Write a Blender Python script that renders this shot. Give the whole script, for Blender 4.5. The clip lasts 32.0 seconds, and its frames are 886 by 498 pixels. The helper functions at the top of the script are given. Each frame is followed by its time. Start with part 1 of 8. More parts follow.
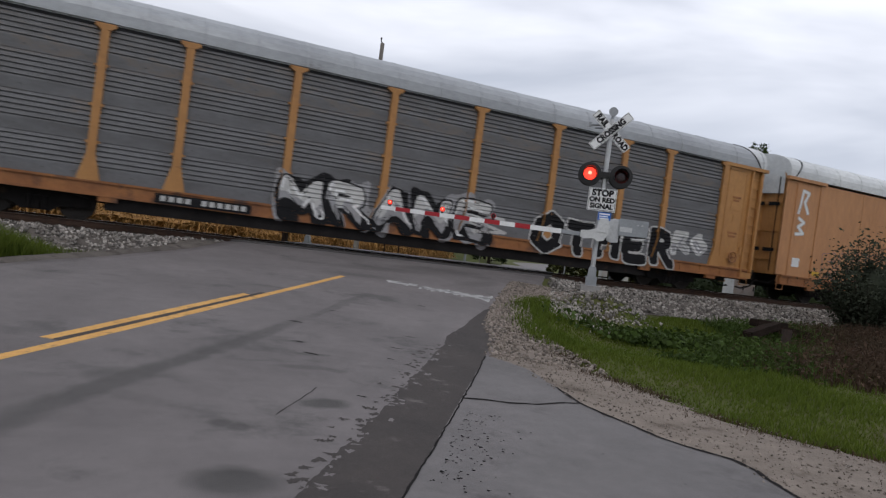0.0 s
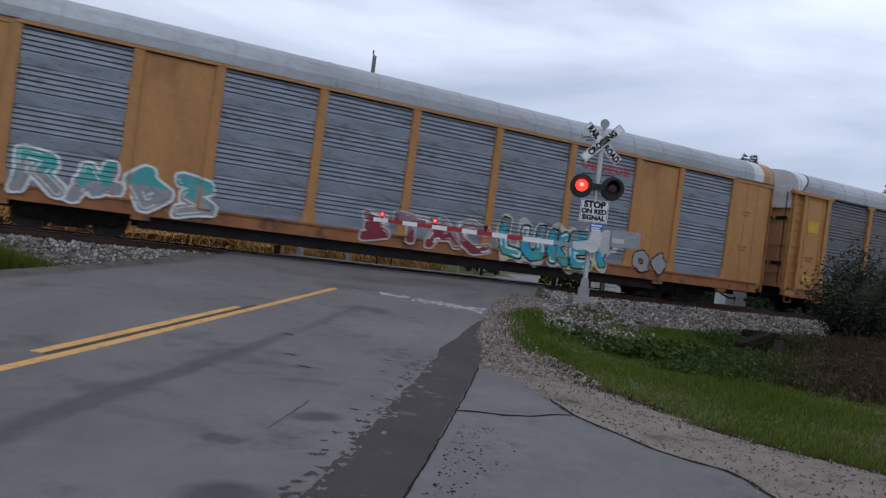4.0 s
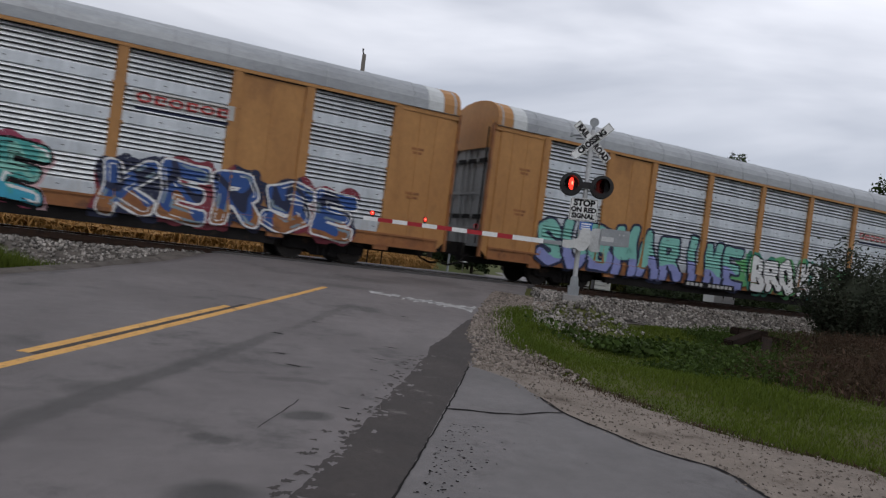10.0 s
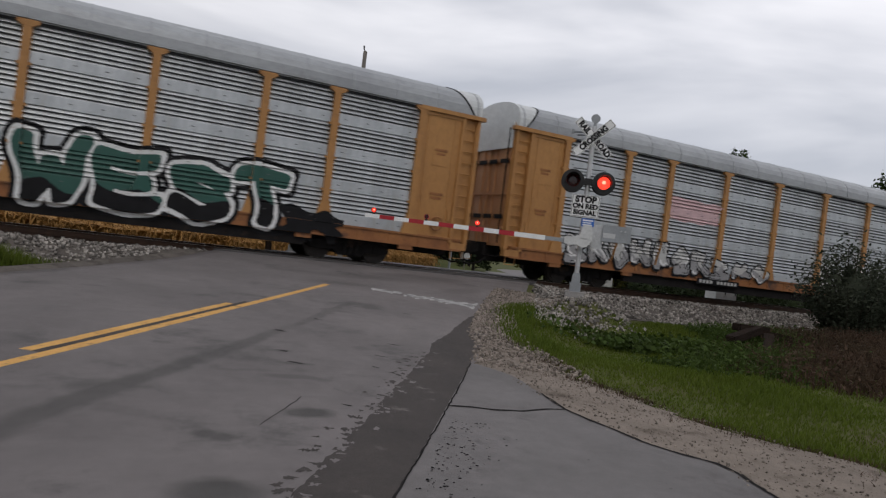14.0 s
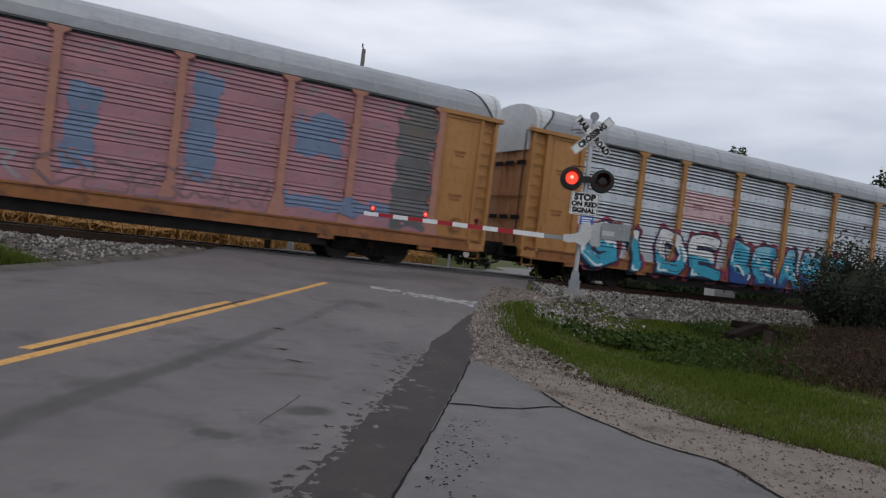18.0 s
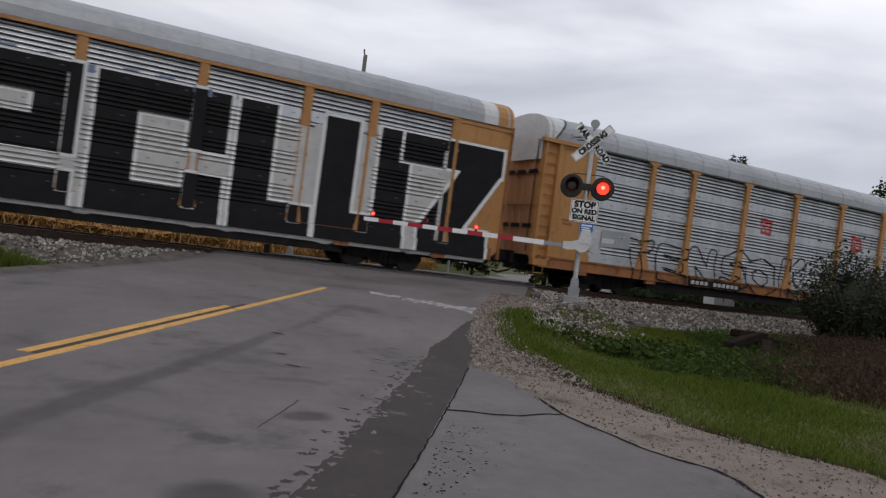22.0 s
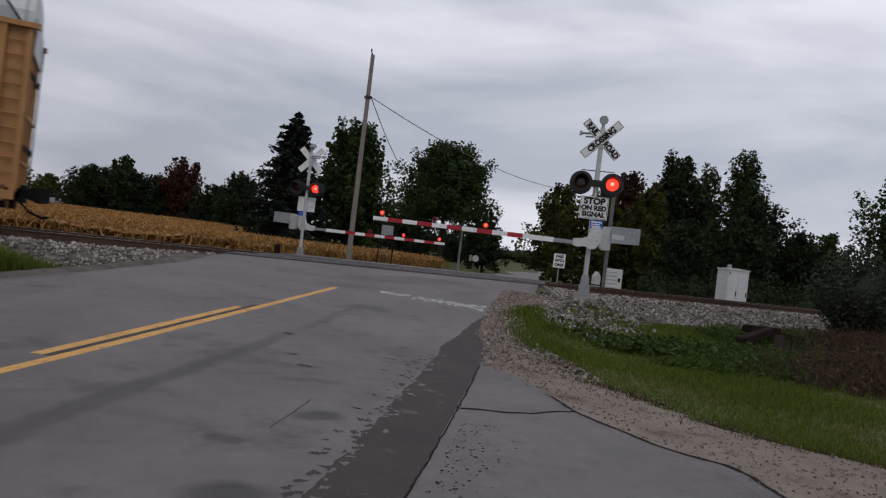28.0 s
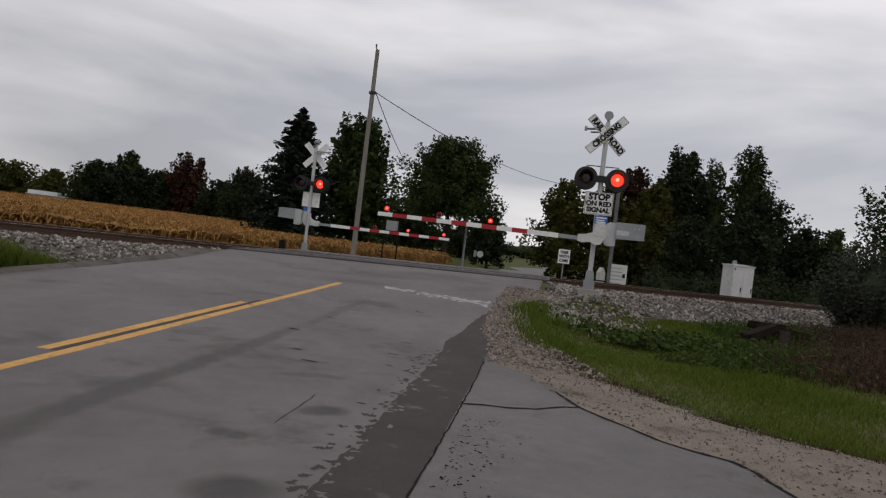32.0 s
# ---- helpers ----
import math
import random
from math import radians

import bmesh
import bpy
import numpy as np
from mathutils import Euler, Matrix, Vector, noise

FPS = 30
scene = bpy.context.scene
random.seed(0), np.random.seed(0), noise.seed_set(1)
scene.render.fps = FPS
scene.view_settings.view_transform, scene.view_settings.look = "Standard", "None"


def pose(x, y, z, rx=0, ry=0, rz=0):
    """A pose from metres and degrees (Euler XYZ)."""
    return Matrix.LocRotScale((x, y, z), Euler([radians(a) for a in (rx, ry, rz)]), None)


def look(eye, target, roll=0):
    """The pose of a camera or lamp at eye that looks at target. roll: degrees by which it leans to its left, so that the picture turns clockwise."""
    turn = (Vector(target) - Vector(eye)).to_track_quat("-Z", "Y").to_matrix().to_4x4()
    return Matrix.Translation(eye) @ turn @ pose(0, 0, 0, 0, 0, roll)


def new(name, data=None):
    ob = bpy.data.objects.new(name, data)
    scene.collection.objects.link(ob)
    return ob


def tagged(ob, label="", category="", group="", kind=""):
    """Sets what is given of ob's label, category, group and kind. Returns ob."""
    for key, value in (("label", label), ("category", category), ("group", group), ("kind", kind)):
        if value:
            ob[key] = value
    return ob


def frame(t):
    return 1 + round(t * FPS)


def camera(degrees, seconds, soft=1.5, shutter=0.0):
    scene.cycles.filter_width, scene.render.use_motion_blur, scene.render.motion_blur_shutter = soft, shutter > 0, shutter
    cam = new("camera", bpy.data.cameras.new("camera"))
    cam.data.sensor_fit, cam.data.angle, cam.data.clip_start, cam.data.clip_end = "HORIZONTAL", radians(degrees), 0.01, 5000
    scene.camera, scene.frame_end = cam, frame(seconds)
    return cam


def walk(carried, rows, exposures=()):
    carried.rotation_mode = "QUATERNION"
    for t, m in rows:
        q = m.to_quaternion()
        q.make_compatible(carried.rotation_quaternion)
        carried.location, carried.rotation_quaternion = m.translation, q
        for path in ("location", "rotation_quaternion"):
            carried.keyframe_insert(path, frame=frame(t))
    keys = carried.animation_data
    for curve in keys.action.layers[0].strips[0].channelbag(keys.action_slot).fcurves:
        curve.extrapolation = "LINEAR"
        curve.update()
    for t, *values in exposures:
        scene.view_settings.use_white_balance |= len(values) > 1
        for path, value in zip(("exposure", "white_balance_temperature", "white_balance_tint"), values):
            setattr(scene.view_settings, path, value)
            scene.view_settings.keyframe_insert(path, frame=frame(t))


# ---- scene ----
EYE = (0.0, -21.24, 0.767)
cam = camera(62.47, 32.0, 1.25, 0.12)
# seconds, yaw, pitch, roll of the camera, which turns on the spot
TURNS = [
    (0, -25.628, -0.939, -7.490),
    (0.5, -25.844, -0.745, -7.481),
    (1, -25.926, -0.694, -7.442),
    (1.5, -25.971, -0.697, -7.393),
    (2, -25.983, -0.584, -7.292),
    (2.5, -26.201, -0.507, -7.281),
    (4.5, -26.211, 0.172, -7.294),
    (5, -26.249, 0.184, -7.299),
    (5.5, -26.517, 0.123, -7.389),
    (6, -26.562, 0.009, -7.280),
    (6.5, -26.890, -0.113, -7.301),
    (7, -27.131, -0.125, -7.257),
    (7.5, -26.945, -0.004, -7.201),
    (8, -27.197, 0.127, -7.209),
    (8.5, -26.998, 0.160, -7.204),
    (9, -26.899, 0.071, -7.354),
    (9.5, -26.807, 0.107, -7.310),
    (10, -27.003, 0.054, -7.217),
    (10.5, -26.976, 0.117, -7.082),
    (11, -27.109, -0.041, -7.240),
    (11.5, -27.187, -0.004, -7.416),
    (12, -27.043, 0.139, -7.507),
    (12.5, -26.978, 0.114, -7.324),
    (13, -26.842, -0.182, -7.369),
    (13.5, -26.910, -0.158, -7.159),
    (14, -26.872, -0.203, -7.062),
    (14.5, -26.916, -0.187, -7.241),
    (16.5, -26.892, -0.405, -7.417),
    (17, -27.083, -0.258, -7.225),
    (17.5, -26.684, -0.053, -7.025),
    (18, -26.949, -0.347, -6.941),
    (18.5, -26.854, -0.362, -7.023),
    (19, -26.693, -0.116, -7.269),
    (19.5, -26.876, 0.090, -7.310),
    (20, -27.040, -0.122, -7.248),
    (20.5, -26.905, 0.089, -7.371),
    (21, -27.033, 0.171, -7.376),
    (21.5, -27.127, 0.149, -7.326),
    (22, -26.972, 0.127, -7.461),
    (22.5, -26.931, 0.051, -7.533),
    (23, -26.555, -0.043, -7.444),
    (23.5, -26.554, -0.128, -7.199),
    (24, -26.657, -0.170, -7.060),
    (24.5, -26.550, -0.216, -7.058),
    (25, -26.400, -0.329, -7.011),
    (25.5, -26.508, -0.196, -6.890),
    (27.5, -26.376, -0.204, -6.883),
    (28, -26.210, -0.087, -6.775),
    (28.5, -25.834, -0.058, -6.737),
    (29, -25.915, -0.263, -6.769),
    (29.5, -26.070, -0.317, -7.072),
    (30, -26.149, -0.235, -7.017),
    (30.5, -25.759, -0.263, -6.837),
    (31, -25.582, -0.074, -7.018),
    (31.5, -25.704, -0.162, -7.159),
    (32, -25.851, -0.475, -6.837),
]
TINT = [(0.0, 0.40, 6450, 12), (1.0, 0.22, 5400, 12), (1.5, 0.20, 5000, 10), (2.0, 0.18, 4700, 9), (2.5, 0.19, 4950, 10), (4.5, 0.24, 5950, 12), (5.0, 0.23, 6000, 12),
        (7.0, 0.24, 6500, 12), (8.0, 0.15, 6400, 12), (9.0, 0.20, 6350, 12), (10.0, 0.19, 6450, 12), (12.0, 0.17, 6450, 11), (13.0, 0.18, 6750, 12), (15.0, 0.21, 6600, 12), (17.0, 0.22, 6250, 12), (19.0, 0.20, 6600, 11),
        (21.0, 0.20, 6850, 17), (22.0, 0.20, 6600, 13), (24.0, 0.19, 6850, 14), (26.5, 0.10, 6700, 14), (28.0, 0.0, 6500, 14), (29.0, 0.02, 6900, 13), (32.0, 0.02, 6950, 13)]
walk(cam, [(t, pose(*EYE, 90 + p, r, y)) for t, y, p, r in TURNS], TINT)

# ---- light: an overcast sky, a soft sun behind the clouds ----
# the sun stands behind the clouds; the cloud is thinnest over the far side of the track
SUN_UP, SUN_TURN = 50.0, 200.0
THIN_CLOUD = (0.74, 0.50, 0.45)
SUN_WAY = (math.cos(radians(SUN_UP)) * math.sin(radians(SUN_TURN)), math.cos(radians(SUN_UP)) * math.cos(radians(SUN_TURN)), math.sin(radians(SUN_UP)))
world = bpy.data.worlds.new("overcast")
scene.world = world
world.use_nodes = True
wt = world.node_tree
for nd in list(wt.nodes):
    wt.nodes.remove(nd)


def wnode(kind, **kw):
    nd = wt.nodes.new(kind)
    for k, v in kw.items():
        nd.inputs[k].default_value = v
    return nd


sky = wnode("ShaderNodeTexSky")
sky.sky_type, sky.sun_disc = "NISHITA", False
sky.sun_elevation, sky.sun_rotation = radians(SUN_UP), radians(SUN_TURN)
coord = wnode("ShaderNodeTexCoord")
stretch = wnode("ShaderNodeMapping", Scale=(1.3, 1.3, 5.5), Location=(0.9, 0.35, 0.6))
billow = wnode("ShaderNodeTexNoise", Scale=1.25, Detail=5.0, Roughness=0.47, Distortion=0.35)
shade = wnode("ShaderNodeValToRGB")
shade.color_ramp.elements[0].position, shade.color_ramp.elements[0].color = 0.36, (0.41, 0.44, 0.50, 1)
shade.color_ramp.elements[1].position, shade.color_ramp.elements[1].color = 0.62, (0.80, 0.82, 0.87, 1)
dim = wnode("ShaderNodeMix")
dim.data_type, dim.blend_type = "RGBA", "MULTIPLY"
dim.inputs["Factor"].default_value = 1.0
dim.inputs["B"].default_value = (0.1, 0.1, 0.1, 1)
veil = wnode("ShaderNodeMix")
veil.data_type = "RGBA"
veil.inputs["Factor"].default_value = 0.93
sky_light = wnode("ShaderNodeBackground", Strength=1.0)
sky_out = wnode("ShaderNodeOutputWorld")
wt.links.new(coord.outputs["Generated"], stretch.inputs["Vector"])
wt.links.new(stretch.outputs["Vector"], billow.inputs["Vector"])
wt.links.new(billow.outputs["Fac"], shade.inputs["Fac"])
wt.links.new(sky.outputs["Color"], dim.inputs["A"])
wt.links.new(dim.outputs["Result"], veil.inputs["A"])
wt.links.new(shade.outputs["Color"], veil.inputs["B"])
aim = wnode("ShaderNodeVectorMath")
aim.operation = "DOT_PRODUCT"
aim.inputs[1].default_value = THIN_CLOUD
wt.links.new(coord.outputs["Generated"], aim.inputs[0])
near_sun = wnode("ShaderNodeMapRange", **{"From Min": 0.35, "From Max": 1.0, "To Min": 0.80, "To Max": 1.13})
wt.links.new(aim.outputs["Value"], near_sun.inputs["Value"])
wt.links.new(near_sun.outputs["Result"], sky_light.inputs["Strength"])
wt.links.new(veil.outputs["Result"], sky_light.inputs["Color"])
wt.links.new(sky_light.outputs["Background"], sky_out.inputs["Surface"])
sun = new("sun", bpy.data.lights.new("sun", "SUN"))
sun.data.energy, sun.data.angle, sun.data.color = 0.55, radians(35), (1.0, 0.97, 0.92)
sun.matrix_basis = look(tuple(60 * v for v in SUN_WAY), (0, 0, 0))


# ---- materials ----
def material(name, a, b, scale=3.0, rough=0.75, metal=0.0, bump=0.2, bump_scale=30.0, c=None, spots=0.0, spot_scale=1.0,
             stretch=(1, 1, 1), vary=0.0, glow=0.0, thin=0.0, marks=(), gloss=None):
    """Two tones mixed by noise, a third one in stains, fine relief, and some change from piece to piece."""
    m = bpy.data.materials.new(name)
    m.use_nodes = True
    t = m.node_tree
    bsdf = t.nodes["Principled BSDF"]
    where = t.nodes.new("ShaderNodeTexCoord")
    mp = t.nodes.new("ShaderNodeMapping")
    mp.inputs["Scale"].default_value = stretch
    t.links.new(where.outputs["Object"], mp.inputs["Vector"])

    def noisy(s, detail=5.0, rough_=0.6):
        n = t.nodes.new("ShaderNodeTexNoise")
        n.inputs["Scale"].default_value, n.inputs["Detail"].default_value, n.inputs["Roughness"].default_value = s, detail, rough_
        t.links.new(mp.outputs["Vector"], n.inputs["Vector"])
        return n.outputs["Fac"]

    def mixed(fac, x, y, how="MIX"):
        n = t.nodes.new("ShaderNodeMix")
        n.data_type, n.blend_type = "RGBA", how
        for key, v in (("Factor", fac), ("A", x), ("B", y)):
            if isinstance(v, (tuple, float, int)):
                n.inputs[key].default_value = (*v, 1) if isinstance(v, tuple) and len(v) == 3 else v
            else:
                t.links.new(v, n.inputs[key])
        return n.outputs["Result"]

    def ranged(v, lo, hi, out_lo=0.0, out_hi=1.0):
        n = t.nodes.new("ShaderNodeMapRange")
        for key, val in (("From Min", lo), ("From Max", hi), ("To Min", out_lo), ("To Max", out_hi)):
            n.inputs[key].default_value = val
        t.links.new(v, n.inputs["Value"])
        return n.outputs["Result"]

    col = mixed(ranged(noisy(scale), 0.32, 0.68), a, b)
    grain = noisy(bump_scale, 4.0, 0.65)
    col = mixed(0.35, col, mixed(grain, (0.55, 0.55, 0.55), (1.35, 1.35, 1.35)), "MULTIPLY")
    col = mixed(0.30, col, mixed(ranged(noisy(scale * 11.0, 6.0, 0.7), 0.3, 0.7), (0.60, 0.60, 0.60), (1.34, 1.34, 1.34)), "MULTIPLY")
    if c is not None:
        col = mixed(ranged(noisy(spot_scale, 7.0, 0.7), 0.62 - spots, 0.72 - spots * 0.6), col, c)
    if vary:
        info = t.nodes.new("ShaderNodeObjectInfo")
        geo = t.nodes.new("ShaderNodeNewGeometry")
        add = t.nodes.new("ShaderNodeMath")
        add.operation = "ADD"
        t.links.new(info.outputs["Random"], add.inputs[0])
        t.links.new(geo.outputs["Random Per Island"], add.inputs[1])
        frac = t.nodes.new("ShaderNodeMath")
        frac.operation = "FRACT"
        t.links.new(add.outputs[0], frac.inputs[0])
        v = ranged(frac.outputs[0], 0.0, 1.0, 1 - vary, 1 + vary)
        hsv = t.nodes.new("ShaderNodeHueSaturation")
        t.links.new(v, hsv.inputs["Value"])
        t.links.new(col, hsv.inputs["Color"])
        col = hsv.outputs["Color"]
    if marks:
        wob = t.nodes.new("ShaderNodeTexNoise")
        wob.inputs["Scale"].default_value, wob.inputs["Detail"].default_value = 4.5, 4.0
        t.links.new(where.outputs["Object"], wob.inputs["Vector"])
        mv = t.nodes.new("ShaderNodeVectorMath")
        mv.operation = "MULTIPLY_ADD"
        mv.inputs[1].default_value, mv.inputs[2].default_value = (0.14, 0.14, 0.0), (-0.07, -0.07, 0.0)
        t.links.new(wob.outputs["Color"], mv.inputs[0])
        av = t.nodes.new("ShaderNodeVectorMath")
        t.links.new(where.outputs["Object"], av.inputs[0])
        t.links.new(mv.outputs[0], av.inputs[1])
        total = None
        for x, y, turn, rs, ro, dark in marks:
            q = t.nodes.new("ShaderNodeMapping")
            q.vector_type = "TEXTURE"
            q.inputs["Location"].default_value, q.inputs["Rotation"].default_value, q.inputs["Scale"].default_value = (x, y, 0), (0, 0, radians(turn)), (rs, ro, 1000)
            t.links.new(av.outputs[0], q.inputs["Vector"])
            ln = t.nodes.new("ShaderNodeVectorMath")
            ln.operation = "LENGTH"
            t.links.new(q.outputs["Vector"], ln.inputs[0])
            d = ranged(ln.outputs["Value"], 1.10, 0.55, 0.0, dark)
            if total is None:
                total = d
            else:
                mx_ = t.nodes.new("ShaderNodeMath")
                mx_.operation = "MAXIMUM"
                t.links.new(total, mx_.inputs[0])
                t.links.new(d, mx_.inputs[1])
                total = mx_.outputs[0]
        patchy = t.nodes.new("ShaderNodeMath")
        patchy.operation = "MULTIPLY"
        t.links.new(total, patchy.inputs[0])
        t.links.new(ranged(noisy(1.6, 4.0), 0.3, 0.6, 0.65, 1.0), patchy.inputs[1])
        col = mixed(patchy.outputs[0], col, (0.045, 0.042, 0.040))
    t.links.new(col, bsdf.inputs["Base Color"])
    t.links.new(ranged(grain, 0.3, 0.7, max(rough - 0.1, 0.03), min(rough + 0.1, 1.0)), bsdf.inputs["Roughness"])
    bsdf.inputs["Metallic"].default_value = metal
    bsdf.inputs["Specular IOR Level"].default_value = 0.5 if rough < 0.66 else 0.15
    if gloss is not None:
        bsdf.inputs["Specular IOR Level"].default_value = gloss
    if glow:
        t.links.new(col, bsdf.inputs["Emission Color"])
        bsdf.inputs["Emission Strength"].default_value = glow
    if bump:
        bp = t.nodes.new("ShaderNodeBump")
        bp.inputs["Strength"].default_value, bp.inputs["Distance"].default_value = bump, 0.02
        t.links.new(grain, bp.inputs["Height"])
        t.links.new(bp.outputs["Normal"], bsdf.inputs["Normal"])
    if thin:
        tr = t.nodes.new("ShaderNodeBsdfTranslucent")
        t.links.new(col, tr.inputs["Color"])
        ms = t.nodes.new("ShaderNodeMixShader")
        ms.inputs["Fac"].default_value = thin
        t.links.new(bsdf.outputs["BSDF"], ms.inputs[1])
        t.links.new(tr.outputs["BSDF"], ms.inputs[2])
        t.links.new(ms.outputs["Shader"], t.nodes["Material Output"].inputs["Surface"])
    return m


def plain(name, c, rough=0.6, metal=0.0, k=0.82):
    return material(name, c, tuple(v * k for v in c), 2.5, rough, metal, 0.08, 25.0, tuple(v * 0.5 for v in c), 0.0, 1.7)


# soft dark marks on the asphalt: place, turn, half length, half width, depth
OIL = [(1.85, -12.95, 56.3, 1.7, 0.13, 0.62), (0.25, -15.2, 56.0, 1.6, 0.17, 0.72), (-0.9, -17.0, 56.0, 1.7, 0.2, 0.70), (0.95, -14.2, 56.0, 1.3, 0.14, 0.66), (3.6, -10.4, 57.0, 2.2, 0.10, 0.45),
       (0.40, -14.85, 20.0, 0.45, 0.22, 0.40), (0.42, -15.55, -40.0, 0.55, 0.12, 0.25), (1.83, -15.62, 0.0, 0.27, 0.17, 0.95), (0.95, -16.14, 0.0, 0.10, 0.11, 0.75), (1.05, -16.24, 10.0, 0.11, 0.12, 0.75),
       (0.86, -17.2, 0.0, 0.30, 0.24, 0.95), (1.3, -16.3, -20.0, 0.4, 0.10, 0.25), (2.23, -13.24, 0.0, 0.15, 0.09, 0.6), (2.47, -12.04, 0.0, 0.10, 0.07, 0.6), (2.2, -13.84, -10.0, 0.22, 0.08, 0.6),
       (2.05, -14.42, -8.0, 0.35, 0.10, 0.5), (1.6, -14.2, 0.0, 0.4, 0.06, 0.3), (3.9, -10.05, -20.0, 0.35, 0.14, 0.5), (2.72, -9.05, -10.0, 0.4, 0.16, 0.4), (0.96, -13.08, 0.0, 0.12, 0.10, 0.4),
       (6.4, -4.6, 10.0, 1.7, 0.5, 0.40), (8.4, -3.6, 8.0, 1.6, 0.6, 0.42), (8.6, -5.6, 40.0, 1.2, 0.35, 0.35), (5.4, -6.2, 0.0, 0.9, 0.35, 0.4), (6.6, -7.4, -15.0, 0.6, 0.2, 0.35), (4.6, -4.6, 0.0, 0.8, 0.3, 0.3), (-2.2, -12.0, 56.0, 5.0, 0.35, 0.18), (3.6, -13.3, 56.0, 4.0, 0.25, 0.15)]

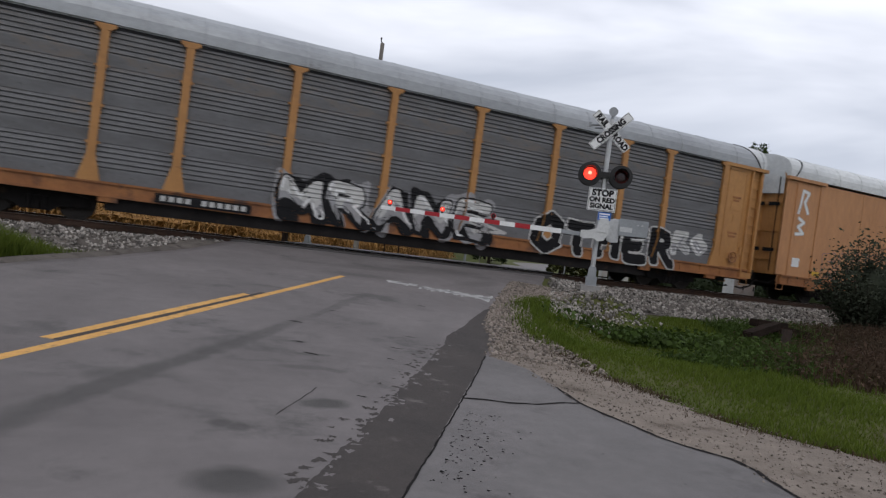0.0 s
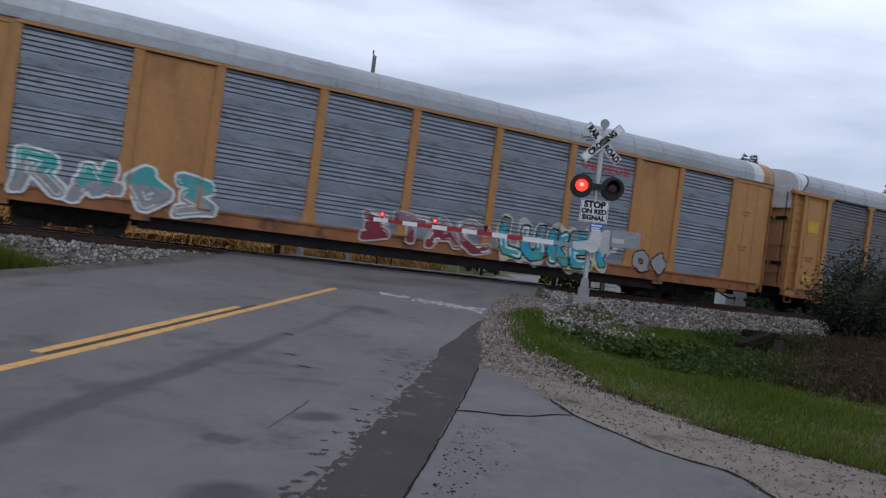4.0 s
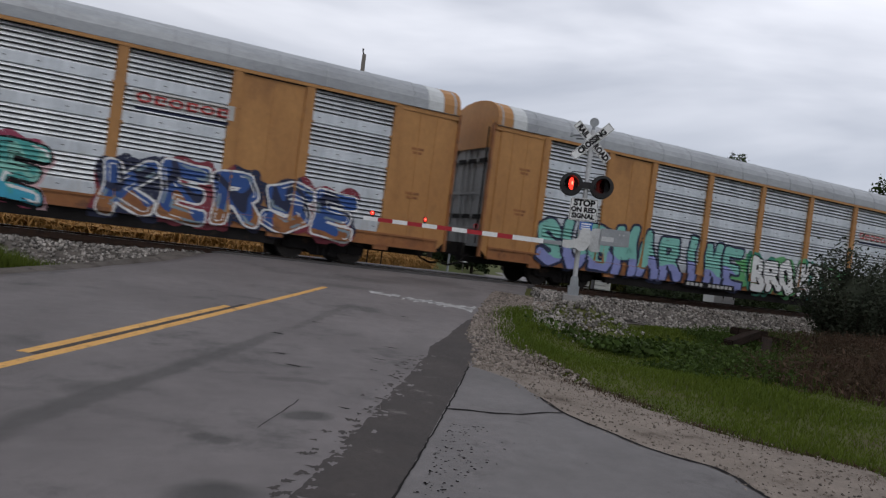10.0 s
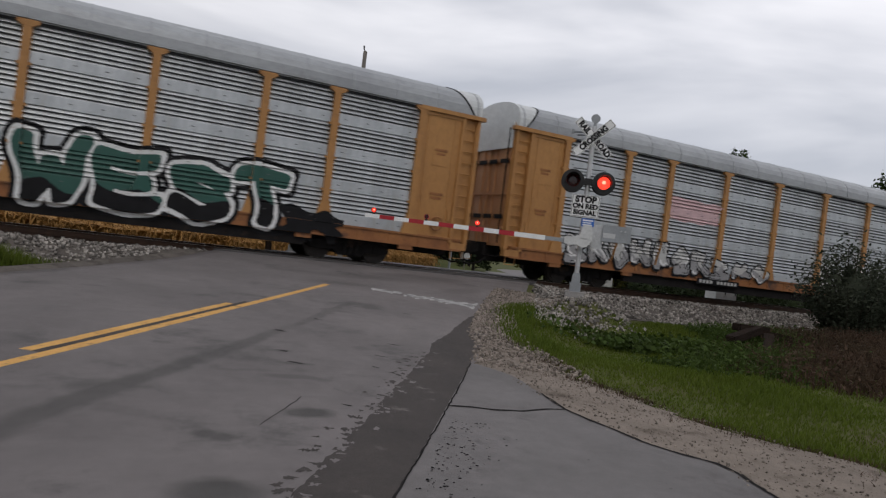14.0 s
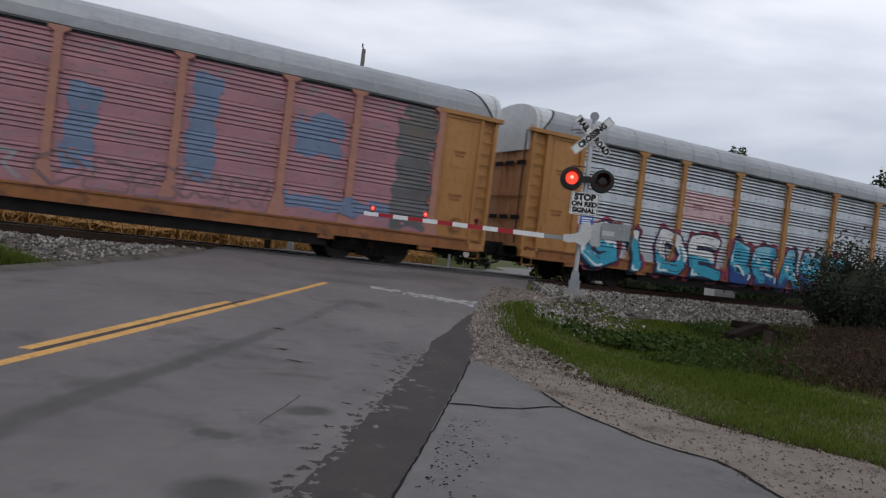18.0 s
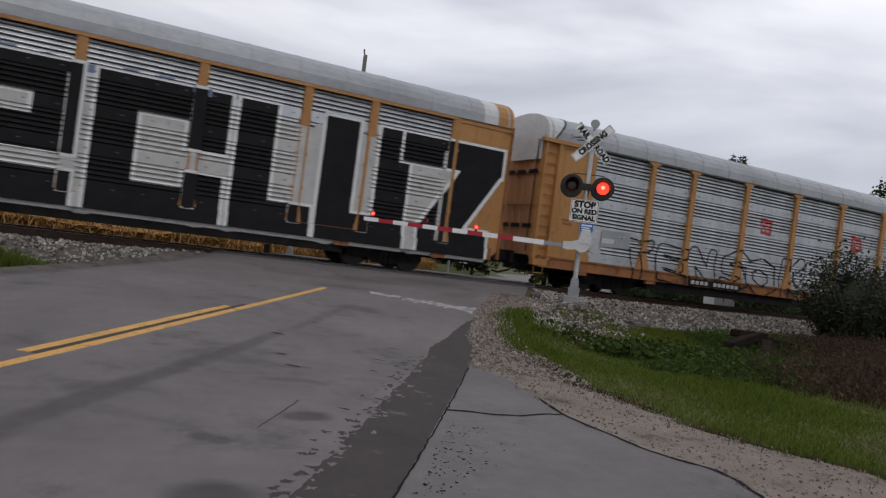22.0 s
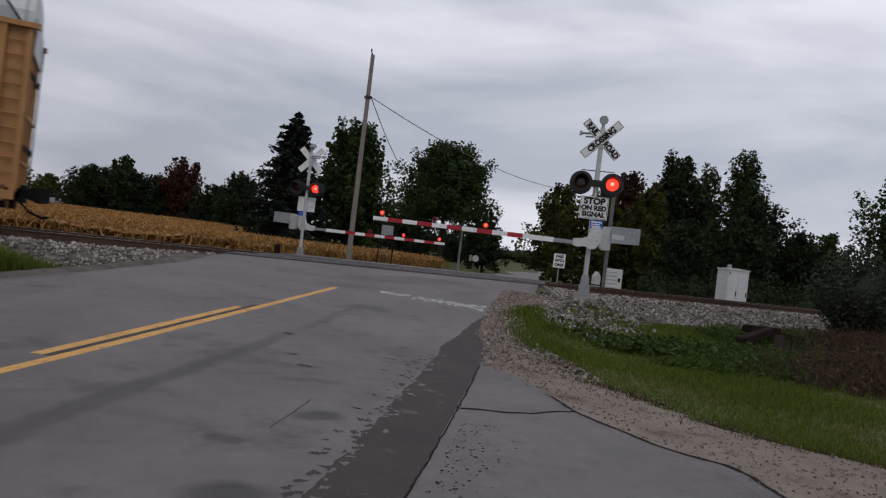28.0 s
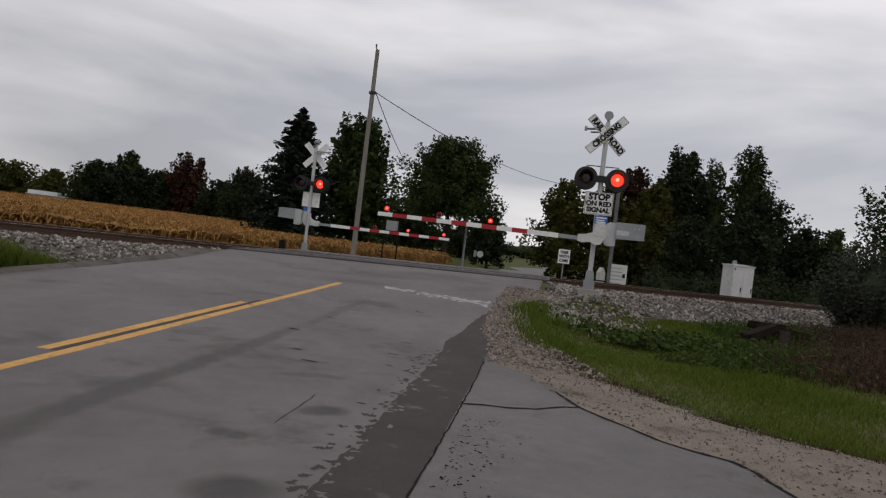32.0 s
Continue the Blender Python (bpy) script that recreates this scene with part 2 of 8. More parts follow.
M = {
    "galv": material("galvanised_sheet", (0.53, 0.555, 0.57), (0.38, 0.40, 0.415), 0.8, 0.42, 0.66, 0.1, 40, (0.36, 0.35, 0.33), 0.06, 0.7, (2.5, 1, 0.5)),
    "galv_dull": material("dull_galvanised_sheet", (0.40, 0.42, 0.44), (0.28, 0.295, 0.31), 0.8, 0.5, 0.6, 0.1, 40, (0.22, 0.21, 0.20), 0.06, 0.7, (2.5, 1, 0.5)),
    "galv_bright": material("bright_galvanised_sheet", (0.64, 0.67, 0.695), (0.46, 0.49, 0.515), 0.8, 0.38, 0.72, 0.1, 40, (0.44, 0.44, 0.43), 0.04, 0.7, (2.5, 1, 0.5)),
    "galv_blue": material("blue_grey_sheet", (0.24, 0.27, 0.32), (0.16, 0.18, 0.21), 1.2, 0.5, 0.2, 0.1, 40, (0.10, 0.10, 0.10), 0.05, 0.9, (1, 1, 3)),
    "galv_dark": material("sooty_sheet", (0.150, 0.152, 0.160), (0.095, 0.094, 0.097), 0.6, 0.6, 0.15, 0.12, 40, (0.15, 0.125, 0.105), 0.07, 0.5, (1, 1, 2.5)),
    "pink_sheet": material("faded_pink_sheet", (0.42, 0.205, 0.235), (0.31, 0.155, 0.185), 1.0, 0.65, 0.05, 0.12, 40, (0.22, 0.19, 0.21), 0.08, 1.3, (1, 1, 3)),
    # darker sheet tones that paint the shade inside the louvre slots
    "slot_shade_dark": material("sooty_slot_shade", (0.14, 0.142, 0.148), (0.09, 0.091, 0.096), 1.5, 0.75, 0.0, 0.1, 30),
    "slot_shade_blue": material("blue_grey_slot_shade", (0.15, 0.165, 0.195), (0.10, 0.11, 0.13), 1.5, 0.7, 0.0, 0.1, 30),
    "slot_shade_soft": material("grey_slot_shade", (0.15, 0.154, 0.158), (0.095, 0.097, 0.101), 1.5, 0.7, 0.1, 0.1, 30),
    "slot_shade_rose": material("dull_rose_slot_shade", (0.30, 0.155, 0.175), (0.20, 0.11, 0.125), 1.5, 0.7, 0, 0.1, 30),
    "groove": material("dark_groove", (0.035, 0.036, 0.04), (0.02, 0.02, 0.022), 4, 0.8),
    "orange": material("rail_yellow_paint", (0.45, 0.225, 0.072), (0.36, 0.17, 0.052), 0.8, 0.55, 0, 0.1, 25, (0.27, 0.125, 0.042), 0.04, 0.9, (1, 1, 0.5)),
    "orange_pale": material("faded_yellow_paint", (0.47, 0.235, 0.105), (0.40, 0.19, 0.08), 0.6, 0.6, 0, 0.08, 25, (0.26, 0.14, 0.06), 0.03, 1.0, (1, 1, 0.3)),
    "orange_rose": material("rose_stained_yellow_paint", (0.42, 0.20, 0.13), (0.36, 0.175, 0.15), 0.5, 0.6, 0, 0.08, 25, (0.36, 0.17, 0.17), 0.10, 0.4),
    "orange_sill": material("rusty_yellow_sill", (0.33, 0.135, 0.042), (0.20, 0.075, 0.026), 1.3, 0.65, 0, 0.15, 25, (0.07, 0.035, 0.024), 0.08, 1.2),
    "roof": material("weathered_roof_sheet", (0.40, 0.42, 0.44), (0.30, 0.315, 0.335), 0.7, 0.5, 0.2, 0.1, 30, (0.20, 0.20, 0.20), 0.03, 0.8, (0.5, 1, 1)),
    "roof_pale": material("pale_roof_sheet", (0.66, 0.68, 0.68), (0.52, 0.54, 0.55), 0.7, 0.5, 0.1, 0.1, 30, (0.33, 0.32, 0.31), 0.03, 0.8, (0.5, 1, 1)),
    "grey": material("grey_car_paint", (0.25, 0.258, 0.268), (0.19, 0.197, 0.205), 0.9, 0.5, 0, 0.1, 25, (0.14, 0.12, 0.11), 0.04, 1.2),
    "underframe": material("sooty_black_steel", (0.022, 0.020, 0.020), (0.012, 0.011, 0.011), 2, 0.8, 0.0, 0.2, 20, (0.06, 0.04, 0.028), 0.04, 1.5, gloss=0.1),
    "wheel": material("dark_wheel_steel", (0.05, 0.042, 0.038), (0.03, 0.026, 0.024), 3, 0.6, 0.5, 0.15, 20),
    "black": material("black_paint", (0.016, 0.016, 0.018), (0.011, 0.011, 0.012), 2.5, 0.7, 0, 0.06, 25, gloss=0.12),
    "white": plain("white_paint", (0.72, 0.73, 0.73), 0.6, 0, 0.88),
    "dull_white": plain("dirty_white_paint", (0.50, 0.50, 0.49), 0.65),
    "red": plain("red_paint", (0.42, 0.035, 0.035), 0.5),
    "maroon": plain("maroon_paint", (0.20, 0.018, 0.035), 0.55),
    "blue": plain("blue_paint", (0.020, 0.075, 0.27), 0.6),
    "navy": plain("navy_paint", (0.011, 0.017, 0.055), 0.65),
    "cyan": plain("cyan_paint", (0.04, 0.36, 0.52), 0.55),
    "teal": plain("teal_paint", (0.06, 0.36, 0.34), 0.55),
    "mint": plain("mint_paint", (0.20, 0.50, 0.43), 0.55),
    "lavender": plain("lavender_paint", (0.24, 0.27, 0.55), 0.55),
    "green": plain("green_paint", (0.03, 0.22, 0.15), 0.55),
    "deep_green": plain("deep_green_paint", (0.014, 0.085, 0.066), 0.55),
    "leaf_green": plain("bright_green_paint", (0.10, 0.36, 0.13), 0.55),
    "pink": plain("pink_paint", (0.55, 0.28, 0.34), 0.6),
    "pale_pink": plain("pale_pink_paint", (0.62, 0.42, 0.44), 0.6),
    "magenta": plain("crimson_paint", (0.30, 0.04, 0.09), 0.6),
    "yellow": plain("yellow_paint", (0.58, 0.36, 0.03), 0.6),
    "pale_yellow": plain("pale_yellow_paint", (0.60, 0.55, 0.34), 0.6),
    "pink_dusk": plain("dusky_pink_paint", (0.42, 0.26, 0.31), 0.6),
    "pale_blue": plain("pale_blue_paint", (0.22, 0.50, 0.62), 0.55),
    "sky_grey": plain("grey_blue_paint", (0.20, 0.27, 0.32), 0.6),
    "soft_grey": plain("faded_grey_paint", (0.32, 0.32, 0.33), 0.7),
    "pink_grey": plain("faded_rose_paint", (0.26, 0.17, 0.18), 0.7),
    "steel_blue": plain("faded_blue_paint", (0.16, 0.22, 0.34), 0.65),
    "rail": material("rusty_rail_steel", (0.10, 0.055, 0.035), (0.06, 0.035, 0.025), 4, 0.6, 0.5, 0.15, 30),
    "rail_head": material("worn_rail_head", (0.42, 0.40, 0.38), (0.28, 0.26, 0.25), 3, 0.3, 0.9, 0.05, 40),
    "tie": material("creosoted_tie", (0.05, 0.038, 0.03), (0.09, 0.075, 0.06), 4, 0.85, 0, 0.4, 18, None, 0, 1, (1, 6, 1), 0.25),
    "stone": material("grey_ballast_stone", (0.33, 0.305, 0.28), (0.145, 0.133, 0.12), 1.2, 0.85, 0, 0.3, 25, (0.14, 0.12, 0.105), 0.06, 0.6, (1, 1, 1), 0.7),
    "gravel": material("sandy_gravel", (0.262, 0.222, 0.188), (0.182, 0.152, 0.128), 2.2, 0.9, 0, 0.6, 60, (0.10, 0.078, 0.062), 0.05, 2.2),
    "gravel_grey": material("grey_gravel", (0.150, 0.132, 0.118), (0.09, 0.080, 0.072), 1.6, 0.9, 0, 0.6, 50, (0.04, 0.034, 0.03), 0.10, 2.5),
    "pebble": material("tan_pebble", (0.260, 0.222, 0.192), (0.165, 0.140, 0.120), 1.2, 0.85, 0, 0.3, 25, None, 0, 1, (1, 1, 1), 0.5),
    "asphalt": material("worn_asphalt", (0.178, 0.160, 0.158), (0.120, 0.107, 0.106), 0.42, 0.74, 0, 0.4, 120, (0.082, 0.075, 0.074), 0.06, 0.9, (1, 1, 1), 0, 0, 0, OIL, 0.5),
    "patch": material("fresh_asphalt_strip", (0.044, 0.038, 0.036), (0.064, 0.054, 0.050), 1.4, 0.85, 0, 0.3, 90, (0.13, 0.115, 0.108), 0.03, 3.5, (1, 1, 1), 0, 0, 0, (), 0.35),
    "drive": material("pale_asphalt_drive", (0.180, 0.168, 0.166), (0.124, 0.116, 0.114), 0.6, 0.74, 0, 0.3, 110, (0.10, 0.092, 0.09), 0.07, 1.4, (1, 1, 1), 0, 0, 0, (), 0.4),
    "tar": material("tar_seal", (0.018, 0.017, 0.017), (0.028, 0.026, 0.026), 6, 0.9, 0, 0.2, 60, gloss=0.03),
    "yellow_line": material("yellow_road_paint", (0.70, 0.40, 0.13), (0.58, 0.32, 0.10), 2.0, 0.7, 0, 0.2, 90, (0.20, 0.15, 0.09), 0.06, 5.0),
    "white_line": material("worn_white_road_paint", (0.52, 0.52, 0.51), (0.30, 0.295, 0.29), 4.0, 0.7, 0, 0.2, 90, (0.13, 0.13, 0.13), 0.14, 3.0),
    "plank": material("crossing_panel", (0.10, 0.095, 0.095), (0.07, 0.066, 0.066), 1.5, 0.8, 0, 0.3, 60),
    "soil": material("verge_soil", (0.062, 0.080, 0.016), (0.084, 0.084, 0.030), 0.25, 0.95, 0, 0.5, 14, (0.075, 0.062, 0.035), 0.02, 0.5),
    "grass": material("verge_grass", (0.082, 0.120, 0.016), (0.104, 0.136, 0.021), 0.5, 0.8, 0, 0.1, 10, (0.11, 0.110, 0.032), 0.03, 0.35, (1, 1, 1), 0.12, 0.0, 0.3),
    "clover": material("broad_green_leaves", (0.036, 0.064, 0.013), (0.054, 0.082, 0.018), 0.6, 0.75, 0, 0.05, 8, (0.09, 0.075, 0.03), 0.03, 0.4, (1, 1, 1), 0.35, 0.0, 0.25),
    "weed": material("dry_weed", (0.092, 0.056, 0.040), (0.050, 0.038, 0.023), 0.7, 0.85, 0, 0.1, 10, None, 0, 1, (1, 1, 1), 0.4, 0.0, 0.25),
    "corn": material("dry_corn", (0.40, 0.225, 0.080), (0.27, 0.145, 0.048), 0.5, 0.85, 0, 0.1, 8, (0.20, 0.12, 0.045), 0.08, 0.6, (1, 1, 1), 0.35, 0.0, 0.25),
    "corn_deep": material("corn_depth", (0.22, 0.125, 0.042), (0.12, 0.07, 0.028), 3.0, 0.9, 0, 0.8, 9),
    "bark": material("bark", (0.055, 0.045, 0.036), (0.032, 0.027, 0.022), 5, 0.9, 0, 0.6, 18, None, 0, 1, (1, 1, 0.3)),
    "leaf": material("green_leaves", (0.022, 0.039, 0.012), (0.046, 0.070, 0.019), 0.4, 0.7, 0, 0.05, 6, None, 0, 1, (1, 1, 1), 0.45, 0.0, 0.25),
    "leaf_dark": material("dark_leaves", (0.016, 0.025, 0.011), (0.026, 0.037, 0.014), 0.4, 0.75, 0, 0.05, 6, None, 0, 1, (1, 1, 1), 0.45, 0.0, 0.2),
    "leaf_olive": material("olive_leaves", (0.044, 0.052, 0.013), (0.074, 0.070, 0.016), 0.4, 0.75, 0, 0.05, 6, None, 0, 1, (1, 1, 1), 0.45, 0.0, 0.25),
    "leaf_red": material("reddening_leaves", (0.070, 0.022, 0.016), (0.030, 0.022, 0.012), 0.5, 0.75, 0, 0.05, 6, None, 0, 1, (1, 1, 1), 0.4, 0.0, 0.2),
    "needle": material("spruce_needles", (0.008, 0.014, 0.010), (0.014, 0.022, 0.013), 0.6, 0.8, 0, 0.05, 6, None, 0, 1, (1, 1, 1), 0.4),
    "shrub": material("grey_green_leaves", (0.038, 0.048, 0.032), (0.062, 0.070, 0.047), 0.8, 0.7, 0, 0.05, 6, None, 0, 1, (1, 1, 1), 0.35, 0.0, 0.25),
    "alu": material("aluminium", (0.56, 0.57, 0.58), (0.44, 0.45, 0.46), 2.5, 0.42, 0.45, 0.06, 25, (0.30, 0.30, 0.30), 0.03, 2.0),
    "alu_dull": material("dull_grey_metal", (0.33, 0.35, 0.37), (0.25, 0.265, 0.28), 2.5, 0.5, 0.3, 0.06, 25),
    "sign_white": material("reflective_white", (0.84, 0.85, 0.85), (0.72, 0.73, 0.73), 3, 0.5, 0, 0.03, 30, (0.40, 0.39, 0.38), 0.01, 3),
    "sign_blue": plain("sign_blue", (0.02, 0.13, 0.50), 0.45),
    "reflector_red": plain("reflective_red", (0.42, 0.012, 0.022), 0.4),
    "lamp_black": plain("matt_black", (0.012, 0.012, 0.013), 0.6),
    "lamp_off": plain("unlit_red_glass", (0.040, 0.004, 0.005), 0.2),
    "lamp_on": material("lit_red_glass", (1.0, 0.055, 0.030), (1.0, 0.040, 0.022), 8, 0.3, 0, 0, 30, None, 0, 1, (1, 1, 1), 0, 1.5),
    "lamp_core": material("lit_lamp_core", (1.0, 0.38, 0.24), (1.0, 0.30, 0.20), 8, 0.3, 0, 0, 30, None, 0, 1, (1, 1, 1), 0, 1.6),
    "pole_wood": material("weathered_pole_wood", (0.27, 0.25, 0.225), (0.18, 0.165, 0.15), 3, 0.85, 0, 0.4, 30, None, 0, 1, (4, 4, 0.25)),
    "cable": plain("cable_black", (0.03, 0.03, 0.03), 0.6),
    "cabinet": material("white_cabinet_paint", (0.62, 0.63, 0.63), (0.53, 0.54, 0.54), 1.5, 0.5, 0, 0.03, 25, (0.36, 0.34, 0.31), 0.02, 2.5),
    "timber": material("rotten_timber", (0.030, 0.020, 0.016), (0.013, 0.010, 0.008), 5, 0.9, 0, 0.5, 20, None, 0, 1, (0.3, 3, 3), gloss=0.05),
    "concrete": material("concrete", (0.33, 0.32, 0.31), (0.25, 0.24, 0.235), 2, 0.85, 0, 0.3, 40),
}


# ---- geometry ----
class Geo:
    """Collects vertices and faces of one mesh."""

    def __init__(self):
        self.v, self.f, self.m = [], [], []

    def add(self, verts, faces, mat=0):
        n = len(self.v)
        self.v.extend(verts)
        self.f.extend(tuple(i + n for i in q) for q in faces)
        self.m.extend([mat] * len(faces))
        return self

    def box(self, x0, x1, y0, y1, z0, z1, mat=0, turn=None):
        p = [(x, y, z) for x in (x0, x1) for y in (y0, y1) for z in (z0, z1)]
        if turn is not None:
            p = [tuple(turn @ Vector(q)) for q in p]
        return self.add(p, [(0, 1, 3, 2), (4, 6, 7, 5), (0, 4, 5, 1), (2, 3, 7, 6), (0, 2, 6, 4), (1, 5, 7, 3)], mat)

    def tube(self, path, radii, n=8, mat=0, caps=True):
        path = [Vector(p) for p in path]
        if not isinstance(radii, (list, tuple)):
            radii = [radii] * len(path)
        rings, base = [], len(self.v)
        side = None
        for i, p in enumerate(path):
            d = (path[min(i + 1, len(path) - 1)] - path[max(i - 1, 0)]).normalized()
            ref = Vector((0, 0, 1)) if abs(d.z) < 0.9 else Vector((1, 0, 0))
            if side is None or abs(side.dot(d)) > 0.95:
                side = d.cross(ref).normalized()
            side = (side - d * side.dot(d)).normalized()
            up = d.cross(side)
            for k in range(n):
                a = 2 * math.pi * k / n
                self.v.append(tuple(p + (side * math.cos(a) + up * math.sin(a)) * radii[i]))
        for i in range(len(path) - 1):
            for k in range(n):
                a, b = base + i * n + k, base + i * n + (k + 1) % n
                self.f.append((a, b, b + n, a + n))
                self.m.append(mat)
        if caps:
            self.f.append(tuple(base + k for k in reversed(range(n))))
            self.f.append(tuple(base + (len(path) - 1) * n + k for k in range(n)))
            self.m.extend([mat, mat])
        return self

    def prism(self, outline, y0, y1, mat=0, turn=None):
        """An outline in x and z, as thick as from y0 to y1."""
        n = len(outline)
        p = [(x, y0, z) for x, z in outline] + [(x, y1, z) for x, z in outline]
        if turn is not None:
            p = [tuple(turn @ Vector(q)) for q in p]
        faces = [tuple(range(n)), tuple(reversed(range(n, 2 * n)))]
        faces += [(i, i + n, (i + 1) % n + n, (i + 1) % n) for i in range(n)]
        return self.add(p, faces, mat)

    def sweep(self, profile, x0, x1, mat=0, closed=False):
        """A profile in y and z drawn along x."""
        n = len(profile)
        p = [(x0, y, z) for y, z in profile] + [(x1, y, z) for y, z in profile]
        self.add(p, [(i, (i + 1) % n, (i + 1) % n + n, i + n) for i in range(n if closed else n - 1)], mat)
        if closed:
            self.add(p, [tuple(range(n)), tuple(reversed(range(n, 2 * n)))], mat)
        return self


def as_mesh(name, geo, mats, smooth=False):
    if isinstance(geo, bpy.types.Mesh):
        return geo
    me = bpy.data.meshes.new(name)
    me.from_pydata(geo.v, [], geo.f)
    if not isinstance(mats, (list, tuple)):
        mats = [mats]
    for m in mats:
        me.materials.append(m)
    if len(mats) > 1:
        me.polygons.foreach_set("material_index", geo.m)
    if smooth:
        me.polygons.foreach_set("use_smooth", [True] * len(me.polygons))
    me.update()
    return me


def part(name, geo, mats, parent=None, label="", at=None, smooth=False):
    ob = new(name, as_mesh(name, geo, mats, smooth))
    if parent is not None:
        ob.parent = parent
    if at is not None:
        ob.matrix_basis = at
    if label:
        ob["label"] = label
    return ob


def thing(name, at, label, category, group="", kind=""):
    return_ob = new(name)
    return_ob.empty_display_size = 0.3
    return_ob.matrix_basis = at
    return tagged(return_ob, label, category, group, kind)


def big_mesh(name, verts, faces, mat, per_face=None):
    """A mesh from numpy arrays: verts n x 3, faces m x 4 (or m x 3)."""
    me = bpy.data.meshes.new(name)
    verts, faces = np.asarray(verts, dtype=np.float32), np.asarray(faces, dtype=np.int32)
    k = faces.shape[1]
    me.vertices.add(len(verts))
    me.vertices.foreach_set("co", verts.ravel())
    me.loops.add(faces.size)
    me.loops.foreach_set("vertex_index", faces.ravel())
    me.polygons.add(len(faces))
    me.polygons.foreach_set("loop_start", np.arange(0, faces.size, k, dtype=np.int32))
    me.polygons.foreach_set("loop_total", np.full(len(faces), k, dtype=np.int32))
    for m in (mat if isinstance(mat, (list, tuple)) else [mat]):
        me.materials.append(m)
    if per_face is not None:
        me.polygons.foreach_set("material_index", np.asarray(per_face, dtype=np.int32))
    me.update(calc_edges=True)
    return me


def letters(text, size, mat, parent, at, name="lettering", label="", stretch=1.0, depth=0.004):
    """Writing in the built-in font, as a mesh. It stands in x and z, read from -y."""
    cu = bpy.data.curves.new(name, "FONT")
    cu.body, cu.size, cu.align_x, cu.align_y, cu.extrude = text, size, "CENTER", "CENTER", depth
    cu.offset = size * 0.055
    cu.resolution_u = 3
    tmp = bpy.data.objects.new(name, cu)
    scene.collection.objects.link(tmp)
    me = bpy.data.meshes.new_from_object(tmp.evaluated_get(bpy.context.evaluated_depsgraph_get()))
    bpy.data.objects.remove(tmp)
    bpy.data.curves.remove(cu)
    me.transform(Matrix.Diagonal((stretch, 1, 1, 1)))
    me.transform(pose(0, 0, 0, 90))
    me.materials.clear()
    me.materials.append(mat)
    return part(name, me, mat, parent, label, at)


# ---- the lie of the land: the track runs along x, rail tops at z = 0; the road crosses it at a slant ----
ROAD_P, ROAD_U, ROAD_N = np.array((4.6, -6.8)), np.array((0.563, 0.826)), np.array((0.826, -0.563))
MAST, FAR_MAST = (11.46, -6.26), (7.63, 6.77)


def ramp(v, a, b):
    u = np.clip((np.asarray(v, float) - a) / (b - a), 0, 1)
    return u * u * (3 - 2 * u)


def road_z(y):
    y = np.asarray(y, float)
    rise = sum(np.interp(y + d, [-60, -22, -17, -14, -11, -9, -7, -4.5, -2, 2], [-0.80, -0.80, -0.72, -0.64, -0.51, -0.425, -0.335, -0.20, -0.035, -0.03]) for d in (-0.8, 0.0, 0.8)) / 3
    return rise - 0.62 * ramp(y, 2.0, 18.0)


def along(s, o):
    """Road coordinates (metres along it, metres to its right) to x, y."""
    return ROAD_P[0] + ROAD_U[0] * s + ROAD_N[0] * o, ROAD_P[1] + ROAD_U[1] * s + ROAD_N[1] * o


def across(x, y):
    return (x - ROAD_P[0]) * ROAD_N[0] + (y - ROAD_P[1]) * ROAD_N[1]


def waves(x, y, size, amount):
    return amount * (np.sin(x / size * 2.1 + 1.3 * np.sin(y / size)) * np.cos(y / size * 1.7 + 0.6) + 0.5 * np.sin(x / size * 5.3 + y / size * 4.1))


def verge_z(x, y):
    a = np.abs(y)
    z = -0.24 - 0.54 * ramp(a, 1.9, 3.9) - 0.06 * ramp(-y, 4.0, 8.0) + 0.12 * ramp(-y, 12.0, 16.0) - 0.35 * ramp(y, 4.0, 9.0)
    z = z + waves(x, y, 3.0, 0.025) * ramp(a, 2.5, 4.5)
    near = ramp(-np.asarray(y, float), 10.5, 14.0)
    z = z * (1 - near) + (road_z(y) - 0.06) * near
    for mx, my, top in ((*MAST, 0.86), (*FAR_MAST, 0.8)):
        z = z + top * np.exp(-((x - mx) ** 2 + (y - my) ** 2) / 1.6)
    return z


def far_drop(x, y):
    """Beyond the track the land falls away along the road; this side of it the road sheds water to its left."""
    fall = np.clip(-across(x, y) / 3.75, 0, 1.15) ** 2 * ramp(-np.asarray(y, float), 1.5, 4.5)
    return -(0.55 * ramp(across(x, y), -42.0, -8.0) + 1.25 * ramp(across(x, y), -7.2, -4.0)) * ramp(y, 8.0, 62.0) - 0.08 * fall


def land_z(x, y):
    x, y = np.asarray(x, float), np.asarray(y, float)
    o = np.abs(across(x, y))
    w = ramp(o, 4.0, 6.2)
    inside = ramp(-o, -4.1, -3.8)
    return (road_z(y) - 0.012) * (1 - w) + verge_z(x, y) * w - 0.07 * inside - 0.10 * ramp(-np.abs(y), -2.4, -1.9) * (1 - w) + far_drop(x, y)


def spread(lo, hi, fine, reach):
    mid = list(np.arange(lo, hi, fine))
    step, out, left = fine, [], []
    v = hi
    while v < reach:
        out.append(v)
        step *= 1.28
        v += step
    step, v = fine, lo
    while v > -reach:
        step *= 1.28
        v -= step
        left.append(v)
    return np.array(left[::-1] + mid + out)


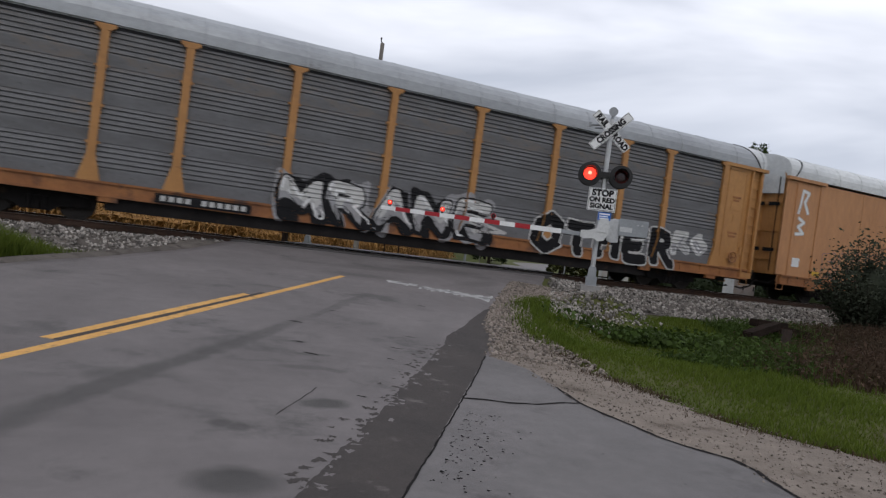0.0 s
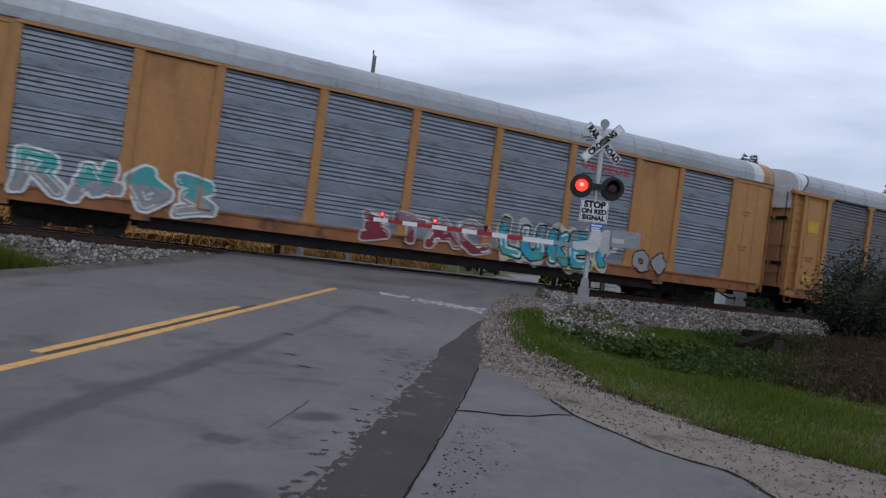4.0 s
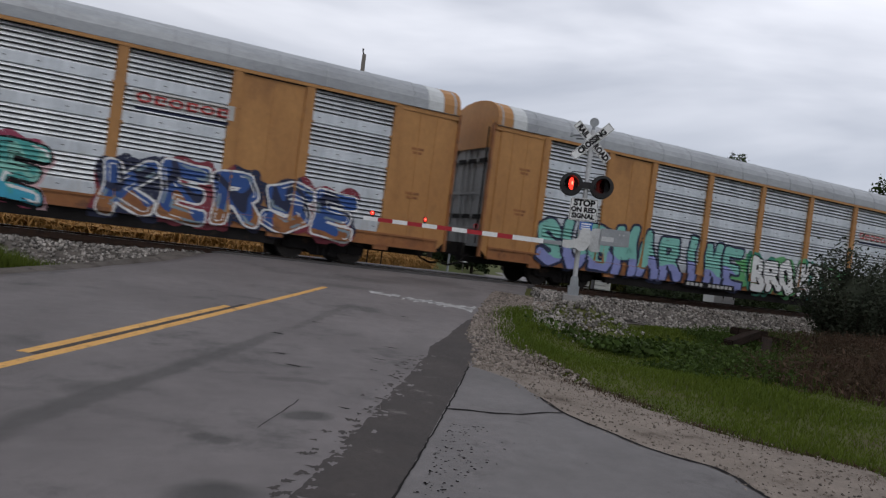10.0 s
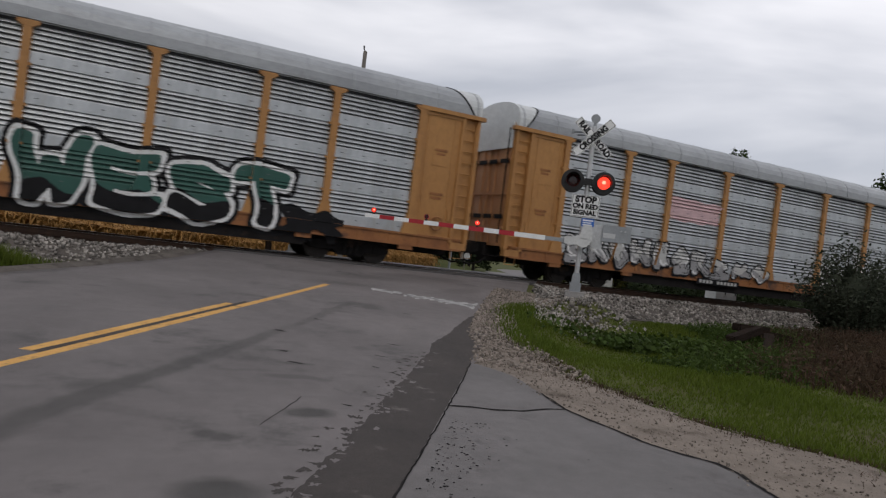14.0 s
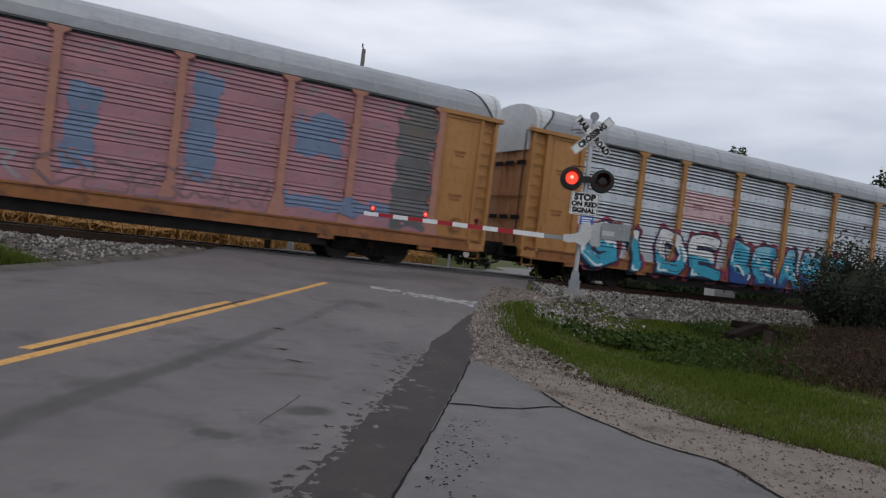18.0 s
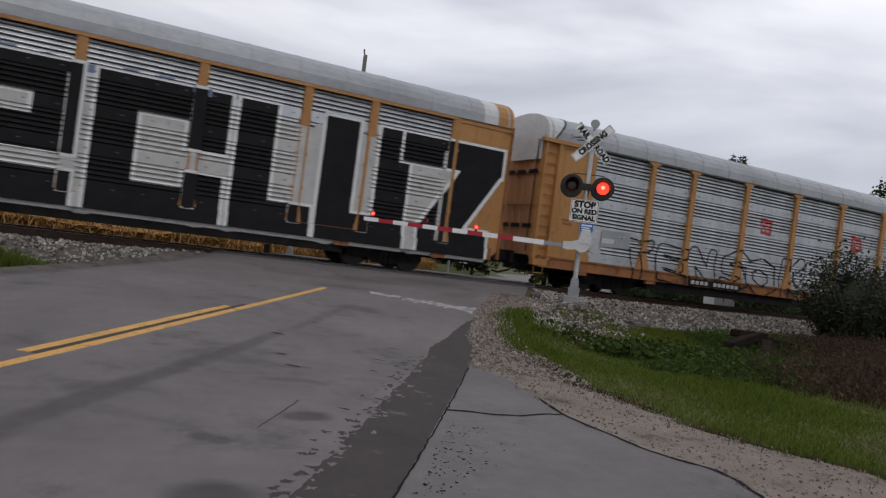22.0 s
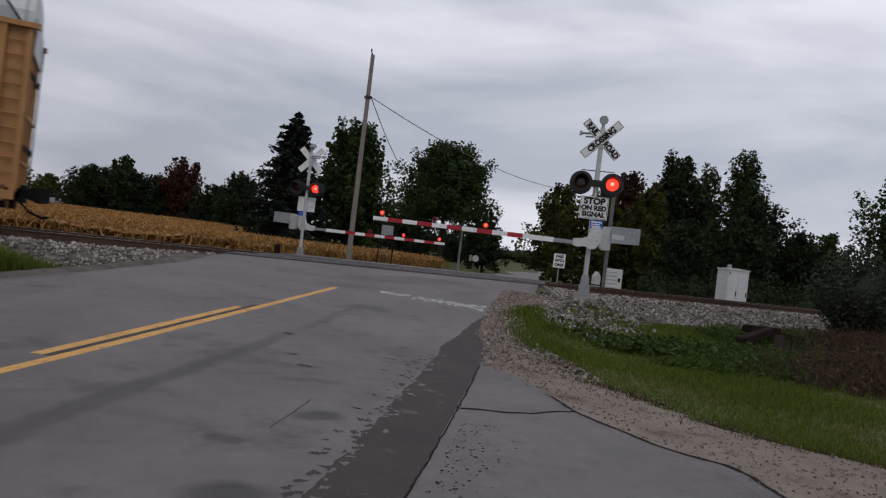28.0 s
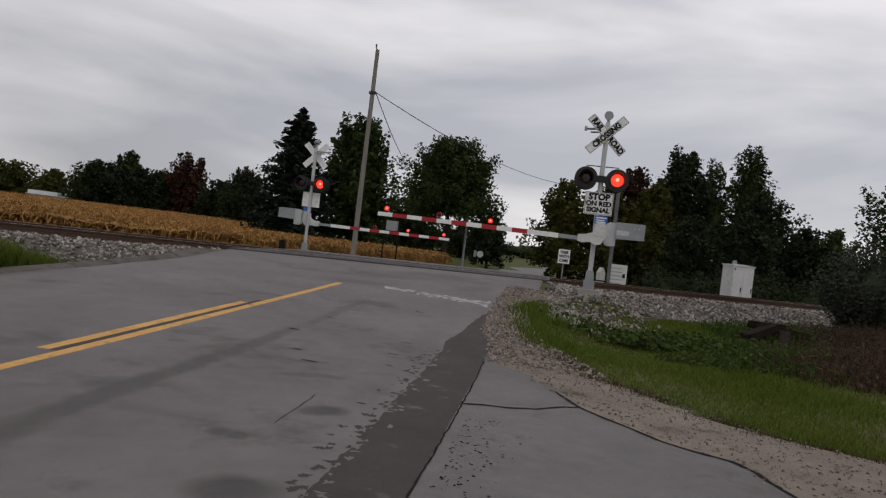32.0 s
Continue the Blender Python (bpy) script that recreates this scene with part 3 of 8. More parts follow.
def grid_faces(nu, nv):
    i = np.arange(nu - 1)[:, None] * nv + np.arange(nv - 1)[None, :]
    return np.stack([i, i + nv, i + nv + 1, i + 1], -1).reshape(-1, 4)


gx, gy = spread(-12.0, 42.0, 0.3, 2500), spread(-27.0, 30.0, 0.3, 2500)
px, py = np.meshgrid(gx, gy, indexing="ij")
ground = new("ground", big_mesh("ground", np.stack([px, py, land_z(px, py)], -1).reshape(-1, 3), grid_faces(len(gx), len(gy)), M["soil"]))
tagged(ground, "grassy and sandy ground on both sides of the track", "ground", kind="structure")


def strip(name, mat, ss, left, right, lift, n=10, label="", category="", kind="structure", skirt=0.0, parent=None, height=None):
    """A paved strip that follows the road, from left(s) to right(s) metres off its middle."""
    rows = []
    for s in ss:
        a, b = left(s), right(s)
        o = np.linspace(a, b, n)
        x, y = along(s, o)
        z = (road_z(y) + far_drop(x, y) if height is None else height(x, y)) + lift
        if skirt:
            o2 = np.concatenate([[a], o, [b]])
            x, y = along(s, o2)
            z = np.concatenate([[z[0] - skirt], z, [z[-1] - skirt]])
        rows.append(np.stack([x, y, z], -1))
    v = np.array(rows)
    ob = new(name, big_mesh(name, v.reshape(-1, 3), grid_faces(v.shape[0], v.shape[1]), mat))
    if parent is not None:
        ob.parent = parent
        if label:
            ob["label"] = label
    else:
        tagged(ob, label, category, kind=kind)
    return ob


def table(points):
    xs, ys = [p[0] for p in points], [p[1] for p in points]
    return lambda s: float(np.interp(s, xs, ys))


def ragged(base, amount, size, seed):
    return lambda s: base(s) + amount * (noise.noise((s / size, seed, 0)) + 0.6 * noise.noise((s / size * 4.3, seed, 2)) + 0.3 * noise.noise((s / size * 15.0, seed, 4)))


road_ss = np.concatenate([np.arange(-60, -34, 2.0), np.arange(-34, 24, 0.25), np.arange(24, 60, 2), np.arange(60, 900, 20)])
left_edge = ragged(table([(-60, -3.7), (2, -3.75), (6, -4.1), (11, -4.1), (15, -3.8), (900, -3.8)]), 0.07, 1.5, 3.0)
right_edge = table([(-60, 3.7), (2, 3.72), (5.5, 4.15), (11, 4.2), (15, 3.8), (900, 3.8)])
road = strip("road", M["asphalt"], road_ss, left_edge, ragged(right_edge, 0.05, 1.2, 8.0), 0.0, 24, "worn grey two-lane asphalt road with a slanted rail crossing", "road", skirt=0.09)
strip_edge = ragged(table([(-22, 3.1), (-10.6, 3.14), (-8.0, 3.13), (-5.8, 3.12), (-4.5, 3.10), (-3.0, 3.15), (-1.3, 3.24), (-0.2, 3.40)]), 0.07, 1.3, 11.0)
strip("asphalt_strip", M["patch"], np.arange(-22, -0.2, 0.03), strip_edge, lambda s: 3.685, 0.0015, 6, "darker asphalt repair strip along the edge", "", parent=road)
drive_edge = table([(-30, 12.0), (-14, 9.0), (-10, 6.75), (-8.96, 6.22), (-8.54, 6.10), (-8.32, 5.96), (-8.19, 5.70), (-8.04, 5.49), (-7.71, 5.19), (-7.45, 4.95), (-7.23, 4.80), (-6.72, 4.61), (-6.46, 4.46), (-5.86, 4.19), (-5.65, 3.92), (-5.5, 3.69)])
strip("driveway", M["drive"], np.concatenate([np.arange(-30, -10, 0.3), np.arange(-10, -5.5, 0.05)]), lambda s: 3.68, ragged(drive_edge, 0.05, 0.5, 21.0), 0.0008, 30, "cracked pale asphalt apron beside the road", "driveway")
dirt_edge = table([(-30, 12.8), (-14, 9.9), (-8.6, 8.1), (-7.45, 7.5), (-7.13, 6.6), (-6.79, 6.13), (-6.22, 5.65), (-5.81, 5.38), (-5.52, 5.0), (-4.97, 4.81), (-4.33, 4.6), (-3.28, 4.12), (-2.19, 3.95), (-0.86, 3.82), (0.31, 3.76), (1.5, 3.78), (2.4, 4.1), (3.6, 4.9), (5.6, 5.0)])


def dirt_in(s):
    return max(drive_edge(s) - 0.10, 3.66) if s < -5.5 else float(np.interp(s, [-5.5, -4.2, -3.0, 0.0, 3.5, 5.6], [3.66, 3.62, 3.38, 3.30, 3.28, 3.34])) + 0.05 * noise.noise((s * 3.0, 5.0, 1.0))


def dirt_z(x, y):
    on = ramp(-across(x, y), -4.5, -4.0)
    low = land_z(x, y) + 0.036
    flush = road_z(y) + far_drop(x, y) + 0.005
    z = low * (1 - on) + flush * on
    near = ramp(-y, 9.5, 12.0)
    return z * (1 - near) + (road_z(y) - 0.003) * near + waves(x, y, 0.35, 0.003)


strip("gravel_shoulder", M["gravel"], np.arange(-30, 5.6, 0.1), dirt_in, ragged(dirt_edge, 0.22, 0.6, 31.0), 0.0, 14, "sandy gravel shoulder between pavement and grass", "shoulder", height=dirt_z)
strip("gravel_shoulder", M["gravel_grey"], np.arange(-20, 7.0, 0.2), ragged(table([(-20, -4.3), (0, -4.6), (4, -5.2), (7.0, -5.6)]), 0.25, 0.9, 41.0), lambda s: left_edge(s) + 0.1, 0.016, 8,
      "sandy gravel shoulder beside the asphalt", "shoulder", height=lambda x, y: land_z(x, y) + 0.02 + waves(x, y, 0.35, 0.006))

LINE_FROM = -8.45
strip("line_gap", M["patch"], np.arange(LINE_FROM, -3.6, 0.2), lambda s: -0.065, lambda s: 0.02, 0.0012, 2, "dark joint between the two yellow lines", parent=road)
# painted lines: a double yellow one that ends before the track, a worn white stop line
strip("centre_line", M["yellow_line"], np.arange(-60, 0.45, 0.3), ragged(lambda s: 0.02, 0.008, 0.5, 51.0), ragged(lambda s: 0.145, 0.008, 0.5, 52.0), 0.0014, 2, "solid yellow line", parent=road)
strip("centre_line", M["yellow_line"], np.arange(LINE_FROM, -3.95, 0.2), ragged(lambda s: -0.19, 0.01, 0.5, 53.0), ragged(lambda s: -0.065, 0.01, 0.5, 54.0), 0.0014, 2, "solid yellow line", parent=road)


def floor_patch(name, mat, outline, lift, label, parent, height=None):
    """A flat mark of a given outline in road coordinates, fanned from its middle."""
    o = np.array(outline)
    pts = np.concatenate([o.mean(0)[None], o])
    x, y = along(pts[:, 0], pts[:, 1])
    v = np.stack([x, y, (road_z(y) if height is None else height(x, y)) + lift], -1)
    n = len(o)
    f = [(0, 1 + i, 1 + (i + 1) % n) for i in range(n)]
    return part(name, Geo().add([tuple(p) for p in v], f), mat, parent, label)


def blob(s, o, rs, ro, seed, n=26, wild=0.3):
    out = []
    for i in range(n):
        a = 2 * math.pi * i / n
        k = 1 + wild * 2 * noise.noise((math.cos(a) * 1.3, math.sin(a) * 1.3, seed)) + wild * noise.noise((math.cos(a) * 5, math.sin(a) * 5, seed + 9))
        out.append((s + rs * k * math.cos(a), o + ro * k * math.sin(a)))
    return out


rng = random.Random(5)
# worn stop line, thicker towards the shoulder
for i in range(44):
    q = i / 43
    if rng.random() < 0.55 - 0.5 * q:
        continue
    o = 1.0 + 2.15 * q
    s = 0.80 - 0.22 * q + rng.uniform(-0.12, 0.12)
    floor_patch("stop_line_mark", M["white_line"], blob(s, o, rng.uniform(0.08, 0.18) + 0.30 * q * rng.random(), rng.uniform(0.05, 0.11), i, 14, 0.6), 0.0012 + i * 0.00004, "", road)
# the repair strip's frayed edge: dark flakes on the pale side, pale ones on the dark side
for i in range(120):
    s = -10.8 + 7.6 * i / 169 + rng.uniform(-0.3, 0.3)
    e = strip_edge(s)
    out = i % 3 != 0
    o = e - abs(rng.gauss(0, 0.10)) if out else e + abs(rng.gauss(0, 0.06))
    floor_patch("flake", M["patch" if out else "asphalt"], blob(s + rng.uniform(-0.05, 0.05), o, rng.uniform(0.010, 0.045), rng.uniform(0.010, 0.035), i * 1.7, 12, 0.7), 0.0020 + i * 0.000004, "", road)
# stains, seams and cracks


def crack(points, width, lift, mat, label, parent, seed, wander=0.03):
    """A thin wandering seam through points in road coordinates."""
    pts = [Vector((*p, 0)) for p in points]
    path = []
    for a, b in zip(pts, pts[1:]):
        k = max(2, int((b - a).length / 0.08))
        path += [a.lerp(b, i / k) for i in range(k)]
    path.append(pts[-1])
    v, f = [], []
    for i, p in enumerate(path):
        d = (path[min(i + 1, len(path) - 1)] - path[max(i - 1, 0)]).normalized()
        side = Vector((-d.y, d.x, 0))
        p = p + side * wander * noise.noise((i * 0.13, seed, 0)) + side * 0.02 * noise.noise((i * 0.6, seed, 3))
        w = width * (0.7 + 0.9 * abs(noise.noise((i * 0.35, seed, 7))))
        for q in (p - side * w / 2, p + side * w / 2):
            x, y = along(q.x, q.y)
            v.append((x, y, float(road_z(y)) + lift))
        if i:
            f.append((2 * i - 2, 2 * i - 1, 2 * i + 1, 2 * i))
    return part("tar_seam", Geo().add(v, f), mat, parent, label)


driveway = bpy.data.objects["driveway"]
crack([(-7.87, 3.69), (-7.76, 3.9), (-7.72, 4.1), (-7.6, 4.36), (-7.39, 4.58), (-7.23, 4.8)], 0.042, 0.0052, M["tar"], "", driveway, 1.0)
crack([(-7.23, 4.8), (-7.45, 4.95), (-7.71, 5.19), (-8.04, 5.49), (-8.19, 5.7), (-8.32, 5.97), (-8.54, 6.1), (-8.83, 6.18), (-10, 6.6)], 0.046, 0.0052, M["tar"], "", driveway, 2.0)
crack([(-6.65, 4.56), (-6.95, 4.68), (-7.23, 4.80)], 0.035, 0.0052, M["tar"], "", driveway, 2.5)
crack([(-12.5, 3.69), (-10.3, 3.68), (-9, 3.70), (-7, 3.70), (-5.6, 3.69)], 0.018, 0.0052, M["tar"], "", driveway, 3.0, 0.012)
crack([(-9.39, 2.49), (-8.95, 2.48), (-8.41, 2.49)], 0.009, 0.0014, M["tar"], "", road, 4.0)
for i, (s, o) in enumerate(((-6.05, 2.65), (-5.19, 2.65), (-2.15, 2.23), (-6.66, 1.67), (-5.53, 1.19), (-7.14, 2.0), (-6.7, 2.75), (-8.44, 2.9), (-4.2, 1.3))):
    floor_patch("chip", M["tar"], blob(s, o, rng.uniform(0.015, 0.03), rng.uniform(0.04, 0.09), i * 2.3, 12, 0.5), 0.0013, "", road)
for i in range(170):
    s = rng.uniform(-10.2, -8.3)
    o = 3.78 + abs(rng.gauss(0, 0.22)) if i % 9 else rng.uniform(3.8, 5.6)
    if o > drive_edge(s) - 0.1:
        continue
    k = rng.uniform(0.003, 0.012)
    floor_patch("pit", M["tar"], blob(s, o, k, k * rng.uniform(0.7, 1.4), i, 7, 0.4), 0.0040 + i * 0.00001, "", driveway)

# ---- the track ----
track = thing("railway_track", pose(0, 0, 0), "single railway track on a grey ballast bed", "railway", kind="structure")
RAIL = [(-0.075, -0.18), (0.075, -0.18), (0.075, -0.165), (0.012, -0.145), (0.012, -0.045), (0.036, -0.035), (0.036, -0.006), (0.028, 0.0), (-0.028, 0.0), (-0.036, -0.006), (-0.036, -0.035), (-0.012, -0.045), (-0.012, -0.145), (-0.075, -0.165)]
for y in (-0.753, 0.753):
    g = Geo().sweep([(y + a, b) for a, b in RAIL], -720, 760, 0, True)
    rail = part("rail", g, M["rail"], track)
    part("rail_head", Geo().box(-720, 760, y - 0.03, y + 0.03, 0.0, 0.0025), M["rail_head"], rail, "polished running surface")
tie_mesh = as_mesh("tie", Geo().box(-0.115, 0.115, -1.3, 1.3, -0.37, -0.185), M["tie"])
for i in range(150):
    x = -22 + i * 0.53
    if 2.6 < x < 15.2:
        continue
    tie = part("tie", tie_mesh, None, track, "", pose(x, rng.uniform(-0.04, 0.04), rng.uniform(-0.01, 0.005), 0, 0, rng.uniform(-1.2, 1.2)))

# crossing panels between and beside the rails, with slanted ends
SLANT = ROAD_U[0] / ROAD_U[1]
crossing = thing("level_crossing", pose(0, 0, 0), "dark crossing panels laid between and beside the rails", "rail crossing", kind="structure")
for y0, y1 in ((-1.75, -0.80), (-0.66, 0.66), (0.80, 1.75)):
    for i in range(5):
        a0, a1 = -4.75 + i * 2.02, -4.75 + i * 2.02 + 2.0
        c = 9.235
        q = [(c + a0 + SLANT * y0, y0), (c + a1 + SLANT * y0, y0), (c + a1 + SLANT * y1, y1), (c + a0 + SLANT * y1, y1)]
        drop = rng.uniform(-0.012, -0.004)
        g = Geo().add([(x, y, drop) for x, y in q] + [(x, y, -0.2) for x, y in q], [(0, 1, 2, 3), (7, 6, 5, 4), (0, 4, 5, 1), (1, 5, 6, 2), (2, 6, 7, 3), (3, 7, 4, 0)])
        part("crossing_panel", g, M["plank"], crossing)


# ---- loose stones ----
def stones(name, xs, ys, zs, size, mat, label, category, flat=0.75, seed=1):
    r = np.random.RandomState(seed)
    n = len(xs)
    cube = np.array([(x, y, z) for x in (-1, 1) for y in (-1, 1) for z in (-1, 1)], float)
    faces = np.array([(0, 1, 3, 2), (4, 6, 7, 5), (0, 4, 5, 1), (2, 3, 7, 6), (0, 2, 6, 4), (1, 5, 7, 3)])
    v = cube[None] * (1 + r.uniform(-0.45, 0.25, (n, 8, 3))) * (size * r.uniform(0.55, 1.25, n))[:, None, None] * 0.5
    v[:, :, 2] *= flat
    q = r.normal(size=(n, 4))
    q /= np.linalg.norm(q, axis=1)[:, None]
    w, x, y, z = q.T
    rot = np.stack([1 - 2 * (y * y + z * z), 2 * (x * y - z * w), 2 * (x * z + y * w), 2 * (x * y + z * w), 1 - 2 * (x * x + z * z), 2 * (y * z - x * w), 2 * (x * z - y * w), 2 * (y * z + x * w), 1 - 2 * (x * x + y * y)], -1).reshape(n, 3, 3)
    v = np.einsum("nij,nkj->nki", rot, v) + np.stack([xs, ys, zs], -1)[:, None]
    f = faces[None] + (np.arange(n) * 8)[:, None, None]
    ob = new(name, big_mesh(name, v.reshape(-1, 3), f.reshape(-1, 4), mat))
    return tagged(ob, label, category, kind="stuff")


nr = np.random.RandomState(3)
# the dark fines under the ballast
bxs, bys = np.arange(-60, 90, 0.3), np.concatenate([np.arange(-4.5, 4.6, 0.18)])
PX, PY = np.meshgrid(bxs, bys, indexing="ij")
PY2 = np.where(PY < -3.9, PY + 0.35 * np.sin(PX * 1.3) + 0.2 * np.sin(PX * 3.7), PY)
bf = grid_faces(len(bxs), len(bys))
out = np.abs(across(PX, PY2)).ravel()[bf].min(1) > 4.25
bed = new("ballast_bed", big_mesh("ballast_bed", np.stack([PX, PY2, land_z(PX, PY2) + 0.022], -1).reshape(-1, 3), bf[out], M["gravel_grey"]))
tagged(bed, "dark gravelly bed under the ballast", "ballast bed", kind="structure")


def scatter_ballast(n, x0, x1, y0, y1):
    x = nr.uniform(x0, x1, n)
    y = nr.uniform(y0, y1, n)
    keep = (np.abs(across(x, y)) > 4.25 + 0.35 * nr.rand(n)) & ((np.abs(np.abs(y) - 0.753) > 0.11))
    low = np.where(np.abs(y) < 1.35, nr.rand(n) < 0.45, True)
    edge = y > -4.3 + 0.5 * np.sin(x * 1.7) + 0.3 * np.sin(x * 4.1)
    k = keep & low & edge
    return x[k], y[k]


bx = [scatter_ballast(13000, -9, 5, -4.6, 1.6), scatter_ballast(21000, 9, 30, -4.8, 1.6), scatter_ballast(4500, 30, 60, -4.6, 1.6), scatter_ballast(1500, -25, -9, -4.6, 0)]
mx = nr.normal(MAST[0], 0.8, 800), nr.normal(MAST[1], 0.7, 800)
keep = np.abs(across(*mx)) > 4.4
bx.append((mx[0][keep], mx[1][keep]))
bx_, by_ = np.concatenate([b[0] for b in bx]), np.concatenate([b[1] for b in bx])
bz_ = np.maximum(land_z(bx_, by_), np.where(np.abs(by_) < 1.9, -0.24, -9)) + nr.uniform(-0.01, 0.06, len(bx_))
stones("ballast_stones", bx_, by_, bz_, 0.068, M["stone"], "grey crushed stone ballast along the track", "ballast", seed=4)
gs, go = np.concatenate([nr.uniform(-9, -5.2, 2000), nr.uniform(-5.6, 5.4, 5200)]), nr.rand(7200)
gl, gr_ = np.array([dirt_in(s) for s in gs]), np.array([dirt_edge(s) for s in gs])
gxx, gyy = along(gs, gl + (gr_ + 0.25 - gl) * go)
stones("shoulder_pebbles", gxx, gyy, dirt_z(gxx, gyy) + 0.004, np.where(gs > -5.4, 0.027, 0.012) * nr.uniform(0.4, 1.9, 7200), M["pebble"], "loose pebbles on the sandy shoulder", "gravel", 0.6, 9)
sx, sy = np.concatenate([nr.normal(9.4, 0.42, 1100), nr.normal(10.4, 0.7, 700)]), np.concatenate([nr.normal(-8.6, 0.36, 1100), nr.normal(-7.6, 0.4, 700)])
stones("gravel_patch", sx, sy, land_z(sx, sy) + 0.02, 0.042, M["stone"], "patch of loose gravel showing through the grass", "gravel", 0.7, 12)


# ---- the train: covered car carriers ----
HALF = 13.65
POSTS = [2.0, 4.65, 6.62, 9.4, 12.23, 15.07, 17.9, 20.68, 22.65, 25.3]
PANEL_LO, PANEL_HI, SILL_LO = 1.04, 4.75, 0.66
PANEL_Y = -1.455
cache = {}
# for each sheet, the tone that stands in for shade in its slots
SLOT_SHADES = {"galv": "slot_shade_soft", "galv_dull": "slot_shade_dark", "galv_bright": "slot_shade_soft", "pink_sheet": "slot_shade_rose", "galv_dark": "slot_shade_dark", "galv_blue": "slot_shade_blue"}


def panel_profile(deep):
    """Depth and height of a pressed side panel: four tiers, each a plain band under its louvres."""
    rows, dark = [], []
    flat = 0.42 if deep == "worn" else 1.0
    tier = (PANEL_HI - PANEL_LO) / 4
    for k in range(4):
        z = PANEL_LO + k * tier
        band = tier * (0.34 if deep else 0.08)
        start = z + band
        if deep:
            rows += [(-0.006, z), (0.006, z + band * 0.84), (0.010, z + band * 0.92), (0.024, z + band)]
        else:
            rows += [(0.0, z), (0.0, start)]
        count = 5 if deep else 8
        step = (z + tier - start) / count
        for i in range(count):
            q = start + i * step
            if deep:
                # lip over a shade-coloured slot, then a face that leans back to the sky
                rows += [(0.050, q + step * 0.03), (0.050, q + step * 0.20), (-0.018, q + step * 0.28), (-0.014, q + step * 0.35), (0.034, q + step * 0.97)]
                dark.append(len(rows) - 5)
            else:
                w = step * 0.66
                rows += [(0.0, q), (0.026, q + w * 0.34), (0.026, q + w * 0.66), (0.0, q + w)]
                dark.append(len(rows) - 3)
    rows.append((0.0, PANEL_HI))
    return [(d * flat, z) for d, z in rows], dark


PROFILES = {k: panel_profile(k) for k in (True, False, "worn")}
LOUVRES = {}  # the kind of louvre on each car


def panel_mesh(width, mat, deep):
    key = ("panel", round(width, 2), mat, deep)
    if key not in cache:
        rows, dark = PROFILES[deep]
        g = Geo()
        n = len(rows)
        h = width / 2
        g.v.extend([(-h, PANEL_Y + d, z) for d, z in rows] + [(h, PANEL_Y + d, z) for d, z in rows])
        for i in range(n - 1):
            g.f.append((i, i + n, i + 1 + n, i + 1))
            # slot faces take the painted shade tone
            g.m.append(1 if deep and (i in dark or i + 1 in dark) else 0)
        tier = (PANEL_HI - PANEL_LO) / 4
        count = max(2, int(width / 0.62))
        for k in range(4):
            z = PANEL_LO + (k + (0.16 if deep else 0.05)) * tier
            for i in range(count):
                x = -h + (i + 0.5) * width / count
                g.box(x - 0.030, x + 0.030, PANEL_Y - 0.013, PANEL_Y, z - 0.012, z + 0.012, 1)
            if not deep and k:
                z = PANEL_LO + k * tier
                g.box(-h, h, PANEL_Y - 0.006, PANEL_Y + 0.01, z - 0.028, z + 0.028, 1)
        cache[key] = as_mesh("side_panel", g, [M[mat], M[SLOT_SHADES.get(mat, "groove") if deep else "groove"]])
    return cache[key]


def post_mesh(style, mat):
    key = ("post", style, mat)
    if key not in cache:
        g = Geo()
        if style == "T":
            g.prism([(-0.10, 1.7), (-0.16, 1.45), (-0.27, 1.02), (0.27, 1.02), (0.16, 1.45), (0.10, 1.7)], PANEL_Y - 0.09, PANEL_Y + 0.03)
            g.box(-0.10, 0.10, PANEL_Y - 0.10, PANEL_Y + 0.03, 1.66, 4.70)
            g.prism([(-0.11, 4.66), (-0.24, 4.74), (-0.24, 4.81), (0.24, 4.81), (0.24, 4.74), (0.11, 4.66)], PANEL_Y - 0.105, PANEL_Y + 0.03)
            for z in (1.95, 2.85, 3.8):
                g.box(-0.16, 0.16, PANEL_Y - 0.075, PANEL_Y, z - 0.03, z + 0.03)
        else:
            g.box(-0.11, 0.11, PANEL_Y - 0.07, PANEL_Y + 0.03, 1.3, 4.80)
            g.prism([(-0.13, 4.78), (-0.13, 1.5), (-0.22, 1.02), (0.22, 1.02), (0.13, 1.5), (0.13, 4.78)], PANEL_Y - 0.06, PANEL_Y + 0.02)
            for z in (1.98, 2.9, 3.83):
                g.box(-0.17, 0.17, PANEL_Y - 0.052, PANEL_Y, z - 0.035, z + 0.035)
        cache[key] = as_mesh("post", g, M[mat])
    return cache[key]


def sheet_mesh(x0, x1, mat, seams):
    key = ("sheet", round(x1 - x0, 2), mat, seams)
    if key not in cache:
        h = (x1 - x0) / 2
        g = Geo().box(-h, h, PANEL_Y - 0.01, PANEL_Y + 0.03, PANEL_LO, PANEL_HI)
        seam = Geo().box(-0.012, 0.012, PANEL_Y - 0.022, PANEL_Y - 0.0101, PANEL_LO, PANEL_HI)
        cache[key] = as_mesh("plain_panel", g, M[mat]), as_mesh("panel_seam", seam, M[mat]), [-h + (i + 1) * 2 * h / (seams + 1) for i in range(seams)]
    return cache[key]


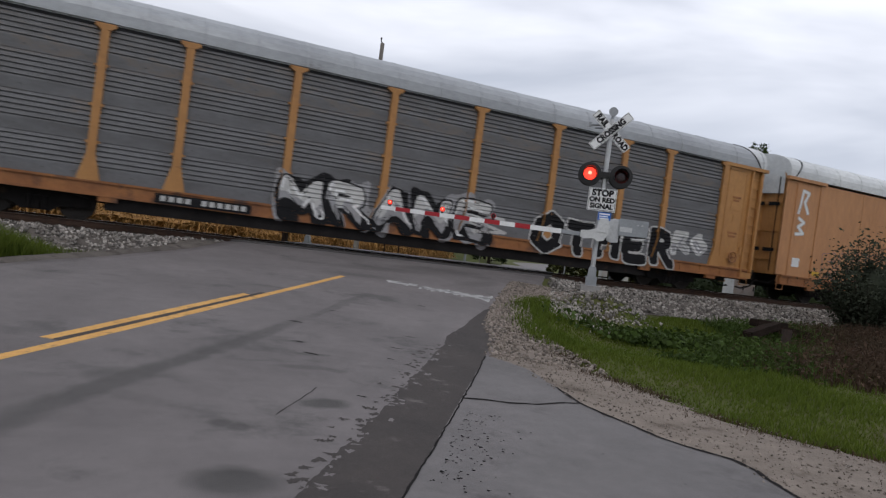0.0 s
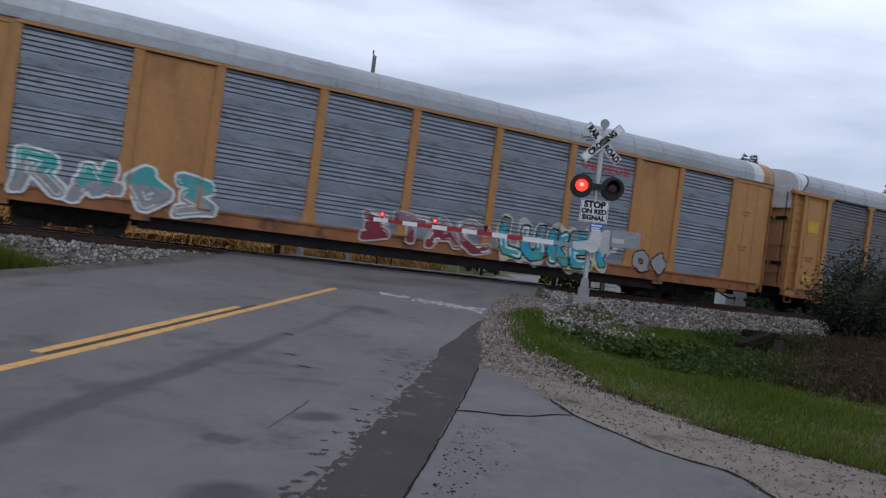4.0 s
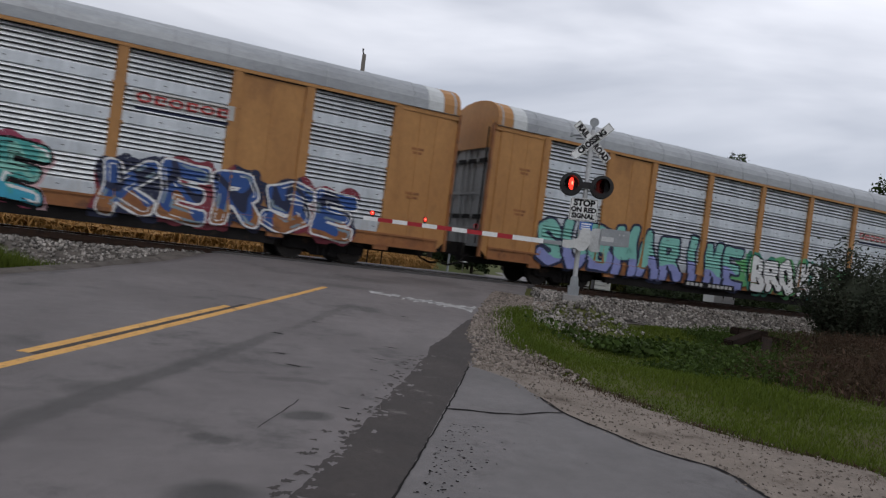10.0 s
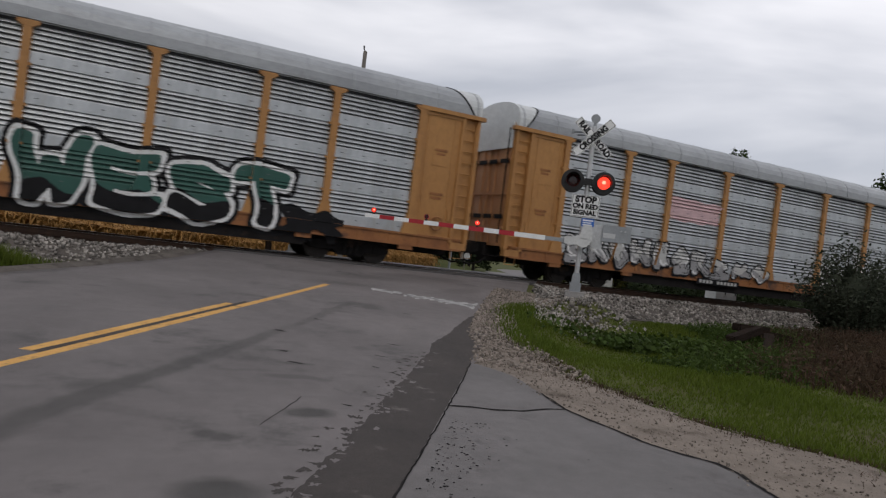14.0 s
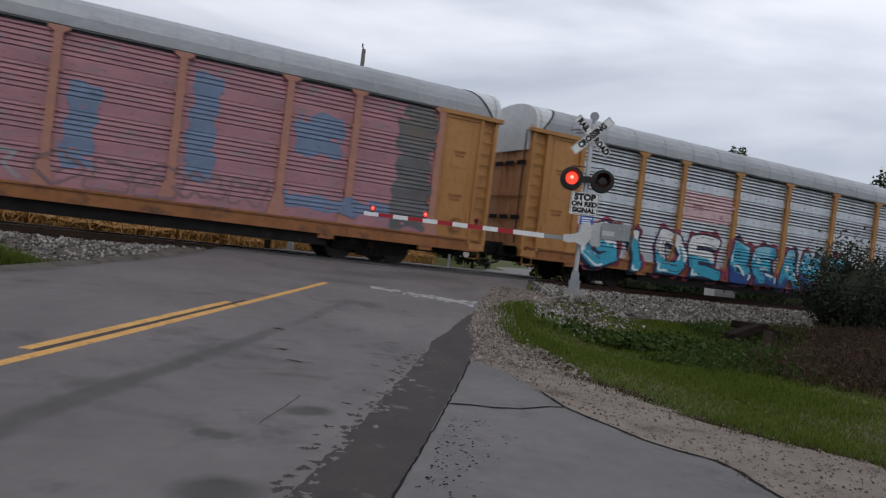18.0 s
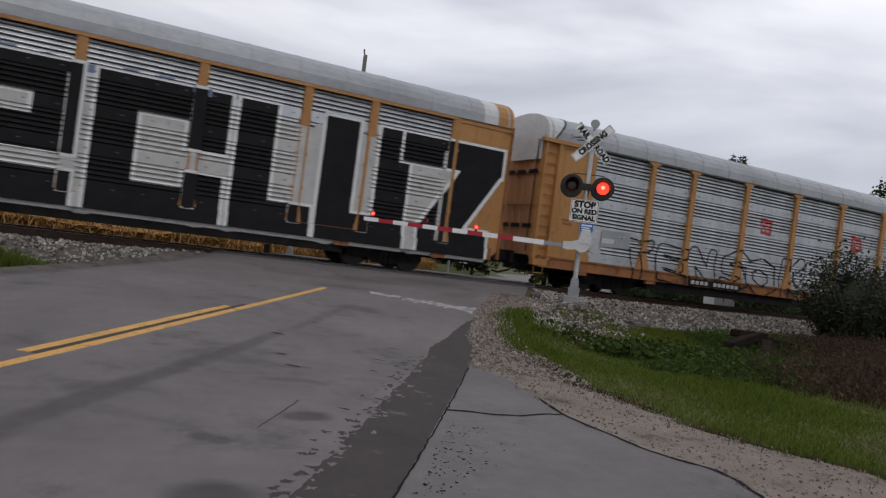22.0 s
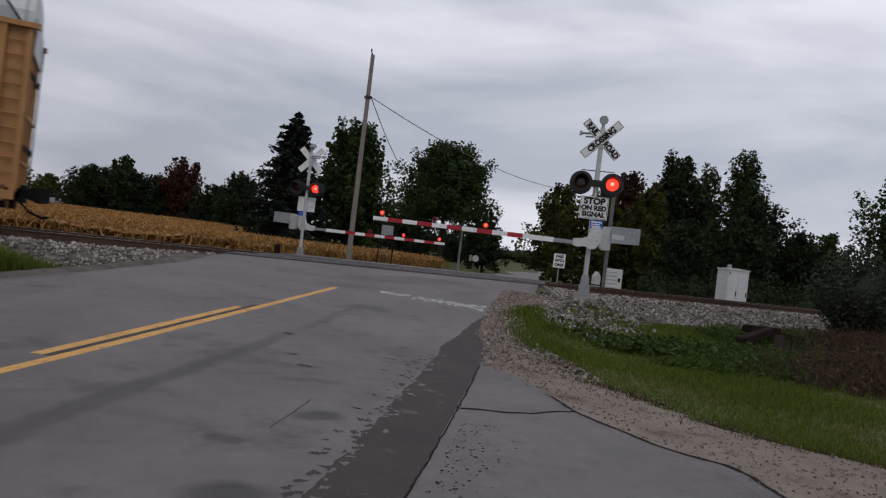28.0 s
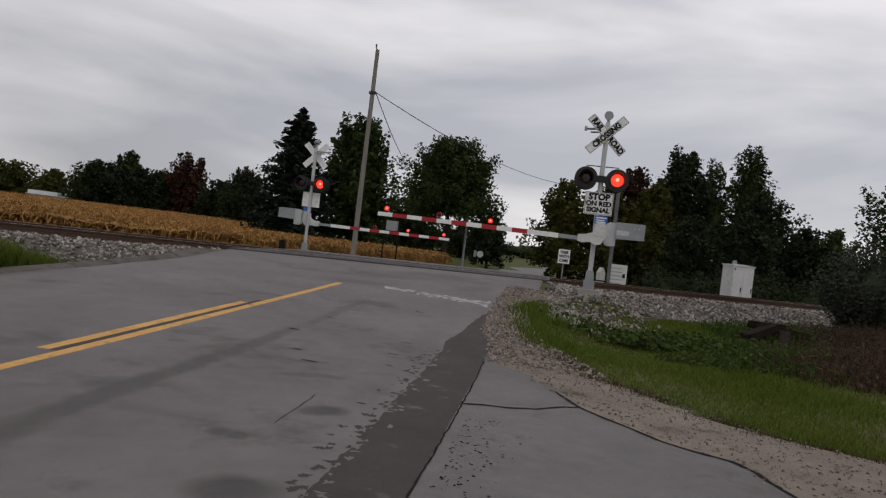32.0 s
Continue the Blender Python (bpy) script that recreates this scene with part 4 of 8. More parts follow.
def plain_sheet(car, x0, x1, mat, seams, m):
    sheet, seam, xs = sheet_mesh(x0, x1, mat, seams)
    ob = part("plain_panel", sheet, None, car, "", m)
    for x in xs:
        part("panel_seam", seam, None, ob, "", pose(x, 0, 0))


def end_panel_mesh(style, mat):
    """The blank bay beside an end; x = 0 is the end, the bay lies towards +x."""
    key = ("end", style, mat)
    if key not in cache:
        if style == "T":
            pieces = [("end_panel", Geo().box(0.62, 1.98, -1.47, -1.40, 0.95, 4.72)), ("corner_panel", Geo().box(0.0, 0.62, -1.38, -1.30, 0.95, 4.72)),
                      ("corner_post", Geo().box(0.55, 0.66, -1.54, -1.36, 0.90, 4.74)), ("corner_post", Geo().box(0.02, 0.12, -1.50, -1.30, 0.90, 4.74)),
                      ("header", Geo().box(-0.12, 2.1, -1.57, -1.36, 4.72, 4.84)), ("card_holder", Geo().box(1.0, 1.5, -1.482, -1.46, 3.15, 3.47)), ("card_holder", Geo().box(1.05, 1.32, -1.482, -1.46, 2.72, 2.98)), ("rib", Geo().box(0.84, 0.88, -1.485, -1.46, 0.97, 4.70)), ("rib", Geo().box(1.72, 1.76, -1.485, -1.46, 0.97, 4.70)), ("latch", Geo().box(0.70, 0.80, -1.52, -1.46, 1.55, 1.85)),
                      ("step", Geo().box(0.05, 0.6, -1.52, -1.30, 0.70, 0.92)),
                      ("lower_frame", Geo().box(0.66, 1.98, -1.50, -1.44, 0.97, 1.06)), ("upper_frame", Geo().box(0.66, 1.98, -1.50, -1.44, 4.62, 4.72))]
        else:
            pieces = [("end_panel", Geo().box(0.25, 1.98, -1.475, -1.40, 0.72, 4.83)), ("corner_panel", Geo().prism([(0.0, 0.95), (0.0, 4.83), (0.25, 4.83), (0.25, 0.72)], -1.44, -1.36)),
                      ("rib", Geo().box(0.70, 0.73, -1.49, -1.45, 0.8, 4.8)), ("rib", Geo().box(1.25, 1.28, -1.49, -1.45, 0.8, 4.8)), ("header", Geo().box(0.02, 1.98, -1.50, -1.40, 4.70, 4.83))]
        cache[key] = [(n, as_mesh(n, g, M[mat])) for n, g in pieces]
    return cache[key]


def stencil_mesh(w):
    key = ("stencil", w)
    if key not in cache:
        cache[key] = as_mesh("stencil", Geo().box(-w, w, -1.487, -1.470, -0.035, 0.035), M["orange_sill"])
    return cache[key]


def brake_wheel_mesh(mat):
    key = ("brake_wheel", mat)
    if key not in cache:
        g = Geo()
        turn = [2 * math.pi * k / 18 for k in range(19)]
        g.tube([(0.20 * math.cos(a), -0.04, 0.20 * math.sin(a)) for a in turn], 0.022, 6)
        for a in turn[0:18:6]:
            g.tube([(0, 0, 0), (0.19 * math.cos(a), -0.04, 0.19 * math.sin(a))], 0.016, 5)
        g.tube([(0, 0.05, 0), (0, -0.03, 0)], 0.05, 8)
        cache[key] = as_mesh("brake_wheel", g, M["orange_sill"])
    return cache[key]


def rib_mesh(w, mat):
    key = ("rib", w, mat)
    if key not in cache:
        cache[key] = as_mesh("rib", Geo().box(-w, w, -1.50, -1.44, 0.95, 4.72), M[mat])
    return cache[key]


def header_mesh(mat):
    key = ("header", mat)
    if key not in cache:
        cache[key] = as_mesh("header", Geo().box(-1.1, 1.1, -1.57, -1.44, 4.72, 4.84), M[mat])
    return cache[key]


def ladder_mesh(mat):
    key = ("ladder", mat)
    if key not in cache:
        g = Geo()
        for i in range(11):
            g.tube([(0.12, -1.45, 1.0 + i * 0.34), (0.55, -1.45, 1.0 + i * 0.34)], 0.016, 6)
        g.box(0.10, 0.13, -1.47, -1.43, 0.75, 4.6)
        g.tube([(0.14, -1.44, 0.70), (0.14, -1.44, 0.45), (0.5, -1.44, 0.45), (0.5, -1.44, 0.70)], 0.016, 6)
        cache[key] = as_mesh("ladder", g, M[mat])
    return cache[key]


def roof_mesh(mat, end_mat, lean):
    key = ("roof", mat, end_mat, lean)
    if key not in cache:
        arc = [(-1.545, 4.835), (-1.545, 4.90), (-1.535, 5.10), (-1.47, 5.28), (-1.33, 5.45), (-1.08, 5.59), (-0.72, 5.69), (-0.30, 5.74), (0.0, 5.75)]
        arc = arc + [(-y, z) for y, z in reversed(arc[:-1])]
        g = Geo().sweep(arc, -HALF + 0.05, HALF - 0.05, 0, True)
        lift = [(y * 1.006, z + 0.007) for y, z in arc]
        seam = as_mesh("roof_seam", Geo().sweep(lift, -0.03, 0.03, 0, True), M[mat])
        hoop = as_mesh("roof_hoop", Geo().sweep([(y * 1.008, z + 0.012) for y, z in arc], -0.05, 0.05, 0, True), M[end_mat])
        # the hood over the end leans back from the eave to the ridge
        hood = Geo().sweep([(y * 1.004, z + 0.006) for y, z in arc], 0.0, 1.0, 0, True)
        hood.v = [(x * (0.50 if lean == 0 else 0.22 + lean * (z - 4.835)), y, z) for x, y, z in hood.v]
        end = as_mesh("roof_end", hood, M[end_mat])
        rim = Geo().sweep([(y * 1.012, z + 0.016) for y, z in arc], -0.03, 0.03, 0, True)
        rim.v = [(x + 0.22 + lean * (z - 4.835), y, z) for x, y, z in rim.v]
        seal = as_mesh("roof_seal", rim, M["black"])
        cache[key] = as_mesh("roof", g, M[mat]), seam, hoop, end, seal
    return cache[key]


def end_door_mesh(mat, style):
    """A folding end door; it faces -x at x = 0."""
    key = ("door", mat, style)
    if key not in cache:
        pieces = []
        for i in range(4):
            y0 = -1.36 + i * 0.68
            off = 0.05 * (i % 2)
            pieces.append(("door_leaf", Geo().box(0.02 + off, 0.10 + off, y0 + 0.01, y0 + 0.67, 1.0, 4.95).box(-0.02 + off, 0.04 + off, y0 + 0.30, y0 + 0.38, 1.0, 4.9), mat))
        for z in (1.6, 2.7, 3.8):
            pieces.append(("door_bar", Geo().box(-0.03, 0.0, -1.34, 1.34, z - 0.04, z + 0.04), mat))
        for y in (-1.0, -0.3, 0.38, 1.06):
            for z in (1.95, 3.75):
                pieces.append(("door_slot", Geo().box(-0.036, -0.02, y - 0.26, y + 0.26, z - 0.07, z + 0.07), "black"))
        pieces.append(("lock_rod", Geo().tube([(-0.06, -1.18, 1.1), (-0.06, -1.18, 4.8)], 0.02, 6), "underframe"))
        pieces.append(("end_cap", Geo().box(-0.045, -0.025, -1.36, 1.36, 4.15, 4.84).prism([(-0.03, 4.84), (-0.03, 5.0), (0.02, 5.0), (0.02, 4.84)], -1.3, 1.3), "orange" if style == "B" else "roof_pale"))
        if style == "B":
            for y in (-1.43, 1.43):
                pieces.append(("end_post", Geo().box(-0.06, 0.0, y - 0.075, y + 0.075, 0.7, 4.9), "orange_sill"))
        cache[key] = [(n, as_mesh(n, g, M[m])) for n, g, m in pieces]
    return cache[key]


def wheel_mesh():
    if "wheel" not in cache:
        g = Geo()
        for y0, y1, r in ((-0.79, -0.70, 0.42), (-0.70, -0.665, 0.45), (-0.82, -0.79, 0.34), (-0.86, -0.82, 0.13)):
            g.tube([(0, y0, 0.42), (0, y1, 0.42)], r, 24)
        cache["wheel"] = as_mesh("wheel", g, M["wheel"])
    return cache["wheel"]


def truck_mesh():
    if "truck" not in cache:
        g = Geo()
        for s in (-1, 1):
            y0, y1 = s * 0.98 - 0.07, s * 0.98 + 0.07
            g.prism([(-1.22, 0.52), (-1.22, 0.33), (-0.95, 0.28), (-0.5, 0.30), (-0.35, 0.16), (0.35, 0.16), (0.5, 0.30), (0.95, 0.28), (1.22, 0.33), (1.22, 0.52), (0.6, 0.66), (-0.6, 0.66)], y0, y1)
            for x in (-0.89, 0.89):
                g.box(x - 0.16, x + 0.16, y0 - 0.03, y1 + 0.03, 0.30, 0.56)
            for x in (-0.17, 0, 0.17):
                g.tube([(x, s * 1.07, 0.2), (x, s * 1.07, 0.5)], 0.07, 8)
        g.box(-0.2, 0.2, -1.05, 1.05, 0.42, 0.66)
        g.box(-0.12, 0.12, -0.3, 0.3, 0.6, 0.95)
        for x in (-0.89, 0.89):
            g.tube([(x, -0.9, 0.42), (x, 0.9, 0.42)], 0.08, 8)
            g.box(x * 0.55 - 0.05, x * 0.55 + 0.05, -0.9, 0.9, 0.34, 0.44)
        cache["truck"] = as_mesh("truck", g, M["underframe"])
    return cache["truck"]


def sill_mesh(mat, style):
    key = ("sill", mat, style)
    if key not in cache:
        g = Geo()
        g.box(-HALF + 0.25, HALF - 0.25, -1.50, -1.34, SILL_LO + 0.05, 1.03)
        g.box(-HALF + 0.25, HALF - 0.25, -1.53, -1.34, SILL_LO, SILL_LO + 0.06)
        g.box(-HALF + 0.25, HALF - 0.25, -1.54, -1.40, 0.98, 1.035)
        for i in range(28):
            x = -HALF + 0.7 + i * 0.96
            g.box(x - 0.025, x + 0.025, -1.525, -1.49, SILL_LO + 0.05, 0.99)
        for x in (-11.6, -8.5, 8.5, 11.6):
            g.box(x - 0.22, x + 0.22, -1.51, -1.40, SILL_LO - 0.12, SILL_LO + 0.02)
        cache[key] = as_mesh("side_sill", g, M[mat])
    return cache[key]


def underframe_mesh():
    if "under" not in cache:
        g = Geo().box(-HALF + 0.1, HALF - 0.1, -0.33, 0.33, 0.48, 0.95)
        g.box(-HALF + 0.3, HALF - 0.3, -1.36, 1.36, 0.92, 1.02)
        g.box(-8.55, 8.55, -1.40, -1.24, 0.34, 0.70).box(-8.55, 8.55, 1.24, 1.40, 0.34, 0.70)
        g.box(-HALF + 0.4, HALF - 0.4, -1.30, 1.30, 0.62, 0.92)
        for i in range(9):
            x = -8 + i * 2
            g.box(x - 0.07, x + 0.07, -1.36, 1.36, 0.55, 0.92)
        g.tube([(-2.5, 0.75, 0.72), (-0.8, 0.75, 0.72)], 0.22, 10).box(0.4, 1.1, -1.1, -0.6, 0.5, 0.9)
        g.tube([(-9, -1.0, 0.62), (9, -1.0, 0.60)], 0.03, 6)
        cache["under"] = as_mesh("underframe", g, M["underframe"])
    return cache["under"]


def coupler_mesh():
    if "coupler" not in cache:
        g = Geo().box(-0.10, 0.55, -0.13, 0.13, 0.76, 1.0)
        g.prism([(-0.66, 0.70), (-0.66, 1.04), (-0.40, 1.08), (-0.10, 0.98), (-0.10, 0.78), (-0.40, 0.66)], -0.16, 0.16)
        g.box(-0.12, 0.0, -0.45, 0.45, 0.66, 1.08)
        g.tube([(0.1, -0.55, 0.72), (-0.2, -0.5, 0.42), (-0.5, -0.35, 0.30), (-0.66, -0.2, 0.34)], 0.035, 6)
        g.tube([(0.2, -1.25, 0.80), (-0.05, -1.25, 0.66), (-0.05, -0.3, 0.66)], 0.022, 6)
        cache["coupler"] = as_mesh("coupler", g, M["underframe"])
    return cache["coupler"]


def side_depth(x, z, deep, style):
    """How far out the side stands at x from the end and height z."""
    rows, _ = PROFILES[deep]
    zz, dd = np.array([r[1] for r in rows]), np.array([r[0] for r in rows])
    y = PANEL_Y + np.interp(z, zz + np.arange(len(zz)) * 1e-6, dd)
    if style == "C":
        y = np.full_like(y, PANEL_Y - 0.012)
    y = np.where(z < 1.04, -1.545, y)
    y = np.where(z < SILL_LO + 0.005, -1.41, y)
    for p in POSTS:
        if style == "T":
            half = np.where(z > 1.7, 0.115, 0.115 + 0.165 * np.clip((1.7 - z) / 0.65, 0, 1))
            y = np.where((np.abs(x - p) < half) & (z > 1.02), PANEL_Y - 0.107, y)
        elif style != "C":
            y = np.where((np.abs(x - p) < 0.175) & (z > 0.98), PANEL_Y - 0.078, y)
    if style == "B":
        for a, b in ((4.65, 6.62), (20.68, 22.65)):
            y = np.where((x > a + 0.1) & (x < b - 0.1) & (z > 1.03), PANEL_Y - 0.032, y)
    e = np.minimum(x, 27.3 - x)
    y = np.where((e < 2.0) & (z > 1.04) & (style != "C"), -1.495 if style != "T" else -1.49, y)
    return y


# strokes of painted letters and of illegible signs, in a unit box
STROKES = {
    "S": [[(0.92, 0.82), (0.55, 1.0), (0.12, 0.84), (0.16, 0.60), (0.80, 0.44), (0.90, 0.18), (0.5, 0.0), (0.06, 0.16)]],
    "U": [[(0.08, 1.0), (0.08, 0.2), (0.35, 0.0), (0.70, 0.02), (0.92, 0.25), (0.92, 1.0)]],
    "B": [[(0.1, 0), (0.1, 1), (0.7, 0.95), (0.82, 0.75), (0.6, 0.53), (0.12, 0.52)], [(0.6, 0.53), (0.92, 0.3), (0.75, 0.03), (0.1, 0)]],
    "M": [[(0.05, 0), (0.1, 1), (0.5, 0.4), (0.9, 1), (0.95, 0)]],
    "O": [[(0.5, 1), (0.1, 0.8), (0.05, 0.3), (0.45, 0), (0.9, 0.2), (0.95, 0.7), (0.5, 1)]],
    "R": [[(0.1, 0), (0.1, 1), (0.75, 0.95), (0.85, 0.7), (0.6, 0.5), (0.12, 0.48)], [(0.5, 0.48), (0.95, 0)]],
    "I": [[(0.5, 0), (0.5, 1)]],
    "K": [[(0.1, 0), (0.1, 1)], [(0.9, 1), (0.15, 0.5), (0.95, 0)]],
    "H": [[(0.1, 0), (0.1, 1)], [(0.9, 0), (0.9, 1)], [(0.1, 0.5), (0.9, 0.5)]],
    "N": [[(0.08, 0), (0.1, 1), (0.88, 0), (0.92, 1)]],
    "E": [[(0.92, 1), (0.1, 0.98), (0.1, 0.02), (0.92, 0)], [(0.1, 0.5), (0.75, 0.5)]],
    "C": [[(0.92, 0.85), (0.5, 1), (0.1, 0.8), (0.08, 0.25), (0.45, 0), (0.92, 0.15)]],
    "L": [[(0.12, 1), (0.12, 0.02), (0.92, 0.0)]],
    "Z": [[(0.08, 0.98), (0.92, 1.0), (0.1, 0.02), (0.92, 0)]],
    "A": [[(0.03, 0), (0.45, 1), (0.97, 0)], [(0.2, 0.35), (0.8, 0.35)]],
    "W": [[(0.03, 1), (0.25, 0), (0.5, 0.6), (0.75, 0), (0.97, 1)]],
    "T": [[(0.05, 0.97), (0.95, 1.0)], [(0.5, 0.97), (0.5, 0)]],
    "D": [[(0.1, 0), (0.1, 1), (0.65, 0.93), (0.93, 0.55), (0.65, 0.07), (0.1, 0)]],
    "F": [[(0.1, 0), (0.1, 0.98), (0.92, 1)], [(0.1, 0.52), (0.7, 0.52)]],
    "G": [[(0.92, 0.82), (0.5, 1), (0.1, 0.75), (0.1, 0.22), (0.5, 0), (0.9, 0.15), (0.9, 0.48), (0.55, 0.48)]],
    "P": [[(0.1, 0), (0.1, 1), (0.75, 0.95), (0.9, 0.72), (0.7, 0.5), (0.12, 0.46)]],
    "X": [[(0.08, 1), (0.92, 0)], [(0.92, 1), (0.08, 0)]],
    "Y": [[(0.06, 1), (0.5, 0.5), (0.94, 1)], [(0.5, 0.5), (0.45, 0)]],
    "V": [[(0.05, 1), (0.48, 0), (0.95, 1)]],
    "1": [[(0.1, 0.1), (0.3, 0.95), (0.55, 0.3), (0.8, 1.0)], [(0.15, 0.5), (0.95, 0.35)]],
    "2": [[(0.2, 0.95), (0.85, 0.75), (0.25, 0.45), (0.9, 0.1), (0.1, 0.0)]],
    "3": [[(0.1, 0.0), (0.25, 0.9), (0.8, 0.85), (0.5, 0.45), (0.95, 0.05)]],
    "4": [[(0.1, 0.9), (0.15, 0.2), (0.5, 0.6), (0.85, 0.1), (0.95, 0.95)]],
    "5": [[(0.5, 0.98), (0.12, 0.6), (0.5, 0.05), (0.9, 0.45), (0.55, 0.75), (0.3, 0.45)]],
    "6": [[(0.05, 0.55), (0.5, 0.95), (0.95, 0.6), (0.55, 0.3), (0.85, 0.0), (0.15, 0.05)]],
}


# the same for square-cut letters
BLOCKS = {
    "S": [[(1, 1), (0, 1), (0, 0.53), (1, 0.53), (1, 0), (0, 0)]],
    "U": [[(0, 1), (0, 0), (1, 0), (1, 1)]],
    "R": [[(0, 0), (0, 1), (1, 1), (1, 0.48), (0, 0.48)], [(0.62, 0.48), (1, 0)]],
    "E": [[(1, 0.48), (0, 0.48)], [(1, 0.48), (1, 1), (0, 1), (0, 0), (1, 0)]],
    "C": [[(1, 0.72), (1, 1), (0, 1), (0, 0), (1, 0), (1, 0.16)]],
    "L": [[(0, 1), (0, 0), (1, 0)]],
    "Z": [[(0, 1), (1.15, 1), (0.35, 0), (1, 0)]],
}


def paint_rows(z0, z1, deep, fine=0.02):
    """Heights between which the side is straight, so that paint can follow it."""
    zs = {round(float(z), 4) for z in np.arange(z0, z1, fine)}
    zs |= {round(r[1], 4) for r in PROFILES[deep][0] if z0 < r[1] < z1}
    zs |= {z for z in (0.665, 1.02, 1.04, 1.3, 1.45, 1.7) if z0 < z < z1}
    out = sorted(zs)
    return np.array([out[0]] + [q for p, q in zip(out, out[1:]) if q - p > 0.0011])


def on_side(car, name, left, dx, rows, paint, mats, deep, style, label, lift=0.006):
    """Paint laid on louvres, posts and sill; paint holds an index of mats, or -1, for each column and row."""
    n, m = paint.shape
    xc = left + (np.arange(n) + 0.5) * dx
    lo, hi = rows[:-1], rows[1:]
    XX, LO = np.meshgrid(xc, lo + 0.0004, indexing="ij")
    HI = np.meshgrid(xc, hi - 0.0004, indexing="ij")[1]
    yl, yh = side_depth(XX, LO, deep, style), side_depth(XX, HI, deep, style)
    p = np.where((LO < 0.50) | (XX < 0.05) | (XX > 27.25), -1, paint).T
    yl, yh = yl.T, yh.T
    brk = np.ones(p.shape, bool)
    brk[:, 1:] = (p[:, 1:] != p[:, :-1]) | (np.abs(yl[:, 1:] - yl[:, :-1]) > 1e-4) | (np.abs(yh[:, 1:] - yh[:, :-1]) > 1e-4)
    start = np.flatnonzero(brk.ravel())
    end = np.append(start[1:], p.size)
    keep = p.ravel()[start] >= 0
    start, end = start[keep], end[keep]
    row, c0 = start // n, start % n
    c1 = c0 + (end - start)
    xa, xb = left + c0 * dx - HALF, left + c1 * dx - HALF
    ya, yb = yl.ravel()[start] - lift, yh.ravel()[start] - lift
    v = np.stack([np.stack([xa, ya, lo[row]], -1), np.stack([xb, ya, lo[row]], -1), np.stack([xb, yb, hi[row]], -1), np.stack([xa, yb, hi[row]], -1)], 1).reshape(-1, 3)
    me = big_mesh(name, v, np.arange(len(v)).reshape(-1, 4), [M[k] for k in mats], p.ravel()[start])
    return part(name, me, None, car, label)


def spray_patch(car, name, x0, x1, z0, z1, mat, label="", style="T", rough_edge=0.05, seed=0.0, holes=0.0):
    """A sprayed or painted-over field on the louvres, one sheet with slightly uneven edges."""
    deep = LOUVRES[car]
    dx = min(0.12, max(0.03, (x1 - x0) / 60))
    rows = paint_rows(z0 - 0.1, z1 + 0.1, deep)
    left = x0 - 0.1
    n = int((x1 - x0 + 0.2) / dx)
    X, Z = np.meshgrid(left + (np.arange(n) + 0.5) * dx, (rows[:-1] + rows[1:]) / 2, indexing="ij")
    w = rough_edge * (np.sin(X * 7.1 + Z * 3 + seed) + np.sin(Z * 9.7 + X * 2 + seed * 2)) * 0.5
    inside = (X > x0 + w) & (X < x1 + w) & (Z > z0 + w) & (Z < z1 - w)
    if holes:
        inside &= (np.sin(X * 3.1 + seed) * np.sin(Z * 6.3 + seed * 3) + 0.6 * np.sin(X * 8.3 + Z * 2) * np.sin(Z * 15 + seed) < 1.25 - holes)
    GX, GZ = np.meshgrid(left + np.arange(n + 1) * dx, rows, indexing="ij")
    v = np.stack([GX - HALF, side_depth(GX, GZ, deep, style) - 0.004, GZ], -1).reshape(-1, 3)
    cells = grid_faces(n + 1, len(rows))[inside.ravel()]
    used, inv = np.unique(cells, return_inverse=True)
    return part(name, big_mesh(name, v[used], inv.reshape(-1, 4), M[mat]), None, car, label)


